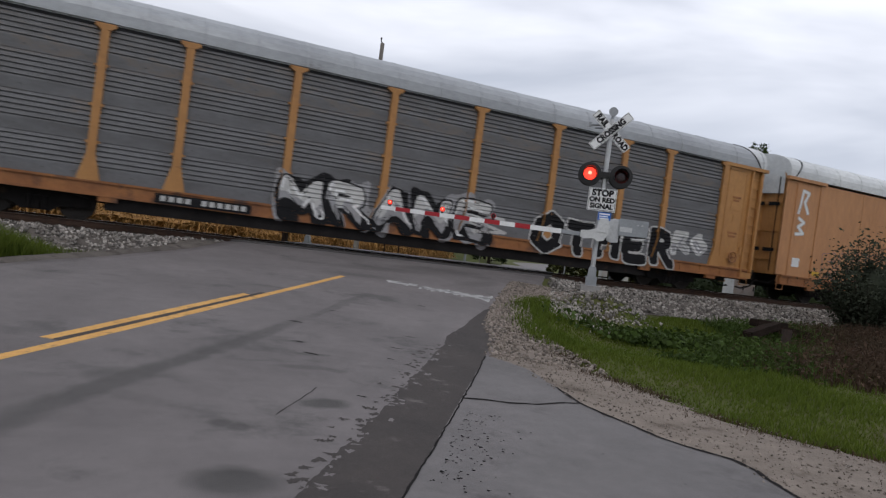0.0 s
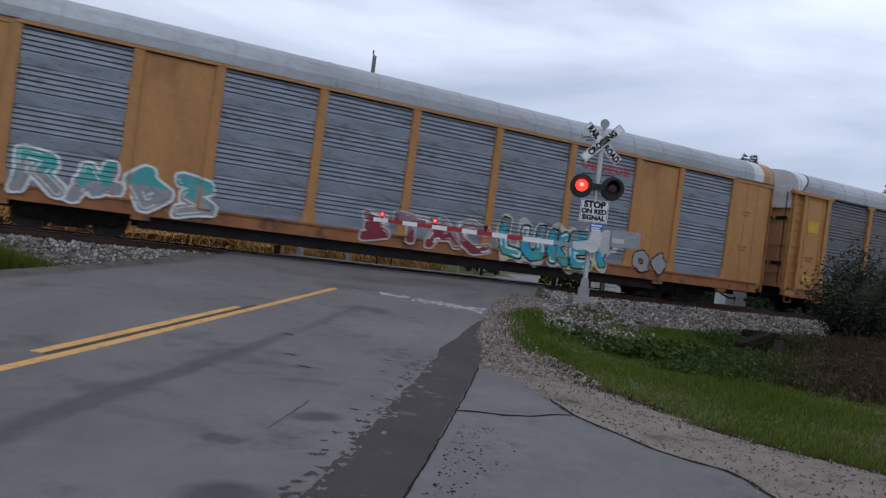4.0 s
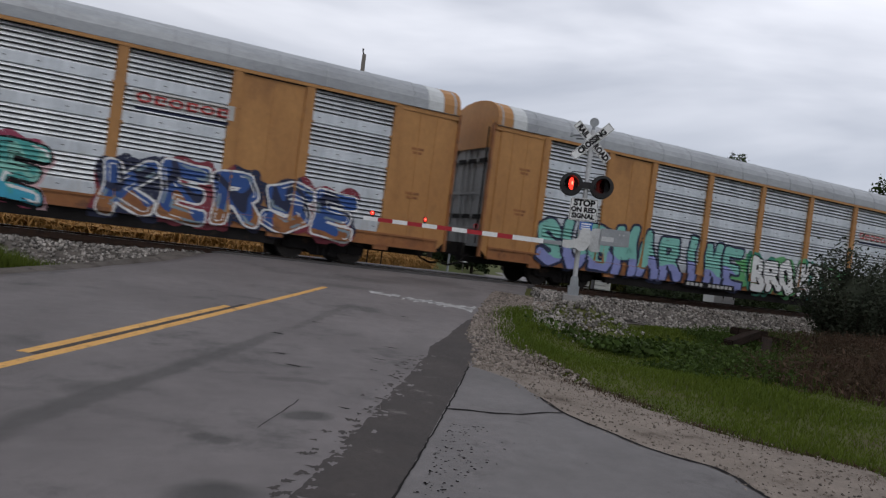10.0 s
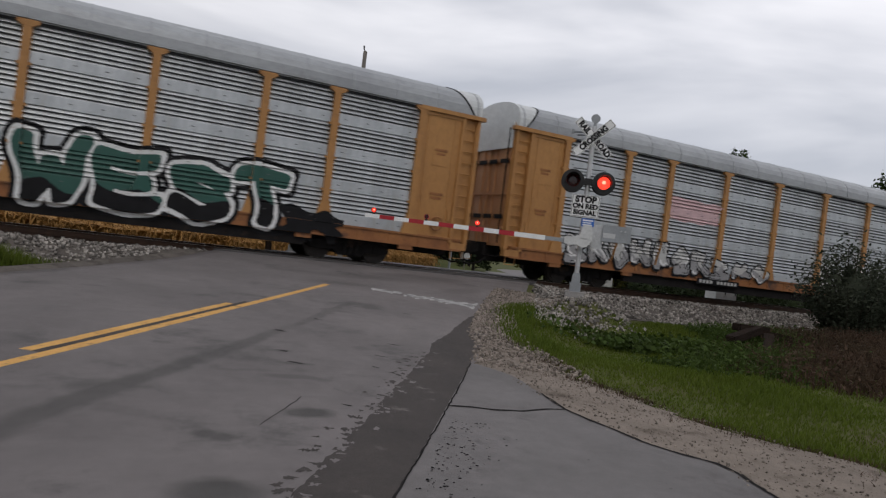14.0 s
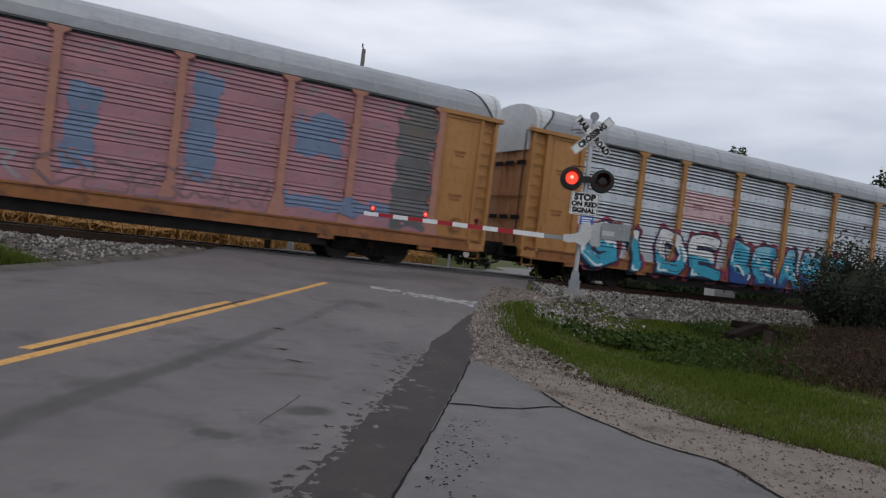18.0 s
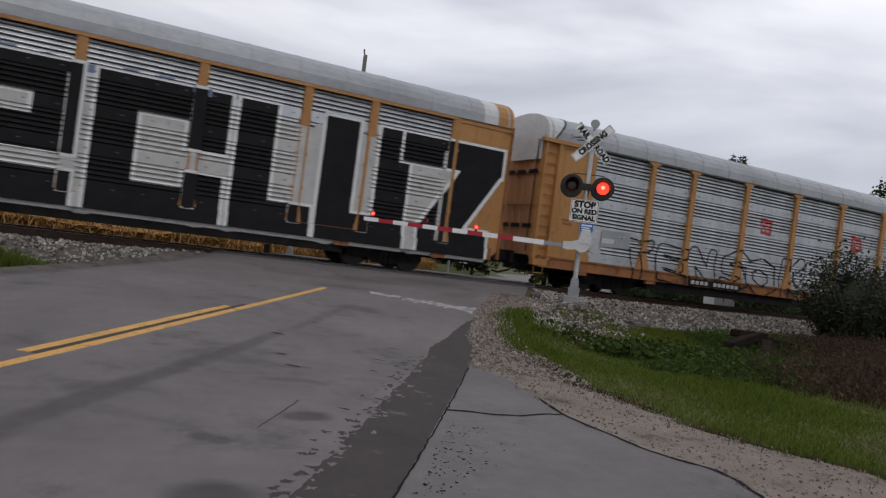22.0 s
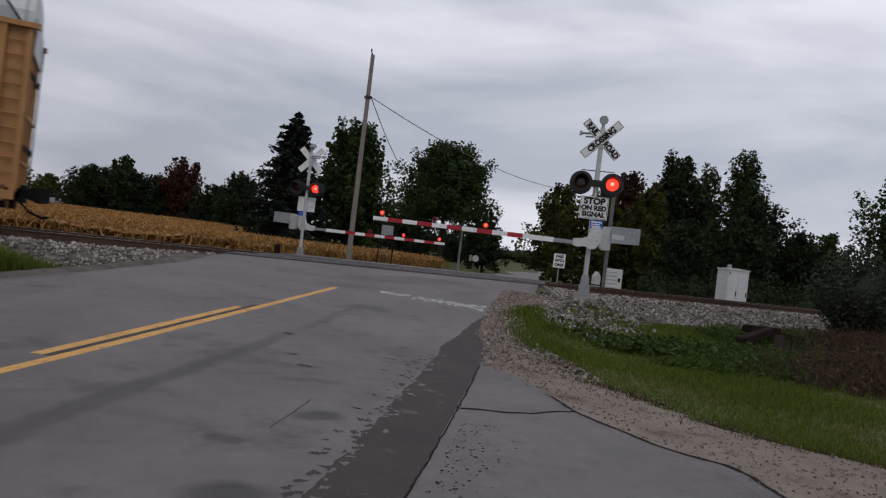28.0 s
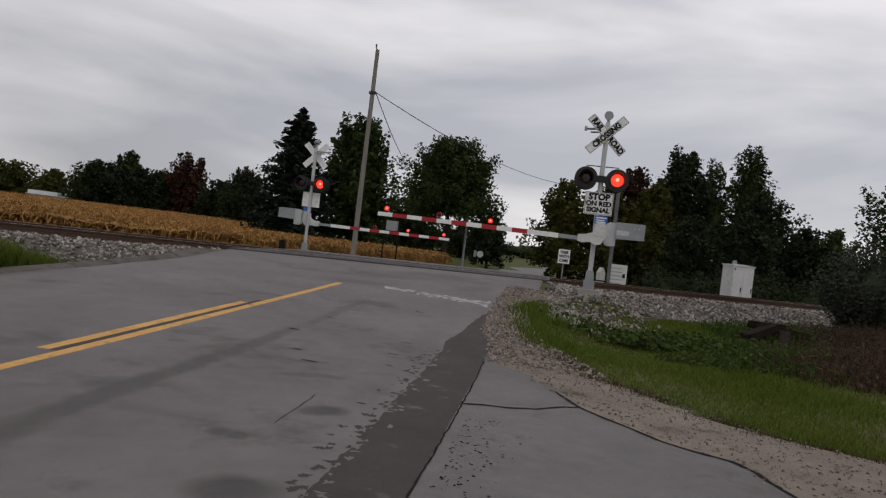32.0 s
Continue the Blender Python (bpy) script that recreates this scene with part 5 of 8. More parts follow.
def graffiti(car, text, x0, x1, z0, z1, fill, line, back=None, glow=None, fat=0.2, edge=0.07, style="T", seed=0, label="", tilt=0.12, even=False, wild=None, drop=0.0, cuts=True, slope=0.0, lift=0.006):
    """Painted letters on a car's side: back cloud, shadow, glow, outline, and a fill that changes with height. [None] as fill leaves the outline alone."""
    deep = LOUVRES[car]
    dx = 0.02
    left = x0 - 0.45
    nx = int((x1 - x0 + 0.9) / dx)
    rows = paint_rows(max(z0 - 0.35, 0.5), z1 + 0.4, deep)
    cx, cz = left + (np.arange(nx) + 0.5) * dx, (rows[:-1] + rows[1:]) / 2
    X, Z = np.meshgrid(cx, cz, indexing="ij")
    names = []

    def idx(n):
        if n not in names:
            names.append(n)
        return names.index(n)

    if wild is None:
        wild = bool(fill) and len(fill) > 1
    if not even:
        fat = min(fat * (1.35 if wild else 1.0), 0.25 * (z1 - z0), 0.33 * (x1 - x0) / len(text))
    wob = 0.0 if even else 0.25 * fat

    def field(ox, oz):
        """Distance to the nearest stroke, and whose stroke it is, for the letters moved by ox, oz."""
        q = random.Random(seed * 31 + 7)
        Xs, Zs = X - ox, Z - oz - slope * (X - x0)
        Xw = Xs + wob * np.sin(Zs * 5 + seed) * 0.5
        Zw = Zs + wob * np.sin(Xs * 3.1 + seed * 2) * 0.6
        dist, owner = np.full(X.shape, 9.0), np.zeros(X.shape, int)
        pitch = (x1 - x0) / len(text)
        for i, ch in enumerate(text):
            w = pitch * (0.93 if even else q.uniform(0.92, 1.12))
            a = x0 + i * pitch + (pitch - w) / 2 + fat * 0.5
            w -= fat
            low = z0 + fat * 0.5 + (0 if even else q.uniform(0, 0.10))
            top = z1 - fat * 0.5 - (0 if even else q.uniform(0, 0.14) * (z1 - z0))
            lean = 0 if even else q.uniform(-tilt, tilt)
            if ch == " ":
                continue
            cols = np.flatnonzero(np.abs(cx - (a + w / 2)) < w / 2 + pitch)
            sl = slice(cols[0], cols[-1] + 1)
            for stroke in (BLOCKS if even else STROKES)[ch]:
                pts = [(a + u * w + lean * v * (top - low), low + v * (top - low)) for u, v in stroke]
                for (ax, az), (bx2, bz2) in zip(pts, pts[1:]):
                    ex, ez = bx2 - ax, bz2 - az
                    px_, pz_ = Xw[sl] - ax, Zw[sl] - az
                    tt = np.clip((px_ * ex + pz_ * ez) / (ex * ex + ez * ez + 1e-9), 0, 1)
                    ddx, ddz = np.abs(px_ - tt * ex), np.abs(pz_ - tt * ez)
                    d = np.maximum(ddx, ddz * 1.18) if even else (ddx ** 3 + ddz ** 3 + 1e-9) ** (1 / 3)
                    near = d < dist[sl]
                    owner[sl] = np.where(near, i, owner[sl])
                    dist[sl] = np.minimum(dist[sl], d)
        return dist, owner

    paint = np.full(X.shape, -1)
    dist, owner = field(0.0, 0.0)
    half = fat / 2
    if back:
        cloud = dist < half + edge + 0.09 + 0.08 * np.sin(X * 4.3 + seed) * np.cos(Z * 6.1) + 0.06 * np.sin(X * 9.7)
        tone = np.sin(X * 1.9 + seed) + 0.4 * np.sin(X * 5 + Z * 4)
        for j, nme in enumerate(back):
            lo_, hi_ = -1.5 + 3.0 * j / len(back), -1.5 + 3.0 * (j + 1) / len(back)
            paint = np.where(cloud & (tone > lo_ - (1 if j == 0 else 0)) & (tone <= hi_ + (1 if j == len(back) - 1 else 0)), idx(nme), paint)
    hollow = bool(fill) and fill[0] is None
    if drop and line:
        for k in (0.5, 1.0):
            shade_d = field(-drop * k, -drop * k)[0]
            paint = np.where(shade_d < half + edge * 0.5, idx(line), paint)
    if glow:
        paint = np.where((dist < half + edge * 2.0) & (dist > (half if hollow else -1)), idx(glow), paint)
    if line:
        paint = np.where((dist < half + edge) & ((dist > half) | (not hollow)), idx(line), paint)
    if fill:
        level = (Z - z0 - slope * (X - x0)) / (z1 - z0) + 0.10 * np.sin(X * 5 + owner * 1.7) + 0.08 * np.sin(X * 2.3 + Z * 7 + owner)
        if wild:
            level = level + 0.13 * np.sin(X * 8 + 2 * np.sin(X * 2.1 + seed) + 2.5 * Z)
        pick = np.clip((level * len(fill)).astype(int), 0, len(fill) - 1)
        for j, nme in enumerate(fill):
            if nme is not None:
                paint = np.where((dist < half) & (pick == j), idx(nme), paint)
        if line and cuts and not even:
            seam = (owner != np.roll(owner, 1, 0)) | (owner != np.roll(owner, 2, 0))
            paint = np.where((dist < half) & seam, idx(line), paint)
        if wild and line and not hollow:
            cut = (np.abs(dist - half * 0.55) < 0.013) & (np.sin(X * 4.1 + Z * 3.0 + owner * 2.1 + seed) > 0.25)
            paint = np.where(cut, idx(line), paint)
            gleam = (dist > half * 0.42) & (dist < half * 0.80) & (np.sin(X * 3.3 + Z * 5.0 + owner * 1.3) > 0.72)
            paint = np.where(gleam, idx("white" if line != "white" else "sky_grey"), paint)
    # overspray: thin gaps and specks at the edge of the paint
    speck = (np.sin(X * 91.3 + Z * 47.7) * np.sin(X * 37.1 - Z * 83.9) > 0.93) & (dist > half)
    paint = np.where(speck, -1, paint)
    return on_side(car, "graffiti", left, dx, rows, paint, names, deep, style, label or "sprayed lettering on the side", lift)


def paint_plate(car, name, x0, x1, z0, z1, mat, label="", y=-1.475, lift=0.0):
    return part(name, Geo().box(x0 - HALF, x1 - HALF, y - 0.012 - lift, y, z0, z1), M[mat], car, label)


def number_board(car, x0, x1, ground_mat="black", z0=0.69, z1=0.93):
    """A black board with white bars in place of characters."""
    board = paint_plate(car, "number_board", x0, x1, z0, z1, ground_mat, "black board with white marks", -1.548)
    n = 11
    w = (x1 - x0 - 0.2) / n
    for i in range(n):
        if i == 4:
            continue
        a = x0 + 0.1 + i * w - HALF
        part("mark", Geo().box(a + w * 0.14, a + w * 0.80, -1.566, -1.558, z0 + 0.055, z1 - 0.05), M["dull_white"], board)


def shield(car, x, z, w=1.25, h=1.4, y=-1.49):
    """A shield with a dark blue head over red and white stripes."""
    top, bot = z + h / 2, z - h / 2
    edge = [(x - w * 0.46, bot + h * 0.30), (x - w * 0.5, top - h * 0.28), (x - w * 0.42, top - h * 0.12), (x - w * 0.2, top - h * 0.05), (x, top), (x + w * 0.2, top - h * 0.05), (x + w * 0.42, top - h * 0.12), (x + w * 0.5, top - h * 0.28),
            (x + w * 0.46, bot + h * 0.30), (x + w * 0.3, bot + h * 0.10), (x, bot), (x - w * 0.3, bot + h * 0.10)]
    board = part("shield", Geo().prism([(a - HALF, b) for a, b in edge], y - 0.012, y), M["white"], car, "shield with a blue head and red stripes")
    g = Geo()
    head = [(x - w * 0.44, z + h * 0.10), (x - w * 0.45, top - h * 0.27), (x - w * 0.38, top - h * 0.15), (x - w * 0.19, top - h * 0.08), (x, top - h * 0.03), (x + w * 0.19, top - h * 0.08), (x + w * 0.38, top - h * 0.15), (x + w * 0.45, top - h * 0.27), (x + w * 0.44, z + h * 0.10)]
    part("shield_head", Geo().prism([(a - HALF, b) for a, b in head], y - 0.018, y - 0.012), M["navy"], board)
    for k in range(6):
        a = x - w * 0.40 + k * w * 0.145
        low = bot + h * (0.20 if k in (0, 5) else 0.11 if k in (1, 4) else 0.05)
        g.box(a - HALF, a + w * 0.075 - HALF, y - 0.018, y - 0.012, low, z + h * 0.06)
    part("stripe", g, M["red"], board)
    bars = Geo()
    for k in range(5):
        a = x - w * 0.33 + k * w * 0.14
        bars.box(a - HALF, a + w * 0.09 - HALF, y - 0.022, y - 0.018, z + h * 0.24, z + h * 0.33)
        bars.box(a - HALF, a + w * 0.09 - HALF, y - 0.022, y - 0.018, z + h * 0.13, z + h * 0.20)
    part("mark", bars, M["dull_white"], board)


def word_bars(car, x0, x1, z0, z1, mat, n, under=False, y=None, style="T", ground_mat=None):
    """A brand mark drawn as a row of plain rings and bars."""
    deep = LOUVRES[car]
    dx = 0.012
    rows = paint_rows(z0 - 0.06, z1 + 0.06, deep, 0.014)
    cx = x0 - 0.1 + (np.arange(int((x1 - x0 + 0.2) / dx)) + 0.5) * dx
    X, Z = np.meshgrid(cx, (rows[:-1] + rows[1:]) / 2, indexing="ij")
    lo = z0 + (0.28 * (z1 - z0) if under else 0.0)
    w = (x1 - x0) / n
    i = np.clip(((X - x0) // w).astype(int), 0, n - 1)
    u = (X - x0) / w - i - 0.5
    v = (Z - lo) / (z1 - lo) - 0.5
    v = np.where(i == 0, v, v * (1.0 if under else 1.22) + (0.0 if under else 0.11))
    ringed = np.abs(np.hypot(u * 2.5, v * 2.3) - 0.92) < 0.26
    barred = (np.abs(u + 0.22) < 0.12) | (np.abs(np.abs(v) - 0.37) < 0.12) & (np.abs(u) < 0.36) | (np.abs(u - 0.24) < 0.10) & (v > -0.1)
    ink = np.where(i % 2 == 0, ringed, barred) & (np.abs(v) < 0.5) & (X > x0) & (X < x1)
    if under:
        ink |= (Z > z0) & (Z < z0 + 0.14 * (z1 - z0)) & (X > x0) & (X < x1)
    mats = [mat]
    field_ = np.where(ink, 0, -1)
    if ground_mat:
        mats.append(ground_mat)
        field_ = np.where(ink, 0, np.where((X > x0 - 0.08) & (X < x1 + 0.08) & (Z > z0 - 0.05) & (Z < z1 + 0.05), 1, -1))
    if y is not None:
        g = Geo()
        for k in range(n):
            g.box(x0 + k * w + w * 0.14 - HALF, x0 + (k + 1) * w - w * 0.16 - HALF, y - 0.012, y, z0, z1 if k % 2 == 0 else z1 - 0.2 * (z1 - z0))
        return part("painted_bar", g, M[mat], car, "plain bars of a company mark")
    return on_side(car, "painted_mark", x0 - 0.1, dx, rows, field_, mats, deep, style, "plain shapes of a company mark", 0.008)


def car_carrier(k, style, panels, paint, roof, sill="orange_sill", plain_bays=(), deep=True, label="", end=None, head=None, roof_cap="roof_pale"):
    car = thing("autorack_railcar", pose(0, 0, 0), label, "railcar", "cars of the passing train")
    turned = pose(0, 0, 0, 0, 0, 180)
    end = end or paint
    if style == "B":
        roof_cap = "orange"
    if deep and panels in ("galv_dark", "galv_blue", "pink_sheet"):
        deep = "worn"
    LOUVRES[car] = deep
    part("underframe", underframe_mesh(), None, car)
    sheet, seam, hoop, roof_end, seal = roof_mesh(roof, roof_cap, 0.0 if style == "B" else 0.75)
    top = part("roof", sheet, None, car)
    for i in range(21):
        part("roof_seam", seam, None, top, "", pose(-HALF + 0.2 + i * (2 * HALF - 0.4) / 20, 0, 0))
    for x in (-HALF + 0.08, HALF - 0.08):
        part("roof_hoop", hoop, None, top, "", pose(x, 0, 0))
        m = pose(x, 0, 0) if x < 0 else pose(x, 0, 0) @ Matrix.Diagonal((-1, 1, 1, 1))
        part("roof_end", roof_end, None, top, "", m)
        if style in "TCD":
            part("roof_seal", seal, None, top, "black seal over the roof's end", m)
        else:
            part("roof_sheet", roof_mesh(roof, "roof_pale", 0.0)[3], None, top, "newer pale sheet", m @ pose(0.52, 0, 0))
    for m in (pose(0, 0, 0), turned):
        part("side_sill", sill_mesh(sill, style), None, car, "", m)
        if style == "C":
            plain_sheet(car, 0.0, 27.3, paint, 5, m)
            for x, w in ((0.62, 0.06), (1.95, 0.05), (25.35, 0.05), (26.68, 0.06)):
                part("rib", rib_mesh(w, end), None, car, "", m @ pose(x - HALF, 0, 0))
            for x in (1.05, 26.25):
                part("header", header_mesh(end), None, car, "", m @ pose(x - HALF, 0, 0))
        else:
            for i in range(len(POSTS)):
                x = POSTS[i] - HALF
                part("post", post_mesh("T" if style == "T" else "I", paint), None, car, "", m @ pose(x, 0, 0))
                if i + 1 < len(POSTS):
                    a, b = POSTS[i], POSTS[i + 1]
                    mid = (a + b) / 2 - HALF
                    if i in plain_bays:
                        plain_sheet(car, a, b, paint, 1, m @ pose(mid, 0, 0))
                    else:
                        part("side_panel", panel_mesh(b - a, panels, deep), None, car, "", m @ pose(mid, 0, 0))
            part("top_plate", top_mesh(roof, paint, style), None, car, "", m)
            for flip in (1, -1):
                sub = end_panel_mesh(style, end)
                mm = m @ pose(-HALF, 0, 0) if flip == 1 else m @ pose(HALF, 0, 0) @ Matrix.Diagonal((-1, 1, 1, 1))
                for nme, me in sub:
                    part(nme, me, None, car, "", mm)
        if style != "C":
            for x in (-HALF + 1.25, HALF - 1.25):
                for z, w in ((3.62, 0.20), (3.50, 0.14), (2.30, 0.22), (2.18, 0.17)):
                    part("stencil", stencil_mesh(w), None, car, "", m @ pose(x, 0, z))
        if style == "T":
            part("brake_wheel", brake_wheel_mesh(end), None, car, "round hand brake wheel", m @ pose(HALF - 1.15, -1.50, 1.42))
        if style != "B":
            part("ladder", ladder_mesh(end), None, car, "", m @ pose(-HALF + 0.02, 0, 0))
            part("ladder", ladder_mesh(end), None, car, "", m @ pose(HALF - 0.02, 0, 0) @ Matrix.Diagonal((-1, 1, 1, 1)))
        for nme, me in end_door_mesh(head or end, style):
            part(nme, me, None, car, "", m @ pose(-HALF, 0, 0))
        part("coupler", coupler_mesh(), None, car, "", m @ pose(-HALF, 0, 0))
        truck = part("truck", truck_mesh(), None, car, "", m @ pose(-10.05, 0, 0))
        for x in (-0.89, 0.89):
            for s in (0, 180):
                part("wheel", wheel_mesh(), None, truck, "", pose(x, 0, 0) @ pose(0, 0, 0, 0, 0, s))
    return car


def top_mesh(mat, paint, style):
    """The long edge under the roof: a painted chord on some cars, a dark open joint on the others."""
    key = ("top", mat, paint, style)
    if key not in cache:
        g = Geo()
        if style == "T":
            g.box(-HALF + 2.0, HALF - 2.0, PANEL_Y - 0.03, PANEL_Y + 0.05, 4.80, 4.834)
            g.box(-HALF + 2.0, HALF - 2.0, PANEL_Y - 0.012, PANEL_Y + 0.05, 4.735, 4.80, 1)
        else:
            g.box(-HALF + 2.0, HALF - 2.0, PANEL_Y - 0.085, PANEL_Y + 0.05, 4.745, 4.832, 2)
            g.box(-HALF + 2.0, HALF - 2.0, PANEL_Y - 0.024, PANEL_Y + 0.05, 4.715, 4.745, 1)
        cache[key] = as_mesh("top_plate", g, [M[mat], M["groove"], M[paint]])
    return cache[key]


DARK = "sooty grey autorack railcar with yellow posts and graffiti"
PALE = "galvanised autorack railcar with yellow posts"
WIDE = "bright galvanised autorack railcar with plain yellow bays"
cars = []


def add(*a, **kw):
    cars.append(car_carrier(len(cars), *a, **kw))
    return cars[-1]


c = add("T", "galv_dark", "orange", "roof", label=DARK, head="orange")
graffiti(c, "MRANE", 9.3, 15.9, 0.72, 2.0, ["black", "soft_grey", "dull_white", "dull_white"], "black", ["soft_grey", "black"], None, 0.30, 0.045, seed=1, label="white and black sprayed lettering", drop=0.07)
graffiti(c, "2", 15.2, 16.6, 1.0, 1.75, None, "dull_white", None, None, 0.03, 0.03, seed=61, label="thin white sprayed sign")
graffiti(c, "OTHER", 17.4, 23.4, 0.68, 2.05, ["black"], "dull_white", None, None, 0.50, 0.055, seed=2, label="black sprayed lettering with a white edge")
graffiti(c, "35", 23.2, 25.0, 1.2, 2.15, ["soft_grey", "dull_white"], "dull_white", None, None, 0.16, 0.04, seed=62, label="pale sprayed signs")
number_board(c, 6.2, 8.6)
c = add("C", "", "orange_pale", "roof_pale", sill="orange_sill", label="plain yellow autorack railcar with smooth sides", head="orange")
graffiti(c, "EAMTA", 2.4, 7.0, 0.85, 2.3, [None], "pink_grey", None, None, 0.30, 0.03, style="C", seed=3, label="thin sketched lettering", slope=0.02)
graffiti(c, "ELOX", 6.5, 9.2, 0.8, 2.0, ["magenta", "magenta", "maroon"], "maroon", None, "pale_pink", 0.36, 0.03, style="C", seed=4, label="crimson sprayed lettering")
graffiti(c, "2", 8.9, 9.5, 0.9, 1.8, None, "navy", None, None, 0.03, 0.03, style="C", seed=63, label="thin dark sprayed sign")
graffiti(c, "ROS", 9.5, 12.6, 0.85, 1.85, [None], "pink_grey", None, None, 0.24, 0.028, style="C", seed=64, label="thin sketched lettering")
graffiti(c, "5", 13.4, 14.4, 1.2, 2.1, None, "black", None, None, 0.04, 0.03, style="C", seed=65, label="thin black sprayed sign")
graffiti(c, "XENER", 14.3, 19.4, 0.8, 2.1, [None], "black", None, None, 0.24, 0.032, style="C", seed=5, label="thin black sprayed outline lettering")
graffiti(c, "TECH", 19.9, 22.9, 0.72, 1.95, ["cyan"], "black", None, None, 0.36, 0.06, style="C", seed=6, label="cyan sprayed lettering", drop=0.05)
graffiti(c, "436", 22.9, 24.4, 0.9, 1.6, None, "pink_grey", None, None, 0.03, 0.025, style="C", seed=66, label="thin sketched signs")
graffiti(c, "3", 0.72, 1.4, 3.4, 4.55, ["white"], "dull_white", None, None, 0.08, 0.03, style="C", seed=67, label="white sprayed signs")
graffiti(c, "2", 0.72, 1.3, 2.6, 3.4, ["white"], "dull_white", None, None, 0.08, 0.03, style="C", seed=68, label="white sprayed signs")
for i_, z in enumerate((1.3, 2.05, 2.8, 3.5)):
    graffiti(c, "1436"[i_], 25.6, 26.5, z, z + 0.8, None, "black", None, None, 0.05, 0.03, style="C", seed=69 + i_, label="black sprayed signs")
paint_plate(c, "placard", 0.8, 1.2, 1.4, 1.75, "white", "", -1.475)
paint_plate(c, "placard", 24.6, 25.1, 1.35, 1.75, "white", "", -1.475)
paint_plate(c, "placard", 2.0, 2.45, 1.15, 1.32, "yellow", "small yellow board", -1.475)
c = add("T", "galv_blue", "orange", "roof", label="blue-grey autorack railcar with yellow posts and graffiti", head="orange")
spray_patch(c, "painted_patch", 4.78, 6.5, 2.75, 4.7, "orange_pale", "faded yellow patch with a scratched mark")
word_bars(c, 5.1, 6.1, 3.9, 4.5, "soft_grey", 3)
graffiti(c, "241", 1.9, 4.3, 1.05, 1.9, None, "white", None, None, 0.10, 0.05, seed=7, label="white sprayed lettering")
graffiti(c, "25314", 4.7, 8.8, 0.75, 1.85, ["navy", "maroon"], "white", None, None, 0.24, 0.05, seed=8, label="dark sprayed lettering with a white edge")
graffiti(c, "3621453", 9.0, 14.8, 0.75, 1.95, ["soft_grey", "pink_grey"], "white", None, None, 0.2, 0.05, seed=9, label="pale sprayed lettering")
graffiti(c, "4135626", 16.7, 25.3, 0.75, 1.9, ["maroon", "magenta", "soft_grey"], "white", None, None, 0.24, 0.05, seed=10, label="maroon and white sprayed lettering")
number_board(c, 5.4, 7.6)
c = add("B", "galv_blue", "orange", "roof", plain_bays=(1, 7), label="blue-grey autorack railcar with plain yellow bays and graffiti", head="grey")
word_bars(c, 18.3, 20.4, 4.05, 4.35, "red", 6, style="B")
graffiti(c, "3152", 2.2, 7.0, 0.75, 2.0, ["soft_grey", "teal"], "white", None, None, 0.24, 0.06, style="B", seed=11)
graffiti(c, "2TAC", 10.8, 15.2, 0.75, 1.8, ["maroon", "pink_grey"], "dull_white", None, None, 0.26, 0.045, style="B", seed=12, label="maroon sprayed lettering")
graffiti(c, "LUKEY", 15.5, 20.0, 0.75, 2.0, ["teal", "cyan", "cyan", "sky_grey"], "black", ["pale_yellow", "dull_white"], None, 0.34, 0.05, style="B", seed=13, label="teal sprayed lettering with a pale yellow edge")
graffiti(c, "O5", 20.9, 22.5, 0.8, 1.7, ["soft_grey"], "black", None, None, 0.30, 0.04, style="B", seed=14, label="grey sprayed signs with black edges")
c = add("T", "galv_dark", "orange", "roof", label=DARK, head="orange_pale", deep=True)
word_bars(c, 7.4, 9.2, 3.05, 3.8, "yellow", 3, True)
paint_plate(c, "placard", 0.95, 1.55, 3.3, 3.75, "yellow", "small yellow board", -1.49)
paint_plate(c, "placard", 0.95, 1.4, 1.35, 1.55, "yellow", "small yellow board", -1.49)
graffiti(c, "OC6", 8.8, 12.6, 1.0, 1.75, None, "soft_grey", None, None, 0.02, 0.03, seed=15, label="thin pale sprayed signs")
graffiti(c, "ACF", 15.9, 18.0, 0.95, 1.95, [None], "dull_white", None, None, 0.20, 0.075, seed=16, label="white block lettering", tilt=0.02)
graffiti(c, "264", 19.0, 22.2, 0.72, 1.75, ["sky_grey", "soft_grey", "sky_grey"], "soft_grey", ["sky_grey"], None, 0.3, 0.05, seed=17, label="faded blue-grey sprayed lettering")
number_board(c, 4.6, 7.0)
c = add("B", "galv_bright", "orange", "roof", plain_bays=(1, 7), label=WIDE, head="grey")
word_bars(c, 18.3, 20.5, 3.44, 3.72, "red", 6, style="B", ground_mat="dull_white")
spray_patch(c, "painted_stripe", 18.3, 20.55, 3.26, 3.34, "navy", style="B", rough_edge=0.01)
number_board(c, 9.6, 12.0)
c = add("T", "galv_dark", "orange", "roof_pale", label="sooty grey autorack railcar with faint graffiti", deep=False, head="orange_pale")
word_bars(c, 7.2, 8.85, 2.9, 3.75, "yellow", 3, True)
graffiti(c, "OK", 6.5, 9.3, 0.9, 2.1, ["pink_grey"], "soft_grey", None, None, 0.30, 0.05, seed=18, label="faded pink sprayed lettering")
graffiti(c, "25146321", 9.5, 17.6, 0.85, 1.8, [None], "pink_grey", None, None, 0.16, 0.05, seed=19, label="faint sprayed outlines")
graffiti(c, "142341", 18.0, 25.2, 0.8, 1.95, [None], "dull_white", None, None, 0.24, 0.06, seed=20, label="pale sprayed outline lettering")
number_board(c, 6.6, 9.2)
c = add("B", "galv_bright", "orange", "roof", plain_bays=(1, 7), label=WIDE + " and blue graffiti", head="roof_pale")
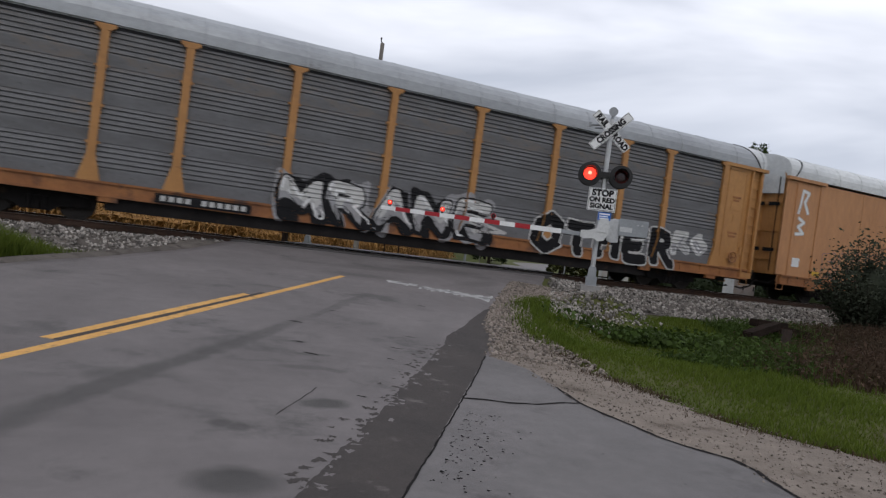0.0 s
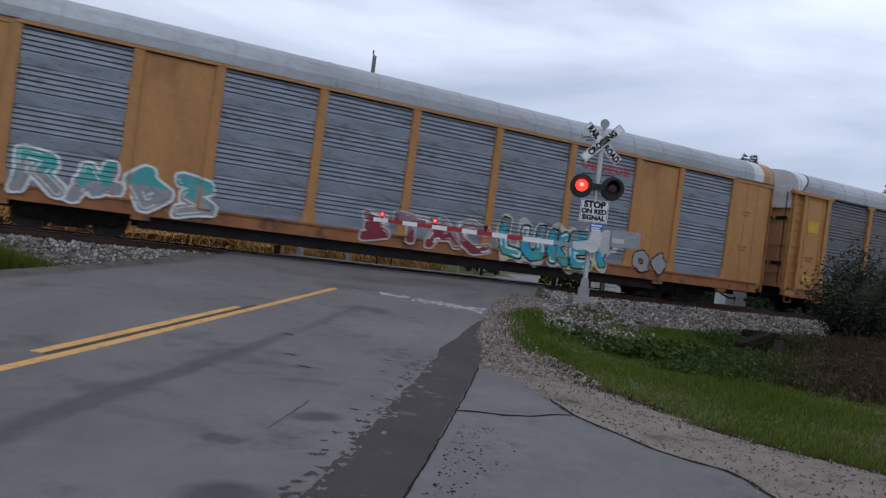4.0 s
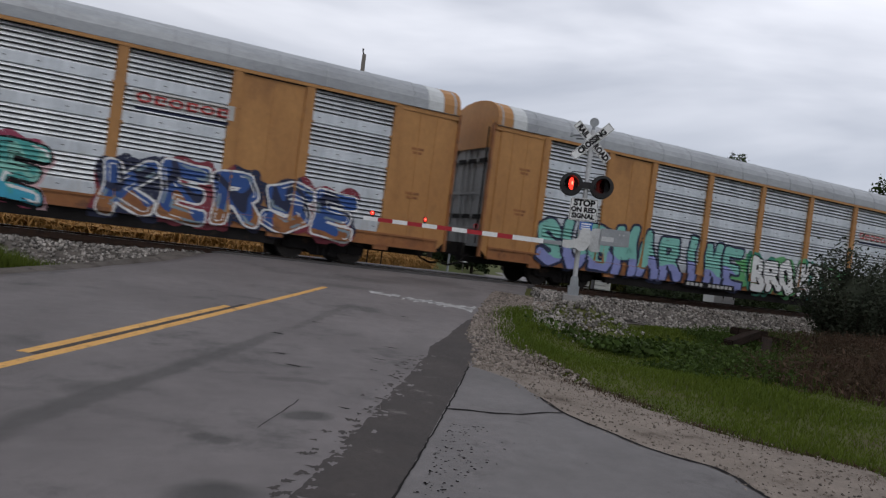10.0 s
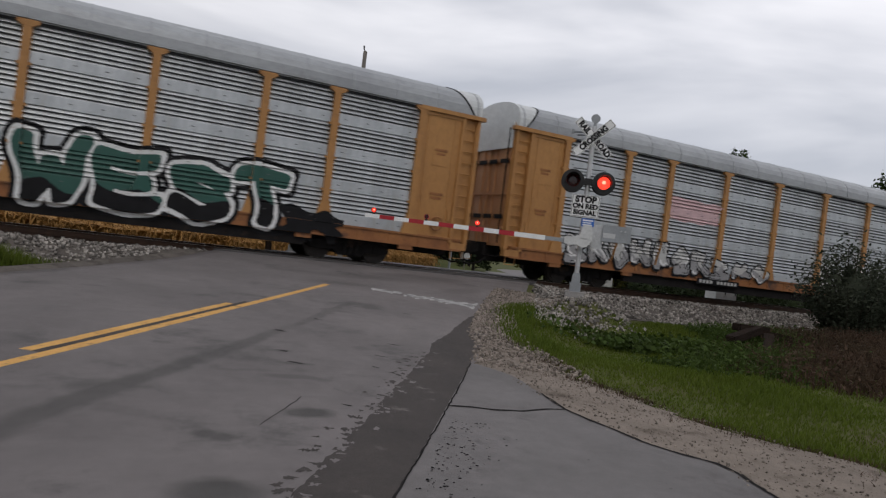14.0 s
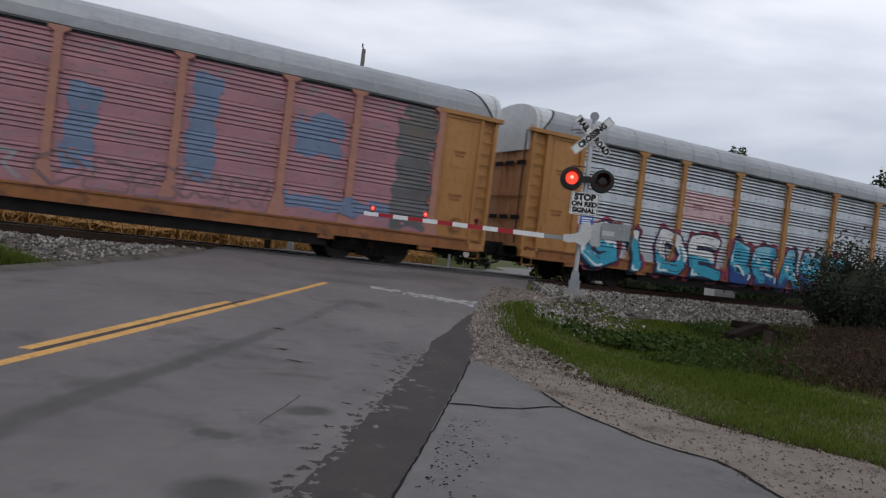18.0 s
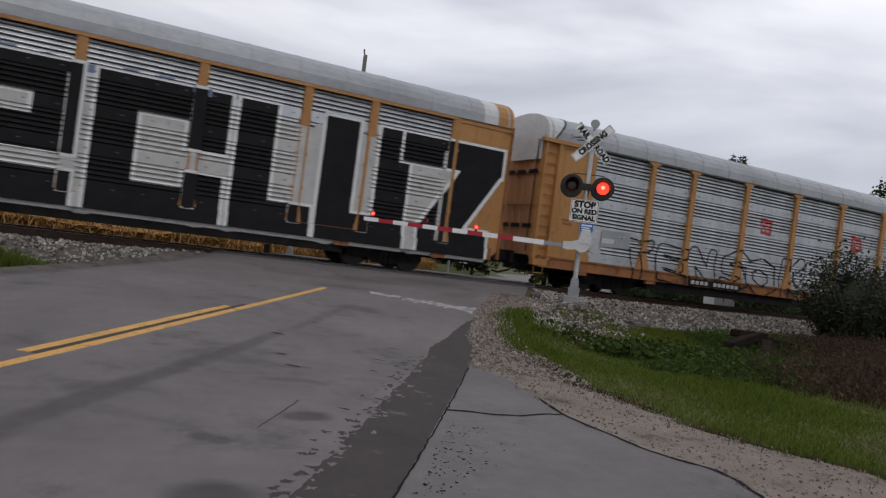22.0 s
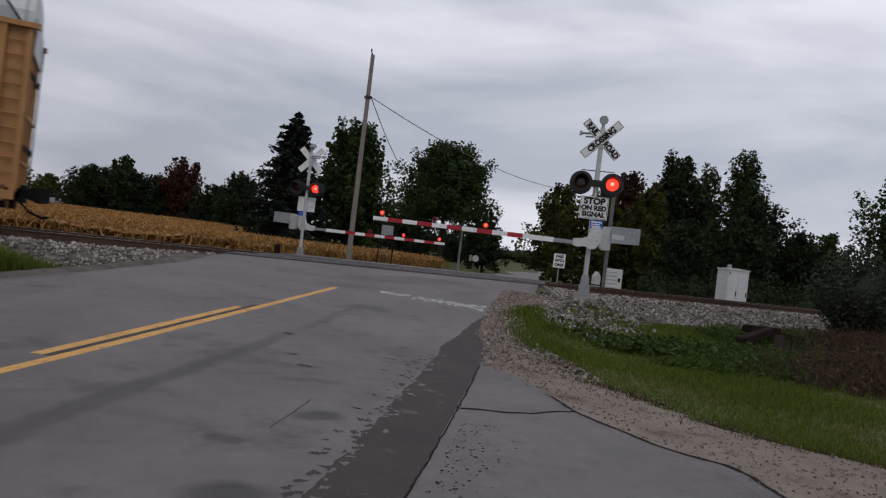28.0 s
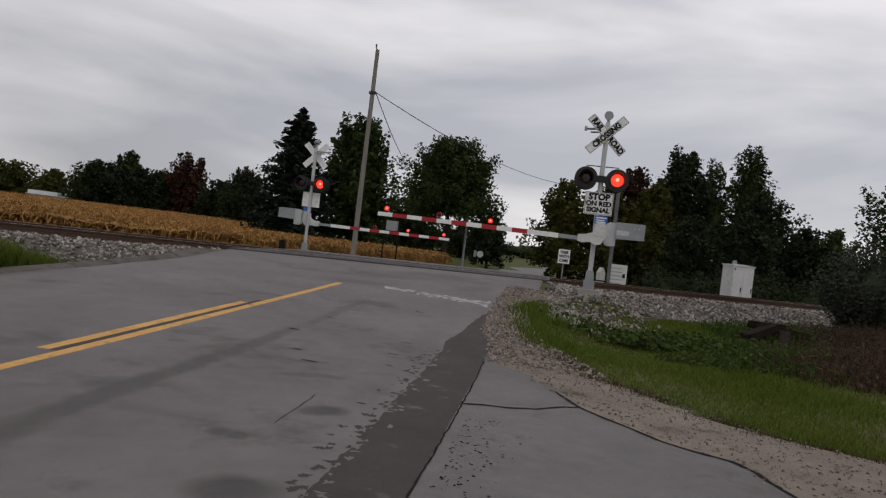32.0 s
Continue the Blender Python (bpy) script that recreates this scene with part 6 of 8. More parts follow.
word_bars(c, 18.3, 20.6, 3.46, 3.74, "red", 6, style="B", ground_mat="dull_white")
spray_patch(c, "painted_stripe", 18.3, 20.6, 3.28, 3.36, "navy", style="B", rough_edge=0.01)
graffiti(c, "EMBIRD", 1.5, 6.6, 0.62, 2.35, ["deep_green", "navy", "black", "navy"], "white", ["black", "navy"], None, 0.46, 0.026, style="B", seed=21, label="dark blue sprayed lettering with white edges", drop=0.0)
graffiti(c, "1K", 6.6, 8.9, 0.62, 1.9, ["navy", "black", "blue"], "sky_grey", ["maroon", "pink"], None, 0.30, 0.035, style="B", seed=71, label="dark blue sprayed lettering")
graffiti(c, "COZESE", 9.3, 16.6, 0.62, 2.1, ["cyan", "teal", "mint", "teal"], "black", ["pink", "pale_pink", "magenta"], None, 0.50, 0.05, style="B", seed=22, label="teal sprayed lettering", drop=0.06, cuts=True)
graffiti(c, "KERSE", 17.7, 24.4, 0.64, 2.15, ["orange_sill", "blue", "navy", "blue"], "white", ["maroon", "navy"], None, 0.40, 0.05, style="B", seed=23, label="blue sprayed lettering with white edges")
number_board(c, 6.8, 8.8, "black", 0.56, 0.78)
c = add("B", "galv_bright", "orange", "roof", plain_bays=(1, 7), label=WIDE + " and mint graffiti", head="grey")
word_bars(c, 18.4, 20.6, 3.46, 3.74, "red", 6, style="B", ground_mat="dull_white")
spray_patch(c, "painted_stripe", 18.4, 20.6, 3.27, 3.35, "navy", style="B", rough_edge=0.01)
spray_patch(c, "painted_patch", 9.9, 12.4, 0.9, 2.0, "leaf_green", "bright green sprayed field", style="B", rough_edge=0.2, seed=2.0, holes=0.5)
spray_patch(c, "painted_patch", 17.0, 18.2, 0.7, 1.9, "leaf_green", "bright green sprayed field", style="B", rough_edge=0.25, seed=4.0, holes=0.6)
graffiti(c, "SUBMARINE", 2.0, 11.6, 0.62, 2.45, ["lavender", "mint", "mint"], "navy", None, None, 0.34, 0.085, wild=False, style="B", seed=24, tilt=0.03, label="mint and lavender sprayed lettering", drop=0.05)
graffiti(c, "BRONZY", 12.0, 17.3, 0.66, 2.15, ["white"], "black", ["green", "leaf_green"], None, 0.40, 0.05, style="B", seed=25, label="white block lettering on green", drop=0.08)
number_board(c, 8.6, 11.2, "black", 0.56, 0.78)
c = add("T", "galv_dull", "orange", "roof", label=PALE + " and dark graffiti", head="orange_pale")
word_bars(c, 7.2, 9.2, 3.1, 3.45, "black", 8)
graffiti(c, "TUREK", 2.2, 7.1, 0.55, 1.75, ["navy", "black", "teal", "navy"], "black", ["black"], "dull_white", 0.36, 0.10, seed=26, label="black sprayed lettering with cyan edges", drop=0.06)
graffiti(c, "3645", 2.6, 6.9, 0.75, 1.6, None, "teal", None, None, 0.03, 0.035, seed=72, lift=0.009, label="cyan sprayed lines")
graffiti(c, "5", 7.4, 8.4, 0.95, 1.55, ["black"], "dull_white", None, None, 0.26, 0.03, seed=27, label="round black sprayed sign")
graffiti(c, "2135", 9.0, 11.3, 1.0, 1.6, None, "soft_grey", None, None, 0.02, 0.02, seed=28, label="thin grey sprayed signs")
number_board(c, 7.2, 9.4)
c = add("T", "galv", "orange", "roof", label=PALE + " and blue graffiti", head="orange_pale")
word_bars(c, 6.9, 8.9, 3.15, 3.5, "black", 8)
spray_patch(c, "painted_patch", 4.5, 5.4, 1.1, 1.7, "maroon", "maroon sprayed field", rough_edge=0.2, seed=1.0)
graffiti(c, "SELFIE", 5.1, 10.6, 0.66, 1.95, ["navy", "blue", "blue"], "white", ["navy", "maroon"], None, 0.42, 0.06, wild=False, seed=29, label="blue sprayed lettering with a white edge", tilt=0.04)
graffiti(c, "1", 12.5, 13.8, 1.2, 2.2, None, "black", None, None, 0.05, 0.04, seed=73, label="black sprayed signs")
graffiti(c, "IWEST", 13.3, 21.9, 0.62, 2.35, ["black", "deep_green", "deep_green"], "white", None, "black", 0.52, 0.11, wild=False, seed=30, label="green and white sprayed lettering", drop=0.0)
spray_patch(c, "painted_patch", 21.4, 23.2, 0.55, 1.35, "black", "black sprayed field", rough_edge=0.25, seed=3.0)
number_board(c, 7.2, 9.4, "black", 0.56, 0.78)
c = add("T", "galv", "orange", "roof", label=PALE + ", a pink patch and grey graffiti", head="orange_pale")
spray_patch(c, "painted_patch", 6.8, 9.25, 2.75, 3.55, "pale_pink", "pale pink painted patch")
graffiti(c, "2354163", 2.3, 9.0, 0.75, 1.95, ["soft_grey", "dull_white"], "black", None, None, 0.26, 0.05, seed=31, label="pale sprayed lettering with black edges", drop=0.06)
graffiti(c, "215", 9.0, 12.3, 0.75, 1.6, ["soft_grey", "dull_white"], "black", None, None, 0.26, 0.05, seed=74, label="pale sprayed lettering with black edges")
graffiti(c, "32541626", 15.2, 23.7, 0.8, 2.1, ["dull_white", "white"], "soft_grey", None, None, 0.24, 0.05, seed=32, label="white sprayed lettering")
number_board(c, 8.4, 10.6, "black", 0.56, 0.78)
c = add("T", "galv_dark", "orange", "roof", label=DARK, head="orange")
graffiti(c, "4251", 2.3, 8.3, 0.8, 1.7, ["soft_grey"], "dull_white", None, None, 0.20, 0.04, seed=33, label="grey sprayed lettering")
graffiti(c, "ENS", 8.6, 11.4, 0.85, 1.6, ["black"], "dull_white", None, None, 0.24, 0.05, seed=75, label="black sprayed lettering with a white edge")
graffiti(c, "AMR KORN", 13.4, 18.6, 0.85, 1.6, None, "dull_white", None, None, 0.02, 0.03, seed=34, label="thin white sprayed lettering")
graffiti(c, "5KA3SE", 20.2, 22.3, 0.78, 1.7, None, "dull_white", None, None, 0.03, 0.035, seed=76, label="white sprayed lettering")
graffiti(c, "ROK6SE", 22.8, 25.2, 0.78, 1.7, None, "dull_white", None, None, 0.03, 0.035, seed=35, label="white sprayed lettering")
c = add("T", "pink_sheet", "orange_rose", "roof", label="faded pink autorack railcar with blue painted bars", head="orange_pale", end="orange")
part("painted_disc", Geo().tube([(1.36 - HALF, -1.487, 3.92), (1.36 - HALF, -1.478, 3.92)], 0.36, 28), M["roof_pale"], c, "round pale painted patch")
for x0, x1, z0, z1 in ((2.3, 3.6, 1.2, 4.5), (4.9, 6.3, 2.4, 3.9), (4.9, 6.1, 1.2, 2.0), (7.4, 8.1, 1.2, 4.5), (10.3, 11.1, 1.7, 4.5), (13.1, 13.9, 1.6, 4.4), (15.4, 16.1, 1.5, 3.6), (18.2, 18.9, 1.6, 4.4), (21.0, 22.3, 2.8, 3.9), (20.9, 24.0, 1.3, 1.7), (24.0, 25.15, 1.08, 4.7)):
    spray_patch(c, "painted_bar", x0, x1, z0, z1, "steel_blue" if x0 != 24.0 else "galv_dark", rough_edge=0.10, seed=x0, holes=0.15)
graffiti(c, "C6", 8.6, 12.6, 1.0, 2.5, None, "dull_white", None, None, 0.02, 0.035, seed=36, label="thin white outline")
graffiti(c, "323", 12.4, 14.6, 1.0, 1.9, None, "soft_grey", None, None, 0.02, 0.03, seed=77, label="thin pale sprayed signs")
graffiti(c, "52614", 14.8, 20.4, 1.05, 1.9, [None], "pink_grey", None, None, 0.2, 0.07, seed=78, label="faded sprayed outlines")
number_board(c, 4.4, 6.8)
c = add("T", "galv_bright", "orange", "roof", label="bright galvanised autorack railcar with cyan and green graffiti", head="orange_pale")
spray_patch(c, "painted_patch", 6.85, 9.25, 2.75, 3.8, "pale_pink", "pale pink painted patch")
spray_patch(c, "paint_spot", 7.35, 7.8, 3.12, 3.38, "maroon", "dark red spot", rough_edge=0.12, seed=1.0)
spray_patch(c, "paint_spot", 8.6, 8.85, 2.98, 3.1, "maroon", "dark red spot", rough_edge=0.08, seed=2.0)
graffiti(c, "GIDE", 2.3, 9.0, 0.62, 2.25, ["cyan", "cyan", "white", "white"], "navy", ["magenta", "maroon"], None, 0.55, 0.06, seed=37, label="cyan and white sprayed lettering", drop=0.10)
graffiti(c, "BEAME", 9.3, 16.2, 0.62, 2.35, ["blue", "cyan", "cyan", "pale_blue"], "navy", ["magenta", "navy", "maroon"], None, 0.58, 0.05, seed=38, label="cyan and blue sprayed lettering", drop=0.06)
graffiti(c, "MAKE4USH", 17.3, 25.2, 0.66, 2.1, ["green", "mint", "leaf_green", "mint"], "black", ["pink", "navy", "pale_pink"], None, 0.34, 0.05, seed=39, label="green sprayed lettering on pink", drop=0.08)
c = add("D", "galv_bright", "grey", "roof", sill="grey", label="grey autorack railcar with crimson stripes and cyan graffiti", head="roof_pale")
for z in (1.98, 2.16, 2.34):
    spray_patch(c, "painted_stripe", 2.0, 25.3, z, z + 0.10, "maroon", "long crimson stripe", style="D", rough_edge=0.0)
logo = paint_plate(c, "sign_board", 6.8, 9.2, 3.75, 4.5, "magenta", "crimson board with pale marks", -1.49)
part("disc", Geo().tube([(7.2 - HALF, -1.512, 4.12), (7.2 - HALF, -1.502, 4.12)], 0.17, 20), M["white"], logo)
word_bars(c, 7.5, 9.0, 4.0, 4.22, "white", 7, False, -1.503)
graffiti(c, "OSPER", 1.8, 9.0, 0.62, 2.05, ["dull_white", "sky_grey", "cyan", "pale_blue"], "navy", ["navy", "orange"], None, 0.56, 0.05, style="D", seed=40, label="pale blue sprayed lettering", drop=0.06)
spray_patch(c, "paint_spot", 0.8, 1.7, 0.9, 1.7, "red", "red sprayed cloud", style="D", rough_edge=0.3, seed=2.0, holes=0.5)
graffiti(c, "REACH", 10.4, 17.8, 0.62, 2.15, ["cyan", "cyan", "pale_blue", "cyan"], "blue", ["blue", "orange"], None, 0.58, 0.05, style="D", seed=41, label="blue sprayed lettering")
graffiti(c, "GENSKY", 18.3, 26.2, 0.62, 2.15, ["teal", "pale_blue", "cyan", "pale_blue"], "navy", ["navy", "leaf_green"], None, 0.46, 0.05, style="D", seed=42, label="teal sprayed lettering")
number_board(c, 5.6, 8.0, "black", 0.56, 0.78)
c = add("B", "galv_bright", "orange", "roof", label="silver autorack railcar with huge black block letters", head="orange", roof_cap="orange")
spray_patch(c, "painted_patch", 2.1, 25.6, 0.62, 3.75, "dull_white", "silver white painted field", style="B", rough_edge=0.12)
spray_patch(c, "painted_stripe", 2.1, 8.4, 4.22, 4.34, "steel_blue", "blue sprayed line", style="B", rough_edge=0.10, seed=1.0)
spray_patch(c, "painted_stripe", 8.2, 19.5, 4.02, 4.12, "steel_blue", "blue sprayed line", style="B", rough_edge=0.16, seed=3.0)
for i_, (ch, x0, x1) in enumerate((("S", 2.0, 4.9), ("U", 4.9, 8.0), ("R", 8.0, 11.5), ("E", 11.5, 15.3), ("C", 15.4, 18.8), ("L", 18.85, 21.2), ("U", 21.2, 24.05), ("Z", 23.6, 26.9))):
    graffiti(c, ch, x0, x1, 0.58, 4.15, ["black"], "white", None, None, 0.98, 0.10, style="B", seed=43 + i_, even=True, label="huge black block letter with a white edge", lift=0.006 + 0.0007 * i_)
shield(c, 5.55, 3.95, 1.25, 1.5, -1.56)
number_board(c, 5.2, 7.4, "black", 0.70, 0.92)
paint_plate(c, "placard", 0.7, 1.5, 3.9, 4.05, "white", "", -1.49)
c = add("T", "galv", "orange", "roof", label=PALE + " and black outline graffiti", head="orange_pale")
graffiti(c, "TENSO", 3.6, 11.6, 0.62, 2.2, [None], "black", None, None, 0.34, 0.055, seed=44, label="black sprayed outline lettering", cuts=False)
graffiti(c, "KERANS", 11.8, 20.8, 0.62, 2.25, [None], "black", None, None, 0.34, 0.055, seed=45, label="black sprayed outline lettering", cuts=False)
for x in (10.7, 16.3):
    spray_patch(c, "painted_mark", x - 0.32, x + 0.32, 3.0, 3.6, "red", "red mark", rough_edge=0.06)
    word_bars(c, x - 0.24, x + 0.24, 3.12, 3.5, "pale_pink", 2)
spray_patch(c, "painted_mark", 23.4, 24.2, 1.2, 1.75, "pink_grey", "brown smudge", rough_edge=0.2, seed=5.0)
number_board(c, 6.9, 9.6)
c = add("B", "galv_bright", "orange", "roof", label="bright autorack railcar with a shield, lettering and pink graffiti", head="orange_pale", roof_cap="orange")
part("plain_panel", Geo().box(4.77 - HALF, 6.5 - HALF, PANEL_Y - 0.03, PANEL_Y - 0.024, 2.95, 4.74), M["orange"], c, "yellow board")
shield(c, 5.6, 3.85)
letters("BUILDING", 0.40, M["black"], c, pose(8.0 - HALF, PANEL_Y - 0.026, 4.33), stretch=0.95)
letters("AMERICA", 0.40, M["black"], c, pose(10.7 - HALF, PANEL_Y - 0.026, 4.33), stretch=0.95)
paint_plate(c, "placard", 0.75, 1.5, 4.15, 4.35, "white", "", -1.49)
graffiti(c, "3", 0.8, 2.0, 0.8, 1.9, ["soft_grey"], "black", ["black"], None, 0.16, 0.05, style="B", seed=79, label="black and grey sprayed sign")
graffiti(c, "DOEL", 2.2, 7.2, 0.66, 1.95, ["pink_dusk", "pink_dusk", "pale_pink"], "black", ["black"], "dull_white", 0.46, 0.07, style="B", seed=46, label="pink sprayed lettering with black edges")
graffiti(c, "46", 7.1, 9.0, 0.66, 1.6, ["soft_grey"], "black", ["soft_grey"], None, 0.10, 0.05, style="B", seed=80, label="grey and black sprayed signs")
number_board(c, 5.6, 8.0, "black", 0.56, 0.78)
c = add("T", "galv", "orange", "roof", label=PALE, head="orange_pale")
graffiti(c, "2416", 6.2, 8.6, 1.1, 1.75, None, "soft_grey", None, None, 0.03, 0.03, seed=47)
number_board(c, 6.9, 9.4)
c = add("T", "galv_dark", "orange", "roof", label="last sooty grey autorack railcar with yellow posts and graffiti", head="orange")
graffiti(c, "35264", 13.2, 17.4, 0.80, 2.15, ["soft_grey", "dull_white"], "soft_grey", None, None, 0.34, 0.04, seed=48, tilt=0.04, label="white block lettering")
graffiti(c, "MONKSICU", 17.2, 24.2, 0.66, 2.0, ["dull_white", "dull_white", "soft_grey"], "dull_white", None, None, 0.32, 0.03, seed=81, tilt=0.04, label="white block lettering", cuts=False)
number_board(c, 18.2, 19.8)

CAR_PITCH = 28.6
# metres by which the train runs ahead of or behind an even pace
PACE = [(0, -0.2), (0.7, -0.15), (1.4, -0.15), (2.1, 0.05), (2.5, 0.05), (8, 0.1), (9, -0.15), (10.5, 0.1), (12, 0.4), (13, 0.05), (17.5, 0.2), (19, -0.15), (20.5, -0.15), (23, -0.12), (24, -0.2), (27.5, -0.3), (32, -0.3)]


def train_x(t, k):
    return 9.0 + CAR_PITCH * k - 21.28 * t + float(np.interp(t, [p[0] for p in PACE], [p[1] for p in PACE]))


# ---- the crossing's signals ----
BLINK = []  # lenses that turn: (object, pose at rest, lit first)


def ring(g, r0, r1, y, n=28, mat=0, thick=0.02):
    v, f = [], []
    for k in range(n):
        a = 2 * math.pi * k / n
        for r, yy in ((r0, y), (r1, y), (r1, y + thick), (r0, y + thick)):
            v.append((r * math.cos(a), yy, r * math.sin(a)))
    for k in range(n):
        i, j = 4 * k, 4 * ((k + 1) % n)
        for q in range(4):
            f.append((i + q, j + q, j + (q + 1) % 4, i + (q + 1) % 4))
    g.add(v, f, mat)


def lens_mesh(r):
    key = ("lens", r)
    if key not in cache:
        g = Geo()
        n = 24
        t = 0.006
        circle = [(math.cos(2 * math.pi * k / n), math.sin(2 * math.pi * k / n)) for k in range(n)]
        bulge = r * 0.10
        front = [(0, -t - bulge, 0)] + [(r * 0.6 * a, -t - bulge * 0.7, r * 0.6 * b) for a, b in circle] + [(r * a, -t, r * b) for a, b in circle]
        f = [(0, 1 + (k + 1) % n, 1 + k) for k in range(n)] + [(1 + k, 1 + (k + 1) % n, 1 + n + (k + 1) % n, 1 + n + k) for k in range(n)]
        g.add(front, f, 0)
        g.add([(x, -y, z) for x, y, z in front], [tuple(reversed(q)) for q in f], 1)
        core = [(0, -t - bulge - 0.004, r * 0.12)] + [(r * 0.30 * a, -t - bulge - 0.003, r * 0.12 + r * 0.30 * b) for a, b in circle]
        g.add(core, [(0, 1 + (k + 1) % n, 1 + k) for k in range(n)], 2)
        rim = [(r * a, -t, r * b) for a, b in circle] + [(r * a, t, r * b) for a, b in circle]
        g.add(rim, [(k, (k + 1) % n, n + (k + 1) % n, n + k) for k in range(n)], 1)
        cache[key] = as_mesh("lens", g, [M["lamp_on"], M["lamp_off"], M["lamp_core"]])
    return cache[key]


def lamp_head(signal, at, first):
    """A round flasher: black target, housing, hood, and a two-faced red lens that turns."""
    g = Geo()
    ring(g, 0.165, 0.285, 0.0)
    ring(g, 0.165, 0.175, 0.02, thick=0.2)
    g.tube([(0, 0.22, 0), (0, 0.26, 0)], 0.175, 20)
    head = part("flasher", g, M["lamp_black"], signal, "round black flasher with a hood", at)
    hood = Geo()
    n = 16
    v, f = [], []
    for k in range(n + 1):
        a = math.radians(-25 + 230 * k / n)
        for r, y in ((0.172, 0.0), (0.178, -0.34 + 0.10 * abs(math.cos(a))), (0.184, -0.34 + 0.10 * abs(math.cos(a))), (0.180, 0.0)):
            v.append((r * math.cos(a), y, r * math.sin(a)))
    for k in range(n):
        for q in range(4):
            f.append((4 * k + q, 4 * k + 4 + q, 4 * k + 4 + (q + 1) % 4, 4 * k + (q + 1) % 4))
    hood.add(v, f)
    part("hood", hood, M["lamp_black"], head)
    lens = part("lens", lens_mesh(0.158), None, head, "red lens, lit on one face")
    BLINK.append((lens, pose(0, 0.015, 0), first))


def blade(signal, words, angle, y):
    g = Geo().box(-0.62, 0.62, y, y + 0.012, -0.113, 0.113, 0, pose(0, 0, 0, 0, -angle, 0))
    b = part("crossbuck_blade", g, M["sign_white"], signal, "white blade with black letters", pose(0, 0, 3.77))
    e = Geo()
    for z in (-0.100, 0.092):
        e.box(-0.605, 0.605, y - 0.003, y, z, z + 0.008, 0, pose(0, 0, 0, 0, -angle, 0))
    for x in (-0.605, 0.597):
        e.box(x, x + 0.008, y - 0.003, y, -0.1, 0.1, 0, pose(0, 0, 0, 0, -angle, 0))
    part("border", e, M["black"], b)
    for text, x in words:
        letters(text, 0.20, M["black"], b, pose(0, 0, 0, 0, -angle, 0) @ pose(x, y - 0.004, -0.004), stretch=0.88, depth=0.002)


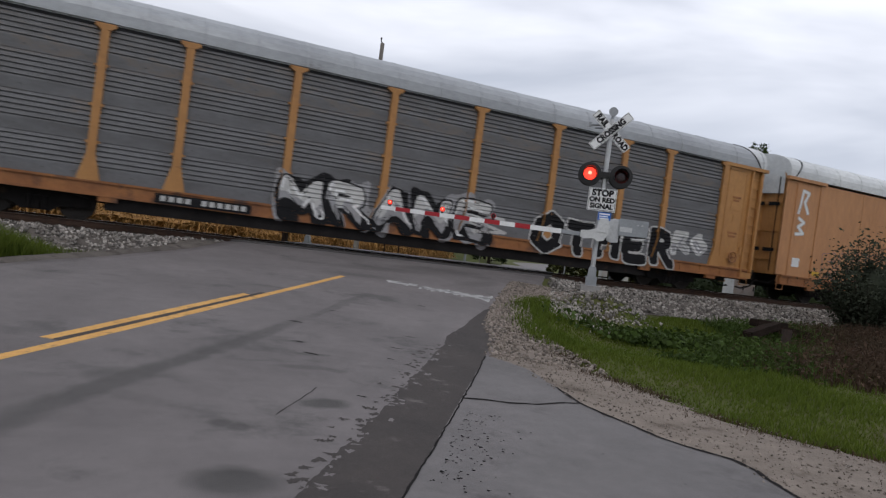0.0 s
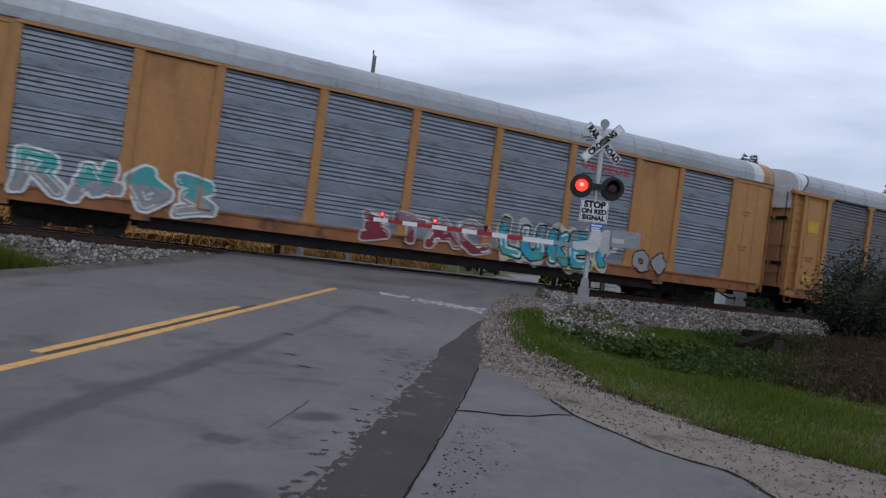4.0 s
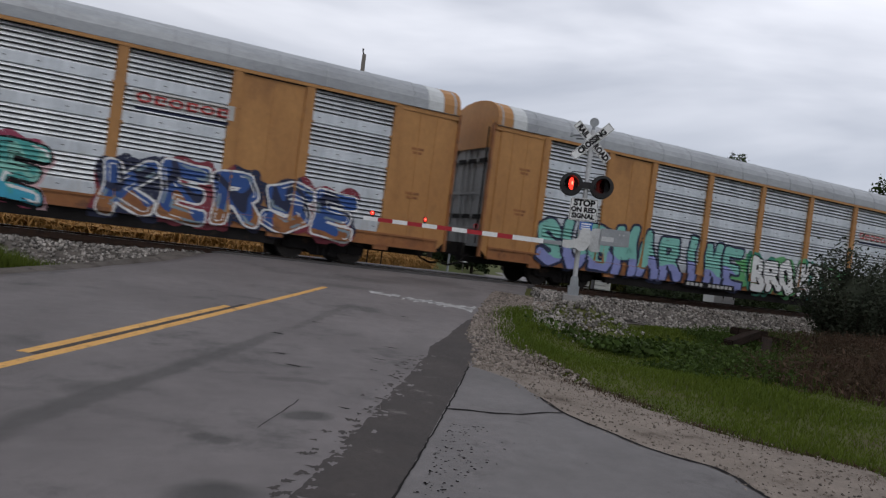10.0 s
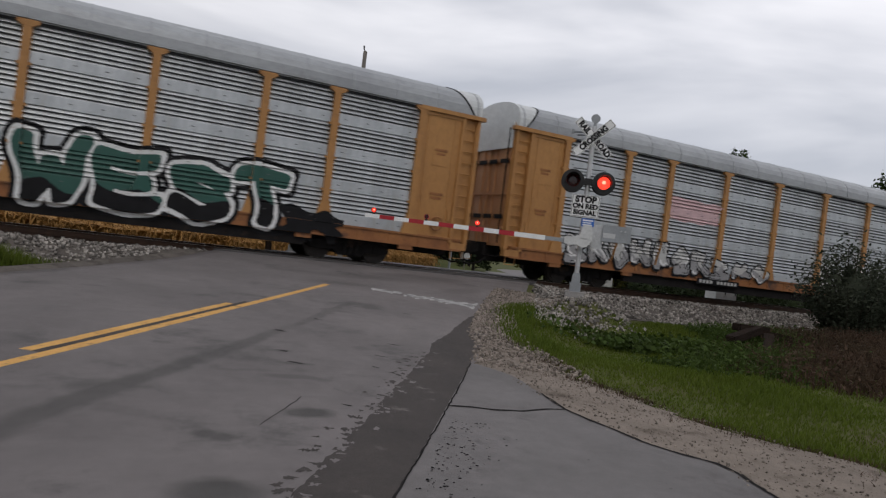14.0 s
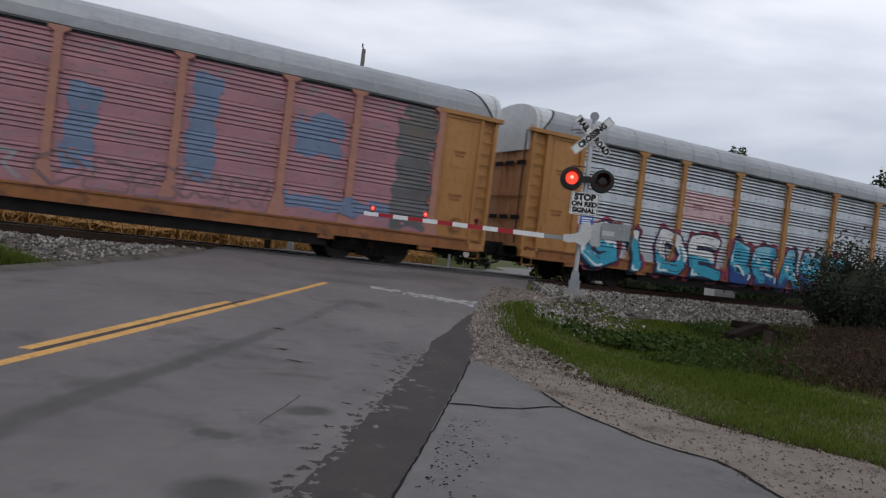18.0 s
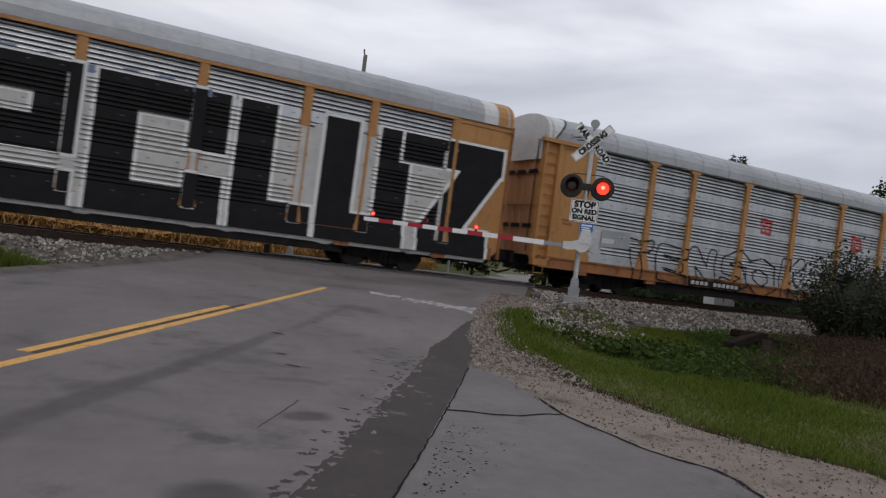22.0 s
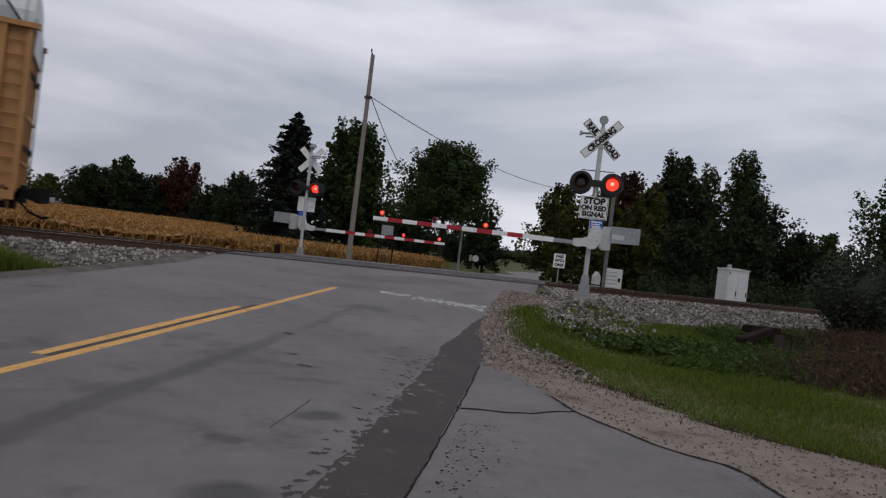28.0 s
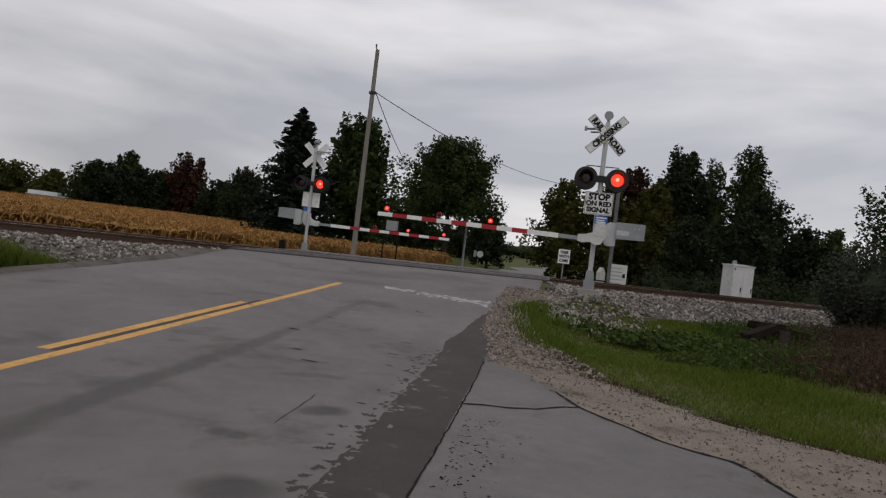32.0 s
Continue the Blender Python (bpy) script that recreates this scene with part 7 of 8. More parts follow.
def crossing_signal(name_label, at, arm_len, arm_drop):
    s = thing("crossing_signal", at, name_label, "crossing signal", "signals at the crossing")
    g = Geo().tube([(0, 0, 0.3), (0, 0, 4.08)], 0.062, 14)
    part("mast", g, M["alu"], s, "grey aluminium mast")
    g = Geo().prism([(-0.135, -0.16), (-0.135, 0.02), (-0.105, 0.05), (-0.095, 0.26), (-0.07, 0.34), (0.07, 0.34), (0.095, 0.26), (0.105, 0.05), (0.135, 0.02), (0.135, -0.16)], -0.11, 0.11)
    part("base", g, M["alu_dull"], s, "bolted cast junction base")
    part("foundation", Geo().prism([(-0.26, -0.7), (-0.24, -0.14), (0.24, -0.14), (0.26, -0.7)], -0.24, 0.24), M["concrete"], s)
    for x in (-0.15, 0.15):
        for y in (-0.13, 0.13):
            part("bolt", Geo().tube([(x * 0.85, y * 0.85, 0.02), (x * 0.85, y * 0.85, 0.09)], 0.018, 6), M["alu_dull"], s)
    bell = Geo().tube([(0, 0, 4.05), (0, 0, 4.18)], 0.04, 8)
    bell.tube([(0, 0.09, 4.27), (0, 0.04, 4.27), (0, -0.01, 4.27), (0, -0.05, 4.27)], [0.04, 0.085, 0.11, 0.115], 18)
    part("bell", bell, M["alu_dull"], s, "round warning bell")
    arm = Geo().tube([(0.02, 0.0, 3.93), (-0.52, 0.05, 3.91)], 0.028, 8).tube([(0.02, 0.05, 3.86), (-0.40, 0.10, 3.84)], 0.022, 8).box(-0.56, -0.50, -0.02, 0.08, 3.86, 3.96)
    part("side_bracket", arm, M["alu_dull"], s)
    blade(s, (("RAIL", -0.35), ("ROAD", 0.35)), -45, -0.085)
    blade(s, (("CROSSING", 0.0),), 45, -0.100)
    bar = Geo().tube([(-0.42, 0.0, 2.66), (0.42, 0.0, 2.66)], 0.03, 8).box(-0.10, 0.10, -0.10, 0.10, 2.58, 2.74)
    bar.tube([(-0.40, 0.0, 2.66), (-0.40, 0.0, 2.98), (0.40, 0.0, 2.98), (0.40, 0.0, 2.66)], 0.014, 6)
    part("cross_arm", bar, M["lamp_black"], s)
    for x, first in ((-0.385, True), (0.385, False)):
        lamp_head(s, pose(x, -0.17, 2.65), first)
    for x, first in ((0.385, True), (-0.385, False)):
        lamp_head(s, pose(x, 0.17, 2.65, 0, 0, 180), first)
    board = part("sign_board", Geo().box(-0.35, 0.35, -0.11, -0.095, 1.75, 2.32), M["sign_white"], s, "white sign with black words")
    edge = Geo()
    for x0, x1, z0, z1 in ((-0.335, 0.335, 2.295, 2.305), (-0.335, 0.335, 1.765, 1.775), (-0.335, -0.325, 1.765, 2.305), (0.325, 0.335, 1.765, 2.305)):
        edge.box(x0, x1, -0.113, -0.11, z0, z1)
    part("border", edge, M["black"], board)
    for text, z, size in (("STOP", 2.195, 0.215), ("ON RED", 2.025, 0.165), ("SIGNAL", 1.865, 0.165)):
        letters(text, size, M["black"], board, pose(0, -0.114, z), stretch=1.02, depth=0.002)
    small = part("notice", Geo().box(-0.05, 0.27, -0.105, -0.092, 1.53, 1.73), M["sign_blue"], s, "small blue notice with pale bars")
    part("marks", Geo().box(-0.02, 0.24, -0.108, -0.105, 1.665, 1.70).box(-0.02, 0.20, -0.108, -0.105, 1.61, 1.635).box(-0.02, 0.22, -0.108, -0.105, 1.56, 1.585), M["sign_white"], small)
    # gate machine
    g = Geo().prism([(-0.10, 1.05), (-0.30, 1.02), (-0.42, 1.05), (-0.42, 1.22), (-0.22, 1.24), (-0.06, 1.30), (0.02, 1.56), (0.22, 1.56), (0.26, 1.20), (0.16, 1.02), (0.02, 0.98)], -0.24, -0.07)
    g.box(-0.02, 0.20, -0.255, -0.24, 1.22, 1.5)
    part("gate_machine", g, M["cabinet"], s, "white cast gate machine")
    g = Geo().prism([(0.24, 1.05), (0.24, 1.55), (0.34, 1.60), (0.52, 1.60), (0.52, 1.02), (0.34, 1.00)], -0.10, 0.14)
    part("machine_housing", g, M["alu"], s)
    g = Geo().prism([(0.50, 1.20), (0.50, 1.62), (1.20, 1.62), (1.20, 1.22)], -0.20, -0.14).prism([(0.50, 1.20), (0.50, 1.60), (1.16, 1.60), (1.16, 1.22)], 0.10, 0.16)
    part("counterweight", g, M["alu_dull"], s, "grey steel counterweight plates")
    part("counterweight_slot", Geo().box(0.52, 0.82, -0.206, -0.20, 1.30, 1.42), M["alu"], s)
    for x in (0.95, 1.05):
        part("bolt", Geo().tube([(x, -0.22, 1.50), (x, -0.20, 1.50)], 0.022, 6), M["alu"], s)
    # striped arm
    tilt = pose(-0.40, -0.16, 1.12, 0, arm_drop, 0)
    rod = part("gate_arm", Geo().box(-0.55, 0.05, -0.025, 0.025, -0.05, 0.05), M["alu_dull"], s, "red and white striped arm with small lamps", tilt)
    n = int(arm_len / 0.405)
    for i in range(n):
        x = -arm_len + i * (arm_len - 0.5) / n
        x1 = x + (arm_len - 0.5) / n
        h = 0.050 + 0.012 * (i / n)
        part("stripe", Geo().box(x, x1, -0.028, 0.028, -h, h), M["reflector_red" if (i % 2 == 1 and i < n - 2) else "sign_white"], rod)
    for x, kind in ((-arm_len + 0.22, "steady"), (-arm_len + 1.62, "first"), (-arm_len + 2.95, "second")):
        g = Geo().box(x - 0.03, x + 0.03, -0.03, 0.03, 0.05, 0.10)
        lamp = part("arm_lamp", g, M["lamp_black"], rod)
        body = Geo()
        ring(body, 0.055, 0.068, -0.03, 14, 0, 0.06)
        ob = part("lamp_ring", body, M["reflector_red"], lamp, "", pose(x, 0, 0.155))
        lens = part("lens", lens_mesh(0.054), None, lamp, "small red lens")
        rest = pose(x, 0, 0.155)
        if kind == "steady":
            lens.matrix_basis = rest
            back = part("lens", lens_mesh(0.054), None, lamp, "small red lens", pose(x, 0.016, 0.155, 0, 0, 180))
        else:
            BLINK.append((lens, rest, kind == "first"))
    return s


ROAD_YAW = -math.degrees(math.atan2(ROAD_U[0], ROAD_U[1]))
crossing_signal("grey crossing signal with crossbuck, red flashers and lowered gate", pose(*MAST, 0.18, 0, 0, ROAD_YAW), 5.2, 0.4)
crossing_signal("grey crossing signal beyond the track with lowered gate", pose(*FAR_MAST, -0.20, 0, 0, ROAD_YAW + 180), 5.2, 0.0)

# ---- other furniture of the place ----
def land(x, y):
    return float(land_z(x, y))


pole = thing("utility_pole", pose(10.82, 10.22, land(10.82, 10.22)), "weathered wooden utility pole with two cables", "utility pole")
part("pole", Geo().tube([(0, 0, -0.4), (0.01, 0, 4), (0.02, 0, 9.06 - land(10.82, 10.22))], [0.125, 0.11, 0.09], 12), M["pole_wood"], pole)
top = 9.06 - land(10.82, 10.22)
part("insulator_pin", Geo().tube([(0.02, 0, top - 0.02), (-0.06, 0, top + 0.10), (-0.06, 0, top + 0.24)], [0.03, 0.03, 0.045], 8), M["cable"], pole)
part("cable_clamp", Geo().box(-0.11, 0.15, -0.13, 0.13, top - 2.0, top - 1.88), M["cable"], pole)
slim = thing("utility_pole", pose(*along(72.0, -5.9), land(*along(72.0, -5.9))), "slim pale utility pole beside the road", "utility pole")
part("pole", Geo().tube([(0, 0, -0.3), (0, 0, 8.7)], [0.15, 0.11], 10), M["alu_dull"], slim)
part("lamp_bracket", Geo().box(-0.15, 0.15, -0.12, 0.12, 5.6, 6.1), M["alu_dull"], slim)


def cable(name_label, a, b, sag, r=0.02):
    a, b = Vector(a), Vector(b)
    pts = [tuple(a.lerp(b, i / 20) - Vector((0, 0, sag * 4 * (i / 20) * (1 - i / 20)))) for i in range(21)]
    ob = part("overhead_cable", Geo().tube(pts, r, 5), M["cable"])
    tagged(ob, name_label, "cable")


cable("thin black overhead cable from the wooden pole", (10.97, 10.16, 7.15), (36.5, 31.0, 7.0), 0.7)
cable("thin black overhead cable down to the far trees", (10.97, 10.16, 7.15), (18.6, 23.6, 5.4), 0.25)

CAB = (28.78, 4.72)
cab = thing("equipment_cabinet", pose(*CAB, land(*CAB), 0, 0, -14), "white metal equipment cabinet beside the track", "cabinet")
hz = 1.36 - land(*CAB)
part("body", Geo().box(-0.57, 0.57, -0.45, 0.45, 0.05, hz), M["cabinet"], cab)
part("roof", Geo().prism([(-0.61, hz), (-0.61, hz + 0.05), (0, hz + 0.09), (0.61, hz + 0.05), (0.61, hz)], -0.50, 0.50), M["cabinet"], cab)
for x in (-0.28, 0.28):
    door = part("door", Geo().box(x - 0.26, x + 0.26, -0.47, -0.452, 0.2, hz - 0.1), M["cabinet"], cab)
    part("handle", Geo().box(x + (0.18 if x < 0 else 0.18), x + (0.23 if x < 0 else 0.23), -0.495, -0.47, hz * 0.42, hz * 0.52), M["black"], door, "black handle")
part("vent", Geo().tube([(-0.25, 0, hz + 0.08), (-0.25, 0, hz + 0.26)], [0.12, 0.09], 10), M["alu_dull"], cab)
part("latch", Geo().box(-0.52, -0.45, -0.485, -0.45, hz - 0.2, hz - 0.12), M["black"], cab)
part("plinth", Geo().box(-0.66, 0.66, -0.50, 0.50, -0.3, 0.05), M["concrete"], cab)

POST2 = (21.18, 5.08)
post2 = thing("sign_post", pose(*POST2, land(*POST2), 0, 0, -30), "plain grey metal post behind the track", "post")
part("post", Geo().tube([(0, 0, -0.3), (0, 0, 4.1 - land(*POST2))], 0.085, 10), M["galv_dark"], post2)

WB = (24.12, 8.1)
wbox = thing("meter_box", pose(*WB, land(*WB), 0, 0, -25), "white louvred metal box on legs", "utility box")
part("body", Geo().box(-0.45, 0.45, -0.2, 0.2, 0.75, 1.85), M["cabinet"], wbox)
for i in range(5):
    part("louvre", Geo().box(-0.38, 0.2, -0.215, -0.2, 0.88 + i * 0.19, 0.92 + i * 0.19), M["alu_dull"], wbox)
part("lock", Geo().box(0.24, 0.36, -0.23, -0.2, 1.2, 1.4), M["black"], wbox)
for x in (-0.38, 0.38):
    part("leg", Geo().box(x - 0.03, x + 0.03, -0.03, 0.03, -0.2, 0.75), M["alu_dull"], wbox)
WB2 = (23.2, 8.2)
pede = thing("cable_pedestal", pose(*WB2, land(*WB2)), "pale cable pedestal beside the track", "pedestal")
part("body", Geo().prism([(-0.16, -0.1), (-0.16, 1.35), (0, 1.6), (0.16, 1.35), (0.16, -0.1)], -0.15, 0.15), M["dull_white"], pede)
part("band", Geo().box(-0.17, 0.17, -0.16, 0.16, 0.9, 0.96), M["black"], pede)

PW = (24.59, 13.47)
pw = thing("road_sign", pose(*PW, land(*PW), 0, 0, ROAD_YAW), "white pass with care road sign on a post", "road sign")
pz = 0.82 - land(*PW)
part("post", Geo().box(-0.03, 0.03, 0.0, 0.05, -0.3, pz + 0.35), M["alu_dull"], pw)
plate = part("plate", Geo().box(-0.33, 0.33, -0.015, 0.0, pz - 0.40, pz + 0.40), M["sign_white"], pw)
for text, z in (("PASS", 0.24), ("WITH", 0.0), ("CARE", -0.24)):
    letters(text, 0.23, M["black"], plate, pose(0, -0.018, pz + z), stretch=0.9, depth=0.002)
NS = along(78.0, -4.7)
ns = thing("number_sign", pose(*NS, -1.69, 0, 0, ROAD_YAW), "dark post with pale marks beside the road", "sign")
part("post", Geo().box(-0.05, 0.05, 0, 0.08, -1.2, 2.0), M["pole_wood"], ns)
part("plate", Geo().box(-0.7, 0.7, -0.03, 0.0, 1.0, 2.2), M["black"], ns)
part("mark", Geo().box(-0.6, -0.25, -0.04, -0.03, 1.2, 2.0), M["dull_white"], ns)
part("mark", Geo().tube([(0.22, -0.06, 1.6), (0.22, -0.03, 1.6)], 0.42, 16), M["sign_white"], ns)
UB = along(30.0, -5.6)
ub = thing("junction_box", pose(*UB, land(*UB), 0, 0, ROAD_YAW), "grey roadside junction box on two posts", "utility box")
uz = 1.55 - land(*UB)
part("body", Geo().box(-0.30, 0.36, -0.2, 0.2, uz - 0.40, uz + 0.20), M["alu_dull"], ub)
for x in (-0.42, 0.48):
    part("post", Geo().box(x - 0.035, x + 0.035, -0.035, 0.035, -0.3, uz + 0.25), M["timber"], ub)
ST = (7.0, 7.9)
stump = thing("bollard", pose(*ST, land(*ST)), "dark weathered stump beside the corn", "stump")
part("trunk", Geo().tube([(0, 0, -0.2), (0.02, 0, 0.5), (0, 0.02, 0.95)], [0.16, 0.14, 0.12], 9), M["timber"], stump)

# old ties thrown down in the weeds
for i, (x, y, dz, yaw, pitch, ln) in enumerate(((15.0, -8.6, 0.34, 18, -9, 1.6), (15.7, -8.2, 0.48, 8, 2, 1.3), (15.4, -9.0, 0.18, 40, -14, 1.3), (16.3, -8.4, 0.36, -12, 6, 1.1))):
    g = Geo().box(-ln / 2, ln / 2, -0.12, 0.12, -0.09, 0.09).box(-ln / 2 - 0.05, -ln / 2, -0.08, 0.10, -0.06, 0.07).box(ln / 2, ln / 2 + 0.04, -0.10, 0.06, -0.08, 0.05)
    ob = part("old_tie", g, M["timber"], None, "", pose(x, y, land(x, y) + dz, 0, pitch, yaw))
    tagged(ob, "dark rotten railway tie dumped among the weeds", "timber", "dumped ties")

SH = (-10.3, 195.6)
shed = thing("farm_shed", pose(*SH, land(*SH) - 0.3, 0, 0, 12), "low pale farm shed far behind the corn", "shed")
part("wall", Geo().box(-4.4, 4.4, -4, 4, 0, 2.3), M["dull_white"], shed)
part("roof", Geo().prism([(-4.7, 2.2), (-4.7, 2.35), (4.7, 2.35), (4.7, 2.2)], -4.4, 4.4).prism([(-4.7, 2.35), (4.7, 2.35), (4.7, 3.3), (-4.7, 3.3)], -0.3, 0.3), M["roof_pale"], shed)


# ---- plants ----
def leaf_quads(points, size, r, droop=0.3, long=1.0):
    """A crooked four-sided leaf cluster at each point."""
    n = len(points)
    a = r.normal(size=(n, 3))
    a[:, 2] *= 0.6
    a /= np.linalg.norm(a, axis=1)[:, None]
    b = r.normal(size=(n, 3))
    b -= a * (a * b).sum(1)[:, None]
    b /= np.linalg.norm(b, axis=1)[:, None]
    s = (size * r.uniform(0.5, 1.4, n))[:, None]
    bend = np.cross(a, b) * s * r.uniform(-0.35, 0.35, (n, 1))
    q = np.stack([points - a * s * 0.5 * long, points + b * s * 0.42 + bend, points + a * s * 0.55 * long, points - b * s * 0.42 + bend * 0.6], 1)
    f = np.arange(n * 4).reshape(n, 4)
    return q.reshape(-1, 3), f


def lump(center, radii, r, n=10):
    """A rough ball, for the unlit inside of a crown."""
    u = np.linspace(0, math.pi, n // 2 + 2)
    w = np.linspace(0, 2 * math.pi, n + 1)[:-1]
    U, W = np.meshgrid(u, w, indexing="ij")
    k = 1 + r.uniform(-0.18, 0.12, U.shape)
    k[0], k[-1] = 1, 1
    v = np.stack([np.sin(U) * np.cos(W), np.sin(U) * np.sin(W), np.cos(U)], -1) * k[..., None] * np.array(radii) + np.array(center)
    m = len(w)
    f = []
    for i in range(len(u) - 1):
        for j in range(m):
            f.append((i * m + j, (i + 1) * m + j, (i + 1) * m + (j + 1) % m, i * m + (j + 1) % m))
    return v.reshape(-1, 3), np.array(f)


def joined(bits):
    v, f, n = [], [], 0
    for a, b in bits:
        v.append(a)
        f.append(b + n)
        n += len(a)
    return np.concatenate(v), np.concatenate(f)


def tree(x, y, top, width, mat, seed, label, bare=0.18, clumps=26, leaves=5200, leaf=0.30, shape="round", core=0.62, name="tree", category="tree", gaps=0.0):
    r = np.random.RandomState(seed)
    z0 = land(x, y)
    h = top - z0
    t = thing(name, pose(x, y, z0, 0, 0, r.uniform(0, 360)), label, category, "trees round the crossing" if name == "tree" else "")
    g = Geo()
    lean = r.uniform(-0.03, 0.03, 2) * h
    g.tube([(0, 0, -0.4), (lean[0] * 0.3, lean[1] * 0.3, h * 0.3), (lean[0], lean[1], h * 0.75)], [0.035 * h ** 0.8 + 0.06, 0.028 * h ** 0.8 + 0.04, 0.03], 9)
    bits = []
    if shape == "cone":
        levels = 26
        for i in range(levels):
            u = i / (levels - 1)
            z = h * (bare + (0.985 - bare) * u)
            reach = 0.5 * width * (1 - u) ** 0.62 * (0.86 + 0.14 * math.cos(i * 2.2)) + 0.10
            for j in range(9):
                a = j * 0.698 + i * 1.1 + r.uniform(-0.25, 0.25)
                ln = reach * r.uniform(0.45, 1.25)
                root = np.array([0.0, 0.0, z])
                tip = np.array([math.cos(a) * ln, math.sin(a) * ln, z - 0.20 * ln + r.uniform(-0.1, 0.2)])
                mid = (root + tip) / 2 - np.array([0, 0, 0.14 * ln])
                if ln > 1.2 and j % 3 == 0:
                    g.tube([tuple(root), tuple(mid), tuple(tip)], [0.05, 0.03, 0.01], 5)
                k = int(leaves / (levels * 9) * (0.5 + reach / width * 2))
                q = r.uniform(0.15, 1.0, k) ** 0.8
                line = (1 - q)[:, None] ** 2 * root + (2 * q * (1 - q))[:, None] * mid + (q ** 2)[:, None] * tip
                bits.append(leaf_quads(line + r.normal(size=(k, 3)) * np.array((0.17, 0.17, 0.11)) * (0.4 + ln * 0.35), leaf, r, long=1.7))
        for k in range(6):
            bits.append(lump((0, 0, h * (bare + 0.06 + k * 0.14)), (width * 0.15 * (1 - k * 0.16), width * 0.15 * (1 - k * 0.16), h * 0.11), r, 10))
    else:
        heart = np.array([0, 0, h * (bare + (1 - bare) * 0.30)])
        count = int(clumps * 1.9)
        per = int(leaves * 1.6) // count
        for i in range(count):
            u = (i + 0.5) / count
            a = i * 2.399 + r.uniform(-0.4, 0.4)
            zz = bare + (1 - bare) * (0.06 + 0.86 * u)
            mid = (zz - bare) / (1 - bare)
            env = math.sqrt(max(0.05, 1 - (2 * mid - (0.75 if shape == "round" else 0.85)) ** 2 * (0.95 if mid > 0.4 else 0.7)))
            if shape == "taper":
                env = (0.55 + 1.4 * mid if mid < 0.32 else 1.0 - 0.85 * ((mid - 0.32) / 0.68) ** 1.5)
            rad = 0.5 * width * env * r.uniform(0.30, 0.90)
            c = np.array([math.cos(a) * rad, math.sin(a) * rad, h * zz])
            k = width * r.uniform(0.10, 0.17) * (0.75 + 0.4 * env)
            c[2] = min(c[2], h - k * 1.1)
            way = c - heart
            way = way / (np.linalg.norm(way) + 1e-6) + np.array([0, 0, 0.35])
            way /= np.linalg.norm(way)
            q = r.uniform(-1.0, 1.1, per)
            off = np.clip(r.normal(size=(per, 3)), -1.5, 1.5) * k * 0.42 * (1.05 - 0.45 * np.abs(q))[:, None]
            bits.append(leaf_quads(c + way * (q * k)[:, None] + off, leaf * 0.85, r))
            if i % 4 == 0:
                base_z = max(h * bare * 0.9, c[2] - 0.35 * np.hypot(c[0], c[1]) - 0.3)
                g.tube([(lean[0] * base_z / h, lean[1] * base_z / h, base_z), tuple(c * 0.6 + np.array([0, 0, base_z * 0.4])), tuple(c)], [0.05 + 0.008 * h, 0.04, 0.015], 6)
        if core > 0:
            bits.append(lump((0, 0, h * (bare + (1 - bare) * 0.45)), (width * 0.22, width * 0.22, h * (1 - bare) * 0.30), r, 12))
            inner = np.clip(r.normal(size=(leaves // 4, 3)), -1.6, 1.6) * np.array((width * 0.17, width * 0.17, h * (1 - bare) * 0.20)) + np.array((0, 0, h * (bare + (1 - bare) * 0.45)))
            bits.append(leaf_quads(inner, leaf * 1.6, r))
    part("trunk", g, M["bark"], t)
    v, f = joined(bits)
    part("crown", big_mesh("crown", v, f, M[mat]), None, t)
    return t


GREEN, DEEP = "broad green tree behind the crossing", "dark leafy tree beyond the track"
tree(17.3, 48.3, 11.9, 10.4, "needle", 1, "tall dark spruce with drooping boughs behind the corn", 0.04, 90, 17000, 0.30, "cone", 0.40)
tree(24.2, 50.5, 12.6, 9.6, "leaf", 2, GREEN, 0.08, 40, 9500, 0.40, "taper", 0.5)
tree(38.2, 57.0, 13.0, 12.2, "leaf", 3, "round green tree with a full crown beside the road", 0.34, 44, 15000, 0.34, "round", 0.6)
tree(54.1, 74.7, 6.6, 6.5, "leaf_dark", 4, DEEP, 0.05, 20, 3000, 0.4)
tree(43.5, 80.0, 8.6, 8.0, "leaf_dark", 5, DEEP, 0.05, 20, 3000, 0.4)
tree(36.0, 78.0, 7.0, 8.0, "leaf_dark", 55, DEEP, 0.02, 20, 3000, 0.4)
tree(58.5, 84.0, 6.0, 6.5, "leaf_dark", 63, DEEP, 0.0, 18, 2600, 0.45)
tree(62.0, 100.0, 4.4, 10.0, "leaf_dark", 64, DEEP, 0.0, 18, 2600, 0.5)
tree(51.0, 95.0, 4.6, 11.0, "leaf_dark", 65, DEEP, 0.0, 18, 2600, 0.5)
tree(77.0, 118.0, 6.0, 5.0, "leaf_dark", 6, DEEP, 0.05, 18, 2400, 0.5)
tree(33.4, 26.3, 6.9, 5.4, "leaf_olive", 7, "olive green tree leaning over the road", 0.04, 26, 5200, 0.26)
tree(36.6, 25.2, 7.0, 5.2, "leaf_olive", 8, "olive green tree beyond the track", 0.02, 24, 5200, 0.26)
tree(40.6, 27.4, 9.2, 6.0, "leaf_red", 9, "tree with reddening leaves beyond the track", 0.03, 28, 5600, 0.28)
tree(39.2, 23.2, 7.6, 4.6, "leaf_olive", 10, "yellowing tree beyond the track", 0.02, 22, 4200, 0.26)
tree(44.6, 25.8, 11.2, 6.8, "leaf_dark", 11, DEEP, 0.03, 34, 7600, 0.30, "tall")
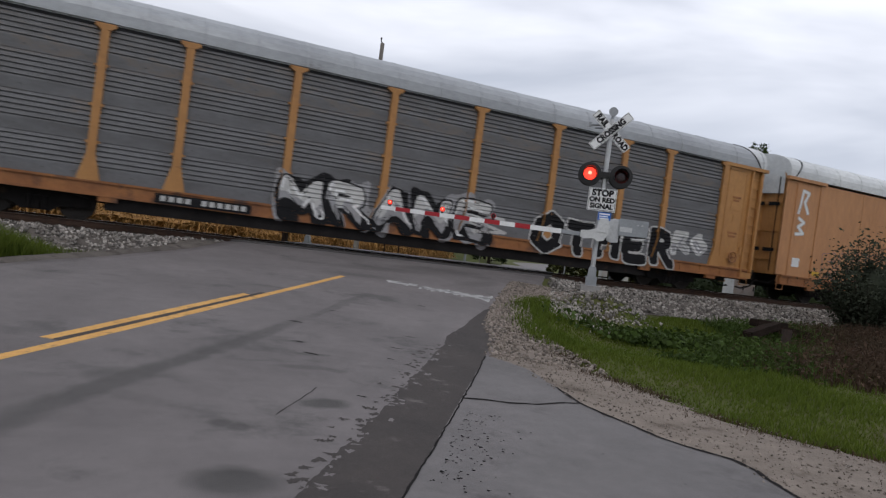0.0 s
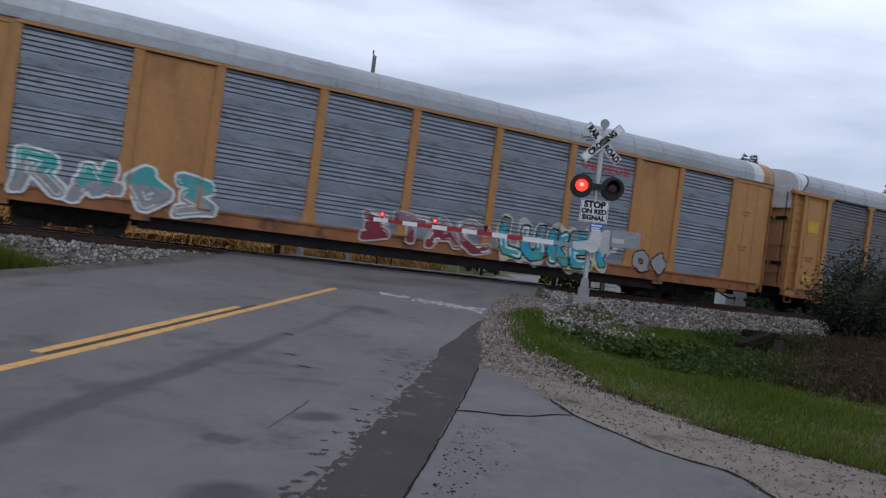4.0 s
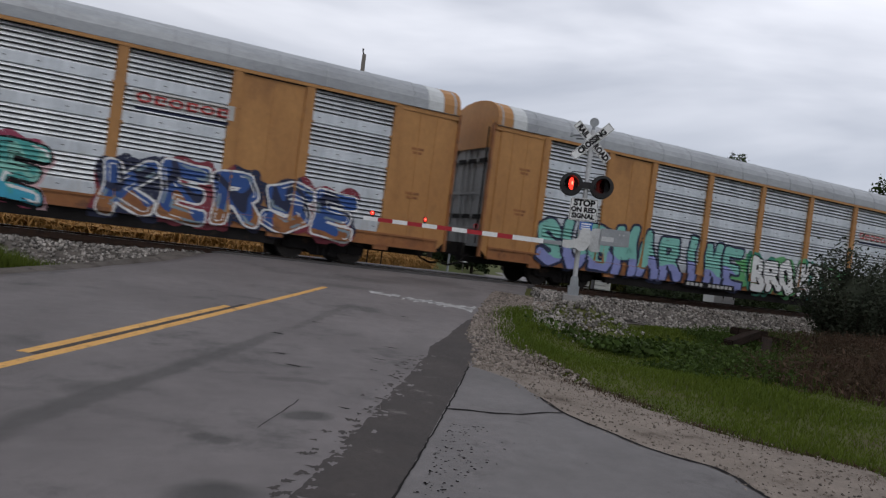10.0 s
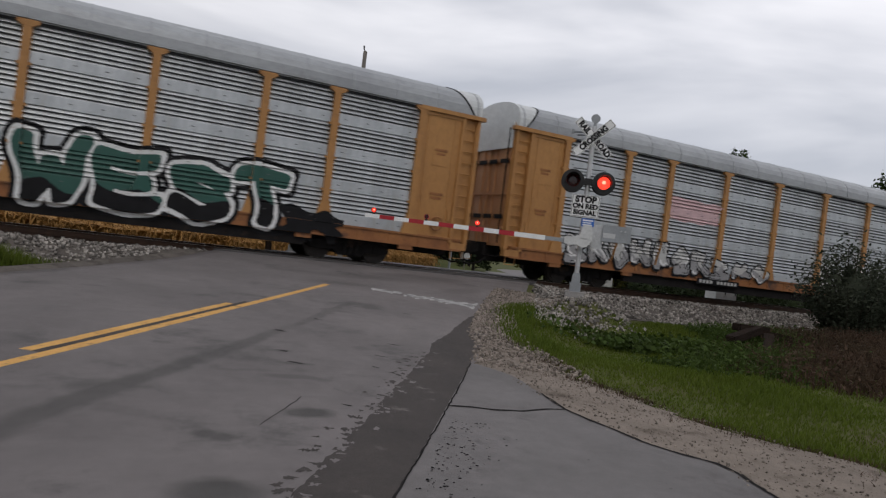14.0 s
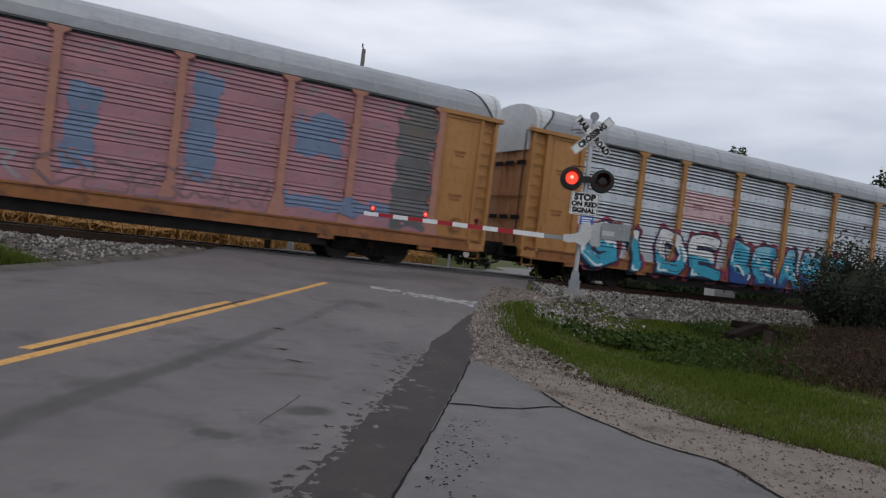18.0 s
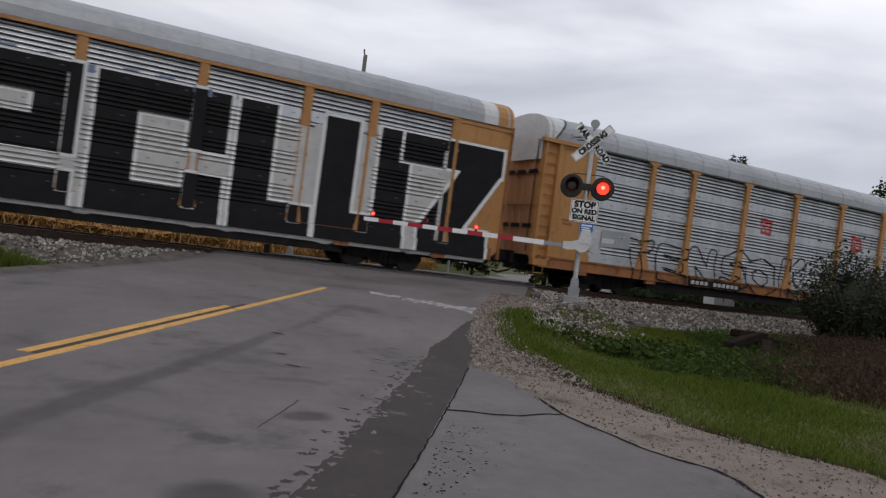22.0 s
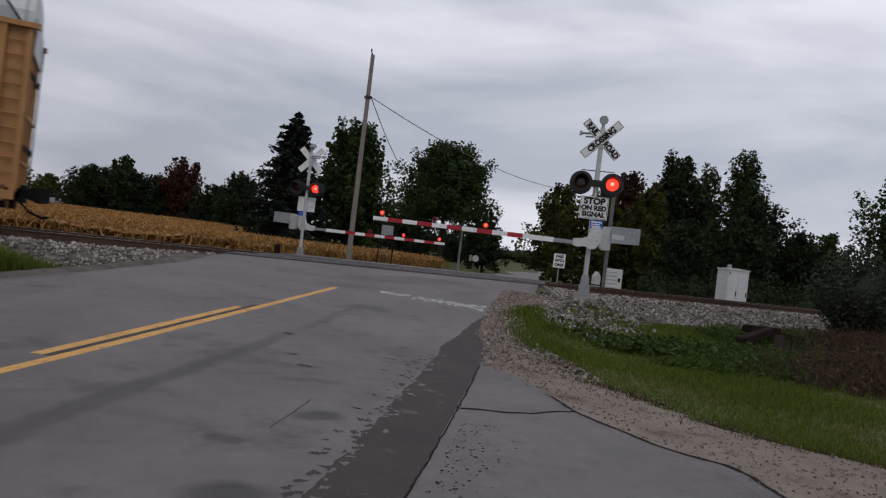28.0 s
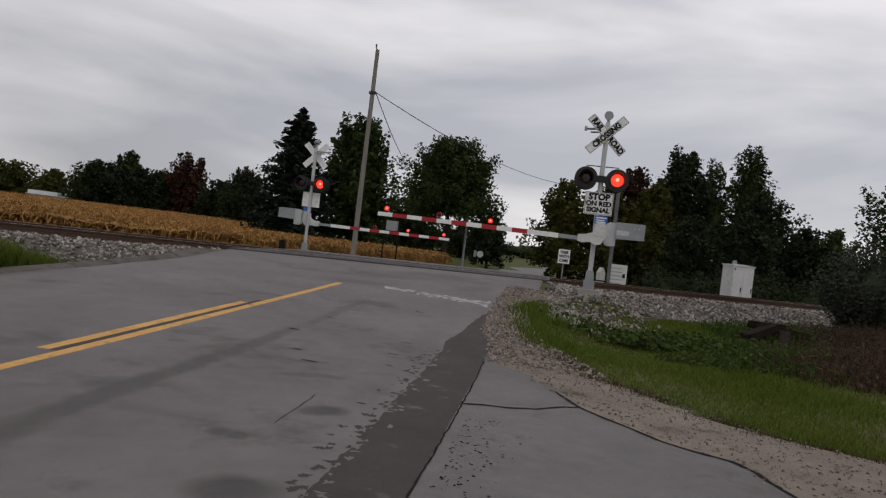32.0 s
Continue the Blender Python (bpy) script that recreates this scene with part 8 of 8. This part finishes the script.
tree(49.2, 27.0, 11.2, 4.4, "leaf", 12, GREEN, 0.10, 26, 3000, 0.26, "tall", 0.25)
tree(53.3, 26.7, 13.3, 4.6, "leaf", 13, "tall thin green tree beyond the track", 0.20, 40, 4200, 0.26, "tall", 0.22)
tree(48.0, 20.5, 7.8, 7.4, "leaf_dark", 14, DEEP, 0.0, 30, 6500, 0.28)
tree(51.8, 19.0, 5.4, 5.0, "leaf_dark", 15, DEEP, 0.0, 24, 5000, 0.28)
tree(43.5, 17.5, 5.4, 6.0, "leaf_dark", 16, DEEP, 0.0, 24, 5000, 0.26)
tree(37.2, 16.6, 4.6, 5.0, "leaf_dark", 17, DEEP, 0.0, 22, 4200, 0.24)
tree(68.5, 28.8, 6.9, 6.5, "leaf", 18, GREEN, 0.05, 22, 3600, 0.34)
tree(62.5, 24.0, 4.2, 6.0, "leaf_dark", 19, DEEP, 0.02, 20, 3400, 0.32)
tree(60.6, 16.6, 11.6, 8.2, "leaf", 20, GREEN, 0.10, 30, 4200, 0.30, "tall", 0.35)
tree(56.0, 11.5, 5.2, 6.0, "leaf_dark", 21, DEEP, 0.0, 22, 4000, 0.28)
tree(3.8, 112.0, 7.2, 10.0, "leaf_dark", 34, "dense dark hedge tree behind the corn field", 0.0, 26, 4200, 0.45)
tree(10.6, 109.0, 6.9, 9.5, "leaf_dark", 35, "dense dark hedge tree behind the corn field", 0.0, 26, 4200, 0.45)
tree(0.4, 111.0, 7.3, 9.0, "leaf_dark", 22, "dense dark hedge tree behind the corn field", 0.0, 26, 4200, 0.45)
tree(7.2, 110.0, 7.0, 9.0, "leaf_dark", 23, "dense dark hedge tree behind the corn field", 0.0, 26, 4200, 0.45)
tree(5.5, 126.6, 10.8, 7.5, "leaf", 24, "green tree behind the corn field", 0.1, 20, 3000, 0.5)
tree(13.9, 105.7, 10.3, 8.0, "leaf_red", 25, "dark reddish tree behind the corn field", 0.03, 24, 3800, 0.45, "tall")
tree(19.4, 84.0, 7.4, 8.6, "leaf_dark", 26, "dense dark hedge tree behind the corn field", 0.0, 24, 4000, 0.40)
tree(17.5, 93.0, 6.0, 8.0, "leaf_dark", 27, "dense dark hedge tree behind the corn field", 0.0, 20, 3200, 0.42)
tree(20.9, 96.0, 9.0, 5.0, "leaf_red", 28, "thin reddish tree behind the corn field", 0.2, 16, 1800, 0.42, "tall", 0.3)
tree(-9.9, 206.6, 7.9, 11.0, "leaf_olive", 29, "far tree behind the farm shed", 0.0, 18, 2200, 0.8)
tree(-22.0, 222.0, 9.2, 18.0, "leaf_olive", 30, "far tree behind the farm shed", 0.0, 22, 2600, 0.9)
tree(-38.0, 215.0, 7.6, 16.0, "leaf_dark", 31, "far tree behind the corn field", 0.0, 20, 2400, 0.9)
tree(-1.5, 195.0, 6.6, 11.0, "leaf_dark", 32, "far tree behind the corn field", 0.0, 18, 2200, 0.8)
tree(-55.0, 205.0, 8.0, 18.0, "leaf_dark", 33, "far tree behind the corn field", 0.0, 20, 2400, 0.9)

# far woods on the skyline
r = np.random.RandomState(70)
wv = []
for i in range(150):
    a = math.radians(-75 + 150 * (i + r.rand()) / 150)
    d = r.uniform(330, 460)
    wv.append(lump((d * math.sin(a), d * math.cos(a), 1.0), (r.uniform(8, 16), r.uniform(8, 16), r.uniform(2.0, 4.0)), r, 10))
v, f = joined(wv)
tagged(new("far_woods", big_mesh("far_woods", v, f, M["leaf_dark"])), "low dark belt of far woods on the skyline", "woods", kind="stuff")

# undergrowth below the trees beyond the track
bits = []
for i in range(46):
    x, y = r.uniform(30, 66), 0
    y = 9.5 + (x - 30) * 0.12 + r.uniform(0, 5)
    if across(x, y) < 6.0:
        continue
    k = r.uniform(0.9, 1.7)
    c = np.array([x, y, land(x, y) + k * 0.6])
    bits.append(lump(c, (k * 0.5, k * 0.5, k * 0.45), r, 8))
    d = r.normal(size=(520, 3))
    d /= np.linalg.norm(d, axis=1)[:, None]
    bits.append(leaf_quads(c + d * np.array((k, k, k * 0.85)) * r.uniform(0.45, 1.2, (520, 1)), 0.17, r))
v, f = joined(bits)
tagged(new("undergrowth", big_mesh("undergrowth", v, f, M["leaf_dark"])), "dark undergrowth below the trees", "undergrowth", kind="stuff")


def shrub(x, y, h, w, seed, label, mat="shrub", n=13000):
    """An upright willowy bush: many thin stems with narrow leaves."""
    r = np.random.RandomState(seed)
    z0 = land(x, y)
    t = thing("bush", pose(x, y, z0), label, "bush", "bushes beside the track")
    g = Geo()
    pts = []
    stems = 60
    for i in range(stems):
        a, q = r.uniform(0, 6.28), math.sqrt(r.rand())
        tip = np.array([math.cos(a) * q * w / 2, math.sin(a) * q * w / 2, h * (1 - 0.42 * q * q) * r.uniform(0.75, 1.04)])
        foot = np.array([math.cos(a) * q * w * 0.16, math.sin(a) * q * w * 0.16, -0.1])
        mid = (foot + tip) / 2 + np.array([0, 0, h * 0.08])
        g.tube([tuple(foot), tuple(mid), tuple(tip)], [0.022, 0.014, 0.004], 5)
        k = n // stems
        u = r.uniform(0.12, 1.0, k)
        line = (1 - u)[:, None] ** 2 * foot + (2 * u * (1 - u))[:, None] * mid + (u ** 2)[:, None] * tip
        pts.append(line + r.normal(size=(k, 3)) * np.array((0.17, 0.17, 0.15)) * (0.5 + u[:, None]))
    part("stem", g, M["bark"], t)
    v, f = joined([leaf_quads(np.concatenate(pts), 0.07, r, long=1.7), lump((0, 0, h * 0.40), (w * 0.2, w * 0.2, h * 0.32), r, 10)])
    part("foliage", big_mesh("foliage", v, f, M[mat]), None, t)


shrub(22.5, -6.3, 3.4, 3.2, 80, "grey-green willowy bush beside the ballast")
shrub(24.6, -7.6, 3.1, 3.2, 81, "grey-green willowy bush beside the ballast")
shrub(26.4, -5.6, 3.4, 3.2, 82, "grey-green willowy bush beside the ballast")
shrub(27.5, -9.0, 2.6, 3.0, 83, "grey-green willowy bush beside the ballast")


def blades(xs, ys, hs, width, lean, r, z=None):
    """Grass blades of two bent pieces each."""
    n = len(xs)
    zs = land_z(xs, ys) if z is None else z
    a = r.uniform(0, 6.28, n)
    dx, dy = np.cos(a), np.sin(a)
    w = width * r.uniform(0.6, 1.3, n)
    l = lean * hs * r.uniform(0.2, 1.3, n)
    b = r.uniform(0, 6.28, n)
    lx, ly = np.cos(b) * l, np.sin(b) * l
    p = lambda k, up, side: np.stack([xs + lx * k + dx * w * side, ys + ly * k + dy * w * side, zs - 0.02 + hs * up], -1)
    v = np.stack([p(0, 0, -0.5), p(0, 0, 0.5), p(0.35, 0.6, 0.38), p(0.35, 0.6, -0.38), p(1, 1, 0.05), p(1, 1, -0.05)], 1)
    i = np.arange(n) * 6
    f = np.concatenate([np.stack([i, i + 1, i + 2, i + 3], -1), np.stack([i + 3, i + 2, i + 4, i + 5], -1)])
    return v.reshape(-1, 3), f


def verge_side(x, y, margin):
    """True on the grassy ground right of the gravel."""
    s = (x - ROAD_P[0]) * ROAD_U[0] + (y - ROAD_P[1]) * ROAD_U[1]
    return across(x, y) > np.interp(s, [-30, -14, -8.6, -7.45, -7.13, -6.79, -6.22, -5.81, -5.52, -4.97, -4.33, -3.28, -2.19, -0.86, 0.31, 1.5, 2.4, 3.6, 5.6], [12.8, 9.9, 8.1, 7.5, 6.6, 6.13, 5.65, 5.38, 5.0, 4.81, 4.6, 4.12, 3.95, 3.82, 3.76, 3.78, 4.1, 4.9, 5.0]) + margin


r = np.random.RandomState(90)
n = 190000
x, y = 4.5 + 13 * r.rand(n) ** 1.3, r.uniform(-19.5, -4.2, n)
k = verge_side(x, y, r.normal(0.0, 0.12, n)) & (np.hypot(x - MAST[0], y - MAST[1]) > 0.9) & (y < -4.4 + 0.5 * np.sin(x * 2))
bare = 1.15 * np.exp(-((x - 9.5) ** 2 / 0.7 + (y + 8.5) ** 2 / 0.5)) + 0.7 * np.exp(-((x - 10.6) ** 2 / 1.2 + (y + 7.6) ** 2 / 0.4)) + 0.8 * np.exp(-((x - 12.5) ** 2 / 3.0 + (y + 5.6) ** 2 / 0.7))
k = k & (r.rand(n) > 0.85 * bare)
x, y = x[k], y[k]
tall = 0.045 + 0.05 * np.clip(np.sin(x * 1.3) * np.cos(y * 1.1) + 0.4, 0, 1)
v, f = blades(x, y, tall * r.uniform(0.5, 1.5, len(x)), 0.012 + 0.004 * np.hypot(x, y + 21) / 10, 0.5, r, np.where(across(x, y) < 4.4, dirt_z(x, y), land_z(x, y)))
tagged(new("verge_grass", big_mesh("verge_grass", v, f, M["grass"])), "short green grass on the verge", "grass", kind="stuff")
# broad-leaved green weeds at the foot of the ballast
x, y = np.concatenate([r.normal(10.3, 0.65, 1500), r.normal(9.2, 0.8, 200), r.normal(12.2, 0.9, 900)]), np.concatenate([r.normal(-10.2, 0.42, 1500), r.normal(-9.9, 0.5, 200), r.normal(-10.4, 0.7, 900)])
pts = np.stack([x, y, land_z(x, y) + r.uniform(0.03, 0.30, len(x))], -1)
ok = verge_side(pts[:, 0], pts[:, 1], 0.4) & (pts[:, 1] < -4.6)
v, f = leaf_quads(pts[ok], 0.10, r)
tagged(new("broadleaf_weeds", big_mesh("broadleaf_weeds", v, f, M["clover"])), "low broad-leaved green weeds below the ballast", "weeds", kind="stuff")
# brown weeds
n = 56000
x, y = r.uniform(8.6, 34.0, n), r.uniform(-16.0, -4.6, n)
edge_y = np.interp(x, [9.4, 10.4, 11.8, 14.6, 18, 34], [-13.3, -14.3, -15.0, -15.5, -15.7, -15.9])
k = (y > edge_y + r.normal(0, 0.25, n)) & (y < np.interp(x, [9.4, 12, 14.5, 16, 34], [-12.0, -10.6, -8.6, -5.6, -4.8]) + r.normal(0, 0.3, n))
x, y = x[k], y[k]
hs = np.interp(x, [8.6, 11, 14, 20, 34], [0.12, 0.30, 0.55, 0.90, 1.1]) * np.interp(y, [-12, -8.5, -5.5], [1.0, 0.8, 0.35]) * r.uniform(0.4, 1.25, len(x)) * (1 - 0.75 * np.exp(-((x - 14.6) ** 2 + (y + 9.6) ** 2) / 2.2))
# still green beside the grass, brown further from the road
fresh = x - 1.30 * (y + 21.2) + r.normal(0, 0.9, len(x)) < 0.0
for k, name, mat, text in ((~fresh, "dry_weeds", "weed", "tangle of brown dry weeds below the ballast"), (fresh, "green_weeds", "clover", "dark green weeds between grass and dry weeds")):
    xk, yk, hk = x[k], y[k], np.maximum(hs[k], 0.10)
    pts = np.stack([xk, yk, land_z(xk, yk) + hk * r.uniform(0.4, 0.95, len(xk))], -1)
    v, f = joined([blades(xk, yk, hk, 0.022, 0.45, r), leaf_quads(pts, 0.05, r, long=2.0)])
    tagged(new(name, big_mesh(name, v, f, M[mat])), text, "weeds", kind="stuff")
# dry fringe and tufts along the shoulder
fs = np.concatenate([r.uniform(-9.5, -3.0, 5200), r.uniform(-9, 2.0, 1800)])
fo = np.array([dirt_edge(q) for q in fs]) + np.concatenate([r.normal(0.05, 0.13, 5200), -np.abs(r.normal(0, 0.35, 1800))])
clump = np.sin(fs * 5.1) + np.sin(fs * 13.7 + fo * 3.0) + r.normal(0, 0.35, len(fs))
x, y = along(fs, fo)
k = (clump > 0.2) & (fo > np.array([dirt_in(q) for q in fs]) + 0.12)
v, f = blades(x[k], y[k], r.uniform(0.02, 0.075, k.sum()), 0.010, 0.8, r, dirt_z(x[k], y[k]))
tagged(new("dry_fringe", big_mesh("dry_fringe", v, f, M["weed"])), "brown dry tufts along the gravel shoulder", "grass", kind="stuff")
# long grass at the road's other side
x, y = r.normal(-1.6, 0.75, 12000), r.normal(-7.2, 1.0, 12000)
k = (across(x, y) < -4.35)
x, y = x[k], y[k]
v, f = blades(x, y, 0.60 * np.exp(-((x + 1.9) ** 2) / 1.6) * r.uniform(0.4, 1.2, len(x)) + 0.05, 0.014, 0.45, r)
x, y = r.uniform(-14, -1.5, 14000), r.uniform(-16, -4.5, 14000)
k = across(x, y) < -4.6
v2, f2 = blades(x[k], y[k], 0.16 * r.uniform(0.4, 1.3, k.sum()), 0.016, 0.5, r)
v, f = joined([(v, f), (v2, f2)])
tagged(new("long_grass", big_mesh("long_grass", v, f, M["grass"])), "long green grass beside the asphalt and ballast", "grass", kind="stuff")


# ---- the corn field ----
def in_corn(x, y):
    far = np.interp(x, [-200, -20, 5, 12, 20, 30, 38], [150, 140, 104, 96, 76, 62, 52])
    return (across(x, y) < -6.4 - 1.6 * ramp(-y, -30.0, -14.0)) & (y > 10.5) & (y < far)


def corn_h(x, y):
    return 1.72 - 0.35 * ramp(across(x, y), -40, -8) + 0.05 * np.sin(x * 0.7) * np.cos(y * 0.9)


def corn_stalks(x, y, leaves_n, r, wide):
    n = len(x)
    z, h = land_z(x, y), corn_h(x, y) * r.uniform(0.86, 1.12, n)
    bits = [blades(x, y, h, 0.022 * wide, 0.10, r, z)]
    for k in range(leaves_n):
        u = (k + 0.6) / leaves_n
        a = r.uniform(0, 6.28, n)
        l = 0.42 * r.uniform(0.6, 1.2, n)
        w = 0.026 * wide
        bx0, by0, bz0 = x, y, z + h * (0.25 + 0.72 * u)
        cx, cy = np.cos(a), np.sin(a)
        rise = r.uniform(-0.05, 0.30, n)
        p0 = np.stack([bx0 - cy * w, by0 + cx * w, bz0], -1)
        p1 = np.stack([bx0 + cy * w, by0 - cx * w, bz0 + 0.02], -1)
        m0 = np.stack([bx0 + cx * l * 0.5 - cy * w, by0 + cy * l * 0.5 + cx * w, bz0 + rise * l], -1)
        m1 = np.stack([bx0 + cx * l * 0.5 + cy * w, by0 + cy * l * 0.5 - cx * w, bz0 + rise * l + 0.02], -1)
        e0 = np.stack([bx0 + cx * l * 0.9 - cy * w * 0.2, by0 + cy * l * 0.9, bz0 - l * r.uniform(0.1, 0.7, n)], -1)
        e1 = np.stack([bx0 + cx * l * 0.9 + cy * w * 0.2, by0 + cy * l * 0.9, bz0 - l * r.uniform(0.1, 0.7, n)], -1)
        v = np.stack([p0, p1, m1, m0, e1, e0], 1)
        i = np.arange(n) * 6
        bits.append((v.reshape(-1, 3), np.concatenate([np.stack([i, i + 1, i + 2, i + 3], -1), np.stack([i + 3, i + 2, i + 4, i + 5], -1)])))
    return joined(bits)


r = np.random.RandomState(95)
bits = []
for row in range(6):
    x = np.arange(-34, 30, 0.13) + r.normal(0, 0.05, len(np.arange(-34, 30, 0.13)))
    y = 10.7 + row * 0.75 + r.normal(0, 0.06, len(x))
    k = in_corn(x, y)
    bits.append(corn_stalks(x[k], y[k], 6, r, 1.0))
s = np.arange(22, 74, 0.22)
for row in range(3):
    o = -7.6 - row * 0.75 + r.normal(0, 0.06, len(s))
    x, y = along(s, o)
    k = in_corn(x, y)
    bits.append(corn_stalks(x[k], y[k], 5, r, 1.3))
n = 90000
u = r.rand(n)
y = 14 + 90 * u ** 1.7
x = r.uniform(-60, 40, n)
k = in_corn(x, y)
bits.append(corn_stalks(x[k], y[k], 3, r, 1.0))
v, f = joined(bits)
tagged(new("corn_field", big_mesh("corn_field", v, f, M["corn"])), "field of ripe dry golden corn", "corn", kind="stuff")
# the shaded depth of the field
gx, gy = np.arange(-200, 45, 0.8), np.concatenate([np.arange(11.2, 60, 0.8), np.arange(60, 150, 2.5)])
px, py = np.meshgrid(gx, gy, indexing="ij")
pz = land_z(px, py) + corn_h(px, py) * 0.80 + np.random.RandomState(4).uniform(-0.14, 0.10, px.shape)
keep = in_corn(px, py)
faces = grid_faces(len(gx), len(gy))
kf = keep.ravel()[faces].all(1)
tagged(new("corn_canopy", big_mesh("corn_canopy", np.stack([px, py, pz], -1).reshape(-1, 3), faces[kf], M["corn"])), "closed top of the ripe corn field", "corn", kind="stuff")


# ---- what moves ----
SWITCH, HALF_BEAT = 4.652, 0.5945


def lens_rows(rest, first):
    """A flasher's lens turns its lit face outwards and back in turn with its neighbour."""
    k = math.floor((0.0 - SWITCH) / HALF_BEAT)
    lit = (k % 2 == 0) == first
    angle = 0 if lit else 180
    rows = [(0.0, rest @ pose(0, 0, 0, 0, 0, angle))]
    k += 1
    while SWITCH + k * HALF_BEAT < 31.95:
        t = SWITCH + k * HALF_BEAT
        if t > 0.1:
            for dt, part_turn in ((-0.05, 0), (-0.0166, 60), (0.0166, 120), (0.05, 180)):
                rows.append((t + dt, rest @ pose(0, 0, 0, 0, 0, angle + part_turn)))
            angle += 180
        k += 1
    rows.append((32.0, rest @ pose(0, 0, 0, 0, 0, angle)))
    return rows


def motions():
    for k, car in enumerate(cars):
        walk(car, [(t, pose(train_x(t, k), 0, 0)) for t in range(0, 33)])
    for lens, rest, first in BLINK:
        walk(lens, lens_rows(rest, first))


motions()
